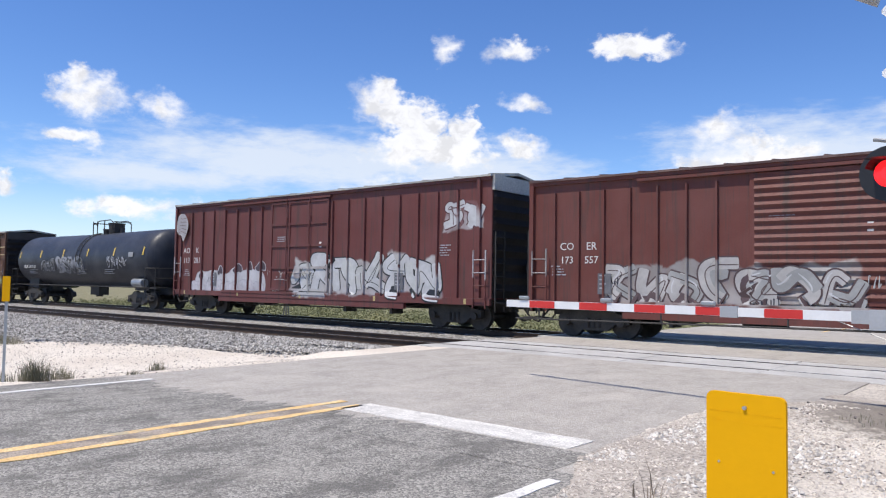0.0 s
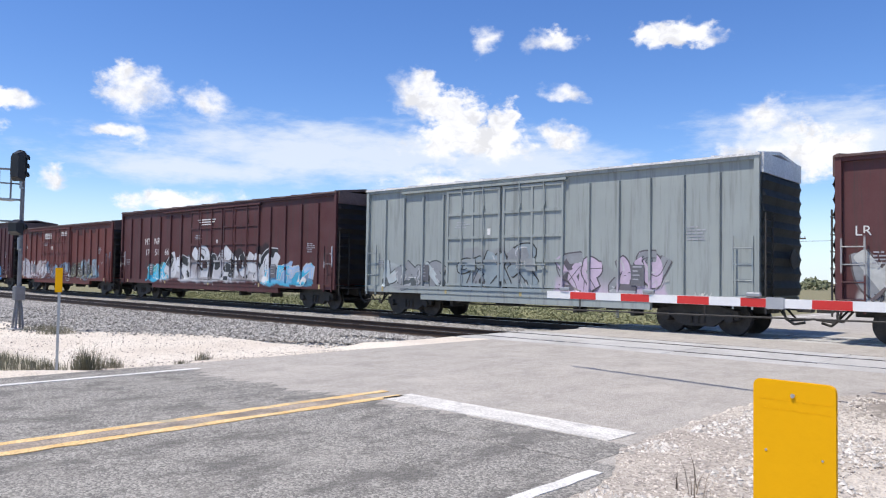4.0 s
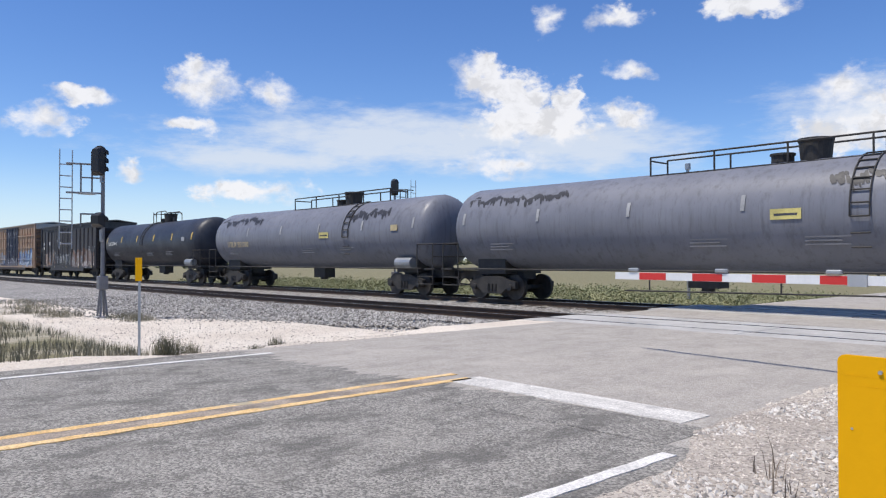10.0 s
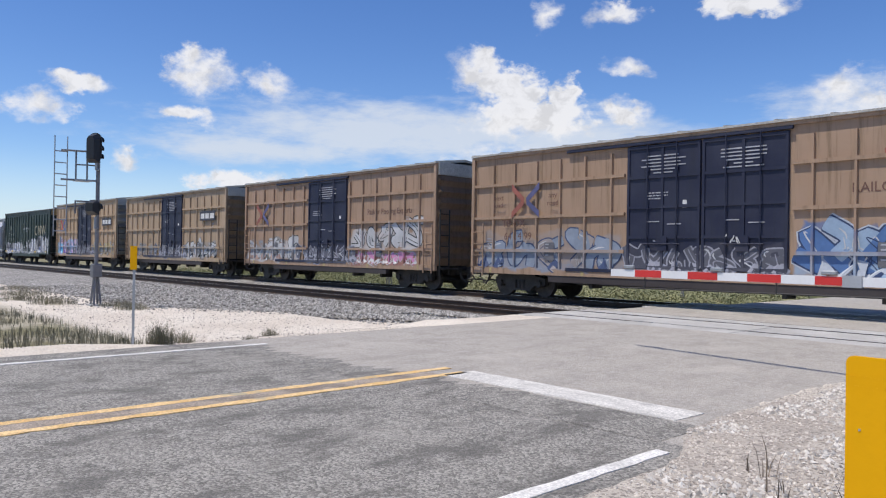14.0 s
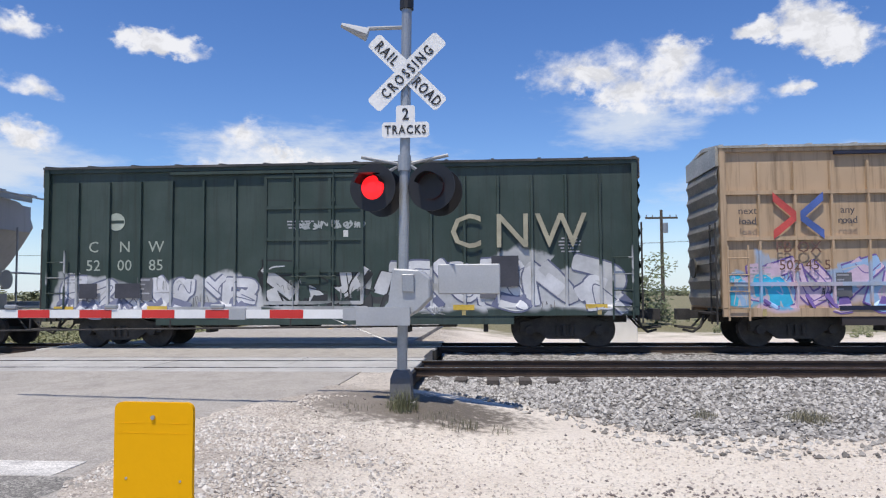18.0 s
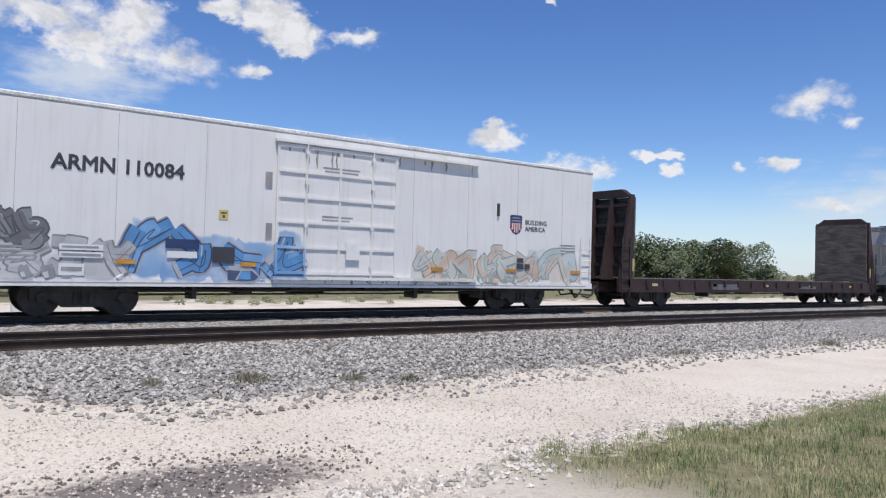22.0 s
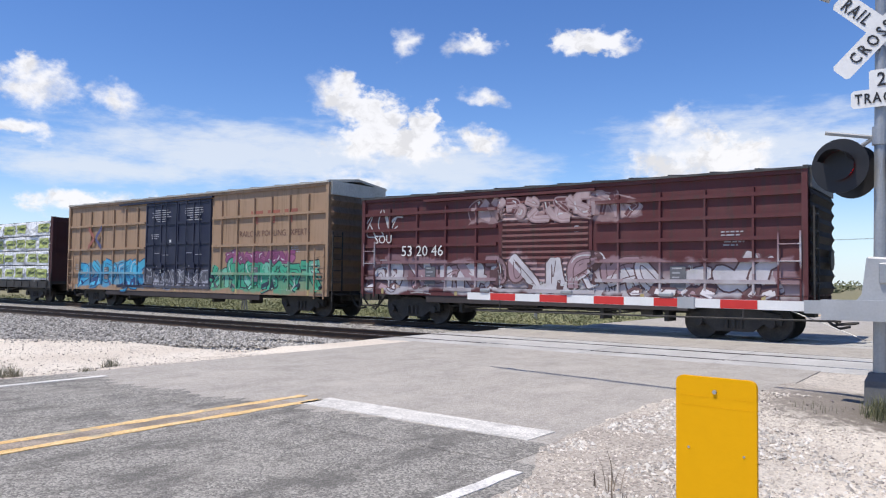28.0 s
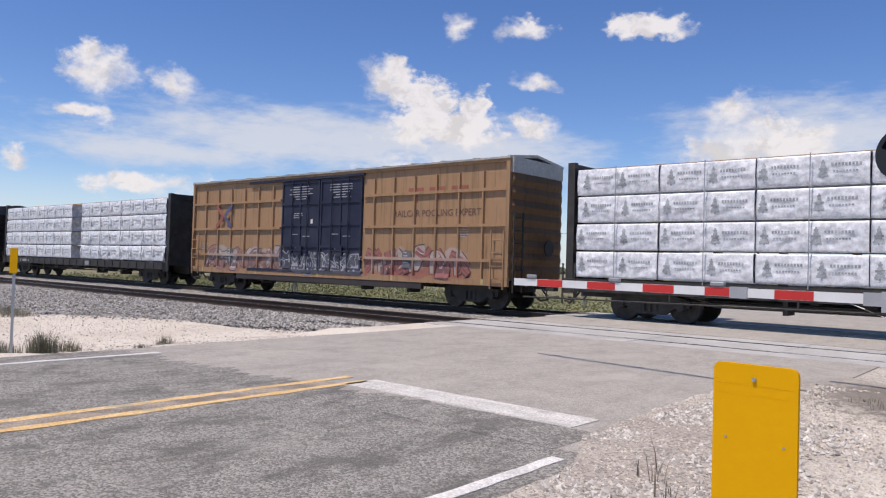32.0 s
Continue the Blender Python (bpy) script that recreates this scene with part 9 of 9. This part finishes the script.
c = boxcar(-162.65, -178.55, "dark grey-brown boxcar with double doors and pale scrawled graffiti", paint("boxcar_soot", (0.06, 0.05, 0.046), 0.65, 0.3, (0.08, 0.045, 0.03), graffiti=((-6.4, -3.6, 1.0, 2.6, (0.3, 0.29, 0.28), (0.1, 0.09, 0.08), (0.08, 0.07, 0.07), 11.2), (-3.2, 1.4, 2.6, 3.6, (0.07, 0.06, 0.055), (0.06, 0.05, 0.05), (0.45, 0.45, 0.44), 11.6), (1.2, 7.4, 0.9, 2.6, (0.4, 0.38, 0.36), G_, (0.08, 0.07, 0.07), 11.9), (5.8, 7.6, 3.1, 3.9, (0.06, 0.05, 0.05), (0.06, 0.05, 0.05), W_, 11.1))), roof_rust, end_dark, 4.75, ((-3.6, -1.2, "plug"), (-1.1, 1.5, "plug")), 15)
stencils(c, (("LRS\n2620", -6.9, 2.7, 0.38),), mark_white)
c = tank_car(-179.5, -197.3, "black tank car with yellow reflectors and a small top platform", black_tank("tank_black_two", ()), mark_grey, reflect_yellow, platform=2.5, at=-0.9)
stencils(c, (("NATX 303370", -6.5, 2.75, 0.34),), mark_tan, -1.56)
dirty = lambda nm, k: paint(nm, (0.165, 0.17, 0.195), 0.42, 0.1, (0.1, 0.1, 0.1), 0.4, (0.09, 0.09, 0.098))
tank_soot = paint("tank_soot", (0.03, 0.03, 0.034), 0.45, 0.05, (0.05, 0.045, 0.04))
c = tank_car(-198.6, -218.5, "grey tank car stained with black spill streaks", dirty("tank_grey", 12.3), mark_grey, mark_grey, platform=8.5, at=2.6, spill_m=tank_soot)
c = tank_car(-219.7, -239.0, "large grey tank car with black spills and a long top platform", dirty("tank_grey_two", 13.1), mark_tan, mark_grey, platform=8.0, at=2.0, spill_m=tank_soot)
stencils(c, (("UTLX 951090", -6.3, 2.2, 0.42),), mark_tan, -1.56)
c = tank_car(-240.9, -257.85, "clean black tank car with yellow reflectors", black_tank("tank_black_three", ()), mark_grey, reflect_yellow, platform=2.5, at=0.2)
stencils(c, (("CLIX 298041", -6.3, 2.6, 0.36),), mark_white, -1.56)
c = boxcar(-259.4, -274.95, "black boxcar with double doors and faint brown graffiti", paint("boxcar_black", (0.052, 0.05, 0.052), 0.62, 0.25, (0.07, 0.045, 0.035), graffiti=((-6.4, -3.4, 0.9, 2.5, (0.32, 0.22, 0.16), (0.12, 0.1, 0.09), (0.05, 0.05, 0.05), 14.4), (1.4, 7.4, 0.9, 2.5, (0.2, 0.15, 0.13), (0.16, 0.09, 0.06), (0.3, 0.28, 0.26), 14.9), (-3.0, 1.0, 1.0, 2.2, (0.07, 0.07, 0.07), (0.3, 0.3, 0.3), (0.2, 0.2, 0.2), 14.1))), roof_dark, end_dark, 4.75, ((-3.6, -1.2, "plug"), (-1.1, 1.5, "plug")), 15)
bars([(-7.2, -6.7, 2.9, 3.15), (-5.4, -5.1, 2.9, 3.2), (-7.2, -6.9, 2.5, 2.75)], -1.506, mark_white, c, "number_bar")
door_black = paint("door_blue_black", (0.016, 0.019, 0.042), 0.5, 0.12, (0.04, 0.03, 0.035), 0.3, (0.022, 0.024, 0.036), graffiti=((-2.4, 2.4, 0.9, 1.9, (0.1, 0.1, 0.12), (0.05, 0.05, 0.07), (0.3, 0.3, 0.34), 30.0),))
tan = lambda nm, col, *g: paint(nm, (col[0] * 0.97, col[1], col[2] * 1.15), 0.58, 0.24, (0.14, 0.06, 0.03), 0.25, (0.16, 0.11, 0.06), g)
OLD, NEWY = (0.36, 0.235, 0.135), (0.47, 0.325, 0.18)
ttx_mark = plain("ghost_lettering", (0.14, 0.07, 0.05), 0.6)
c = pool_boxcar(-277.15, -295.3, "faded orange-tan boxcar with black doors and blue graffiti", tan("boxcar_tan", OLD, (-8.6, -2.6, 0.9, 2.4, (0.24, 0.28, 0.34), (0.32, 0.28, 0.26), (0.05, 0.07, 0.14), 15.2), (2.6, 8.0, 0.9, 2.6, (0.3, 0.4, 0.52), (0.08, 0.16, 0.34), (0.03, 0.05, 0.12), 15.7, (0.45, 0.48, 0.52))), door_black, ttx_mark, 2, 5.28, 1)
stencils(c, (("TB OX", -7.0, 2.45, 0.36), ("64 14 99", -6.8, 2.0, 0.36)), ttx_mark, -1.604)
c = pool_boxcar(-297.3, -312.6, "weathered tan boxcar with dark doors and white graffiti", tan("boxcar_tan_two", (0.37, 0.24, 0.14), (-7.4, -3.4, 0.9, 2.2, W_, G_, (0.3, 0.2, 0.16), 16.1), (-5.4, -2.4, 0.9, 2.3, W_, W_, K_, 16.5), (2.0, 6.8, 1.6, 2.9, W_, (0.5, 0.46, 0.44), K_, 16.9), (2.2, 6.4, 0.9, 1.6, (0.3, 0.14, 0.12), PK, W_, 16.2)), door_black, ttx_mark, 1, 5.26, 2)
c = pool_boxcar(-314.85, -330.0, "tan-yellow boxcar with dark doors and white graffiti", tan("boxcar_tan_three", (0.41, 0.29, 0.165), (2.2, 6.4, 0.9, 2.2, W_, G_, K_, 17.2), (-6.8, -2.6, 0.9, 1.9, (0.4, 0.3, 0.2), G_, (0.12, 0.1, 0.1), 17.6)), door_black, ttx_mark, 0)
bars([(4.3, 6.3, 3.2, 3.75)], -1.606, mark_dark, c, "owner_mark")
bars([(4.45, 4.9, 3.32, 3.62), (5.05, 5.5, 3.32, 3.62), (5.65, 6.15, 3.32, 3.62)], -1.61, mark_white, c, "owner_mark", "", True)
c = pool_boxcar(-332.05, -346.5, "bright yellow boxcar with dark doors, arrow emblem and pink graffiti", tan("boxcar_yellow", NEWY, (-6.6, -1.4, 0.95, 2.5, (0.6, 0.45, 0.55), LB, PU, 18.3), (-7.0, -5.6, 0.95, 2.2, CY, LB, W_, 18.1), (2.2, 6.6, 0.95, 2.1, G_, (0.5, 0.4, 0.2), (0.2, 0.16, 0.1), 18.8)), door_black, mark_dark, 2, 5.36, False, roof_cream)
stencils(c, (("FB OX", -5.35, 2.42, 0.4), ("502 45 5", -5.2, 1.98, 0.36)), ttx_mark, -1.604)
bars([(4.3, 6.3, 3.2, 3.75)], -1.606, mark_dark, c, "owner_mark")
bars([(4.45, 4.9, 3.32, 3.62), (5.05, 5.5, 3.32, 3.62), (5.65, 6.15, 3.32, 3.62)], -1.61, mark_white, c, "owner_mark", "", True)
green = paint("boxcar_green", (0.034, 0.055, 0.046), 0.5, 0.12, (0.06, 0.045, 0.03), 0.35, (0.03, 0.035, 0.03), ((-7.7, -1.9, 0.85, 2.08, (0.6, 0.6, 0.62), (0.62, 0.62, 0.63), (0.16, 0.17, 0.24), 19.4), (-1.9, 1.6, 0.9, 2.3, (0.5, 0.5, 0.5), (0.03, 0.05, 0.04), K_, 19.2), (1.6, 7.6, 0.85, 2.65, (0.62, 0.62, 0.63), W_, (0.12, 0.13, 0.2), 19.8), (-1.0, 0.9, 3.1, 3.4, (0.035, 0.06, 0.05), (0.035, 0.06, 0.05), (0.34, 0.36, 0.35), 19.5)))
c = boxcar(-348.6, -364.5, "dark green boxcar with plug door and white graffiti along its foot", green, roof_dark, paint("green_end", (0.028, 0.04, 0.034), 0.6, 0.25), 5.12, ((-1.85, 0.85, "plug"),), 18)
tan_cap = plain("tan_end_cap", (0.36, 0.22, 0.08), 0.6)
for x in (15.9 / 2 + 0.09, -15.9 / 2 - 0.095):
    part("end_cap", boxes((x, x + 0.005, -1.5, 1.5, 4.4, 4.92)), tan_cap, c)
cream = plain("cream_lettering", (0.36, 0.33, 0.235), 0.6)
pale_green = plain("pale_green_lettering", (0.38, 0.42, 0.35), 0.6)
p19 = (15.9 - 0.12) / 18
bm = bmesh.new()
rod(bm, (-5.95, -1.502, 3.42), (-5.95, -1.508, 3.42), 0.24, 24)
part("round_emblem", bm, pale_green, c, "pale round emblem")
bars([(-6.17, -5.73, 3.38, 3.46)], -1.51, plain("emblem_band", (0.03, 0.05, 0.04), 0.6), c, "emblem_band")
for word, x in (("C", 3.54), ("N", 4.75), ("W", 6.0)):
    lettering(word, x, 2.62, 1.28, cream, c, -1.584)
stencils(c, (("C  N  W", -7.0, 2.6, 0.42), ("52  00  85", -7.0, 2.1, 0.42)), pale_green, pitch=p19, start=-7.89)
bars([(-6.9, -6.4, 1.35, 1.75)], -1.607, mark_dark, c, "data_panel")
bars([(-5.9, -5.2, 1.35, 1.75)], -1.607, mark_dark, c, "data_panel")
bars([(4.2, 4.9, 1.6, 2.4)], -1.607, mark_dark, c, "data_panel")
for x in (-7.6, -5.0, 3.2, 6.6):
    bars([(x, x + 0.55, 1.0, 1.14)], -1.607, reflect_yellow, c, "reflector")
hopper_car(-366.05, -385.05, "light grey covered hopper car with roof walkway")
bulkhead_flat(-387.35, -408.8, "empty brown bulkhead flatcar with plank ends")
old_door = paint("dirty_white_door", (0.63, 0.61, 0.565), 0.5, 0.12, (0.3, 0.22, 0.15), 0.3, (0.42, 0.39, 0.35))
wht = lambda nm, *g: paint(nm, (0.74, 0.73, 0.705), 0.42, 0.04, (0.42, 0.27, 0.16), 0.2, (0.65, 0.635, 0.605), g)
c = reefer(-410.45, -431.0, "white refrigerator car with blue graffiti and black cooling unit", "ARMN 110084", wht("reefer_white_one", (-6.3, -1.5, 0.85, 2.5, (0.1, 0.27, 0.52), (0.18, 0.36, 0.6), (0.06, 0.08, 0.16), 20.3, (0.36, 0.37, 0.4)), (-10.0, -8.0, 1.6, 2.6, (0.16, 0.16, 0.17), G_, (0.1, 0.1, 0.1), 20.1), (-9.8, -6.2, 0.85, 2.0, (0.42, 0.42, 0.43), W_, (0.24, 0.24, 0.26), 20.7), (2.2, 7.4, 0.85, 2.1, (0.55, 0.56, 0.52), (0.6, 0.45, 0.35), (0.3, 0.33, 0.3), 20.9), (5.2, 9.6, 0.85, 2.2, (0.62, 0.52, 0.44), (0.5, 0.56, 0.55), (0.3, 0.36, 0.34), 20.5)), gear=(3.2, 3.1))
c = reefer(-435.0, -455.9, "white refrigerator car with purple graffiti and rust streaks", "ARMN 110659", wht("reefer_white_two", (-10.4, -7.0, 0.95, 2.2, (0.66, 0.66, 0.65), W_, K_, 21.2), (-5.2, 1.9, 0.85, 2.3, (0.09, 0.1, 0.16), (0.42, 0.44, 0.5), (0.03, 0.03, 0.05), 21.7), (2.0, 9.4, 0.85, 2.6, (0.15, 0.14, 0.3), (0.46, 0.48, 0.52), (0.02, 0.02, 0.04), 21.4), (9.0, 10.6, 0.85, 1.8, CY, TL, (0.1, 0.2, 0.25), 21.9)), False, navy=True, text=-6.85, doors=(-1.2, 2.64), mark=7.7, door_m=old_door, gear=(3.9, 2.6))
rust_run = spray((0.36, 0.2, 0.1))


def rust_streaks(car, runs):
    for x, h in runs:
        bm = bmesh.new()
        ribbon(bm, [(x + 0.02 * math.sin(k * 2 + x), 4.68 - h * k / 6) for k in range(7)], 0.05, lambda a, b: -1.566, 0.0, 0)
        part("rust_streak", bm, rust_run, car, "brown rust streak")


rust_streaks(c, ((3.0, 0.5), (3.12, 0.9), (4.2, 1.1), (4.3, 0.6), (5.5, 1.0), (5.56, 0.4), (3.6, 0.35)))
c = reefer(-457.67, -477.55, "newer white refrigerator car with yellow and blue graffiti", "ARMN 112079", wht("reefer_white_three", (0.7, 7.9, 0.85, 2.6, (0.03, 0.16, 0.5), (0.08, 0.3, 0.66), (0.01, 0.02, 0.05), 22.7, (0.2, 0.03, 0.07))), True, False, True, True, False, -9.57, (-2.77, 1.14), -4.48, gear=(2.0, 3.35))
mural(c, [(-8.75, 0.9), (-8.7, 1.5), (-8.6, 1.9), (-8.2, 2.0), (-7.9, 2.4), (-7.5, 2.5), (-7.3, 2.25), (-6.95, 2.5), (-6.5, 2.45), (-6.2, 2.2), (-5.9, 2.3), (-5.2, 2.15), (-4.4, 2.0), (-3.5, 1.95), (-3.1, 2.05), (-2.95, 1.5), (-3.0, 0.9)], (0.05, 0.3, 0.58), -1.567, (0.06, 0.16, 0.45), 0.08, 2, "blue sprayed cloud behind letters")
for q, (word, x, z, size, wide) in enumerate((("D", -7.95, 0.95, 1.8, 1.05), ("O", -6.8, 0.98, 1.8, 0.92), ("B", -5.75, 0.95, 1.65, 1.0), ("E", -4.75, 0.92, 1.35, 1.05), ("R", -3.75, 0.92, 1.3, 1.15))):
    tip = 6 * math.sin(q * 1.7)
    flat = Matrix.Diagonal((1, 1, 0.05, 1))
    lettering(word, x, z, size, spray((0.03, 0.025, 0.03)), c, 0, "graffiti_letter", wide, pose(x, -1.574 - 0.002 * q, z, 90, tip, 0) @ flat, "black outline of a sprayed letter", 0.1)
    lettering(word, x, z, size, spray((0.66, 0.5, 0.1)), c, 0, "graffiti_letter", wide, pose(x, -1.588 - 0.002 * q, z, 90, tip, 0) @ flat, "yellow sprayed letter", 0.055)
bm = bmesh.new()
rng = random.Random(12)
for k in range(22):
    x, z = rng.uniform(-8.4, -3.2), rng.uniform(0.95, 1.5)
    ribbon(bm, [(x, z), (x + 0.03, z + 0.1), (x + 0.02, z + 0.28)], rng.uniform(0.03, 0.09), lambda a, b: -1.606, 0.0, 0)
part("graffiti_stroke", bm, spray((0.3, 0.16, 0.05)), c, "brown shading strokes in the letters")
c = reefer(-481.0, -501.3, "white refrigerator car with pastel graffiti", "ARMN 110956", wht("reefer_white_four", (-9.8, -6.4, 0.85, 2.3, (0.35, 0.2, 0.18), (0.5, 0.42, 0.4), (0.14, 0.1, 0.1), 23.3), (-6.6, -3.4, 0.85, 2.5, (0.4, 0.33, 0.3), W_, (0.1, 0.09, 0.09), 23.9), (-4.0, 2.2, 0.85, 2.7, (0.45, 0.58, 0.62), (0.5, 0.42, 0.12), K_, 23.6), (2.2, 8.4, 0.85, 2.4, (0.55, 0.55, 0.62), (0.6, 0.58, 0.64), (0.5, 0.5, 0.56), 23.1), (8.0, 9.8, 0.85, 2.0, (0.3, 0.5, 0.42), GR, (0.4, 0.5, 0.48), 23.4)), False, text=-6.8, doors=(-1.6, 2.35), mark=7.57, door_m=old_door)
rust_streaks(c, ((2.48, 1.9), (2.6, 1.3), (2.75, 0.8), (3.1, 1.6), (3.3, 1.1), (3.36, 0.5), (4.4, 0.3)))
c = reefer(-503.25, -523.4, "white refrigerator car with green and black graffiti", "ARMN 110091", wht("reefer_white_five", (-6.2, -1.8, 0.85, 2.4, (0.24, 0.4, 0.33), (0.42, 0.5, 0.48), K_, 24.3, (0.03, 0.035, 0.035)), (2.2, 8.4, 0.85, 2.5, (0.14, 0.17, 0.2), (0.3, 0.33, 0.36), (0.03, 0.03, 0.035), 24.8), (1.8, 3.0, 1.2, 2.4, (0.5, 0.2, 0.2), PK, W_, 24.6)), navy=True, door_m=old_door, gear=(2.8, 2.7))
c = reefer(-526.4, -546.7, "white refrigerator car with grey bubble graffiti and rust stains", "ARMN 111411", wht("reefer_white_six", (-9.0, -6.6, 0.85, 2.4, (0.2, 0.25, 0.22), (0.4, 0.36, 0.1), K_, 25.3), (-6.0, -2.2, 0.85, 2.4, (0.3, 0.32, 0.36), G_, (0.1, 0.1, 0.12), 25.7), (2.0, 8.2, 0.85, 2.7, (0.3, 0.36, 0.42), (0.55, 0.56, 0.58), (0.1, 0.11, 0.13), 25.1)), navy=True, door_m=old_door, gear=(3.2, 3.2))
c = boxcar(-549.6, -564.0, "dark maroon boxcar with exterior posts, corrugated door and white graffiti", paint("boxcar_oxide", (0.1, 0.028, 0.03), 0.62, 0.3, graffiti=((-7.0, 7.0, 1.0, 2.4, (0.5, 0.48, 0.5), (0.3, 0.2, 0.22), (0.1, 0.05, 0.05), 26.3), (-7.2, -5.4, 2.7, 4.0, (0.1, 0.03, 0.03), (0.1, 0.03, 0.03), W_, 26.7), (-2.6, 3.0, 3.2, 4.1, (0.4, 0.3, 0.3), (0.12, 0.04, 0.04), (0.3, 0.2, 0.2), 26.1))), roof_dark, end_dark, 4.5, ((-1.5, 1.6, "slide"),), 12, 0.95, (1.5, 2.05, 2.6, 3.15, 3.7))
stencils(c, (("53 20 46", -4.5, 2.25, 0.5), ("SOU", -6.2, 2.7, 0.4)), mark_white, -1.604)
c = pool_boxcar(-565.7, -584.55, "orange-tan boxcar with black doors, blue and green graffiti", tan("boxcar_tan_four", (0.35, 0.225, 0.125), (-8.4, -2.5, 0.85, 2.4, (0.04, 0.3, 0.5), (0.06, 0.38, 0.56), (0.02, 0.04, 0.12), 27.2), (3.4, 7.6, 2.0, 2.6, (0.24, 0.06, 0.16), (0.3, 0.1, 0.2), (0.16, 0.05, 0.1), 27.5), (2.4, 9.0, 0.85, 2.3, (0.05, 0.33, 0.2), (0.16, 0.44, 0.32), (0.02, 0.03, 0.04), 27.8)), door_black, ttx_mark, 1, 5.28, 1)
beam_red = paint("beam_oxide", (0.06, 0.02, 0.02), 0.65, 0.3)
centerbeam(-586.35, -608.8, "centerbeam flatcar stacked with white and green wrapped lumber", True, False, beam_red)
centerbeam(-610.65, -632.85, "centerbeam flatcar stacked with white wrapped lumber, gap at mid car")
c = pool_boxcar(-634.85, -653.25, "orange-tan boxcar with black doors and dull red graffiti", tan("boxcar_tan_five", (0.38, 0.22, 0.1), (-8.0, -2.2, 0.9, 2.1, (0.3, 0.16, 0.13), (0.4, 0.36, 0.34), (0.14, 0.08, 0.07), 28.2), (2.6, 7.6, 0.9, 2.1, (0.32, 0.12, 0.1), (0.42, 0.34, 0.3), (0.14, 0.07, 0.06), 28.6)), door_black, ttx_mark, 1, 5.18, 1)
centerbeam(-655.4, -676.85, "centerbeam flatcar with crumpled white wrapped lumber")
c = boxcar(-678.6, -694.2, "black boxcar with double doors near the end of the train", paint("boxcar_night", (0.03, 0.03, 0.035), 0.62, 0.2), roof_dark, end_dark, 4.75, ((-1.6, 1.6, "plug"),), 15)


SLACK = (-0.38, -0.39, -0.35, -0.17, -0.01, 0.36, 1.1, 0.88, 0.27, -0.1, -0.22, -0.08, -0.02, -0.23, -0.6, -1.09, -1.6,
         -2.75, -2.0, -1.55, -0.95, -0.6, 0.05, 0.6, 1.35, 1.32, 0.8, 0.25, 0.15, 0.22, 0.25, 0.2, 0.04)


def travelled(t):
    """How far the train has run since the start; it slows a little on the way."""
    q = min(1.0, max(0.0, (t - 3.0) / 3.0))
    slack = np.interp(t, range(33), SLACK)
    return 20.3 * t - 0.025 * t * t - 3.0 * q * q * (3 - 2 * q) + float(slack)


def motions():
    times = range(33)
    for car, s in CARS:
        walk(car, [(t, pose(s + travelled(t), TRACK_FAR, 0)) for t in times])
    beat = 1.19                      # both lenses stay lit; the added flaps cover them by turns
    for flap, hinge, k in SHUTTERS:
        shut, up = hinge, hinge @ pose(0, 0, 0, -86, 0, 0)
        rows = [(0.0, up if k == 0 else shut)]
        for j in range(54):
            t = 0.495 + j * beat / 2
            was, then = (up, shut) if (j + k) % 2 == 0 else (shut, up)
            if t < 31.9:
                rows += [(t - 0.03, was), (t + 0.03, then)]
        walk(flap, rows + [(32.0, rows[-1][1])])


motions()
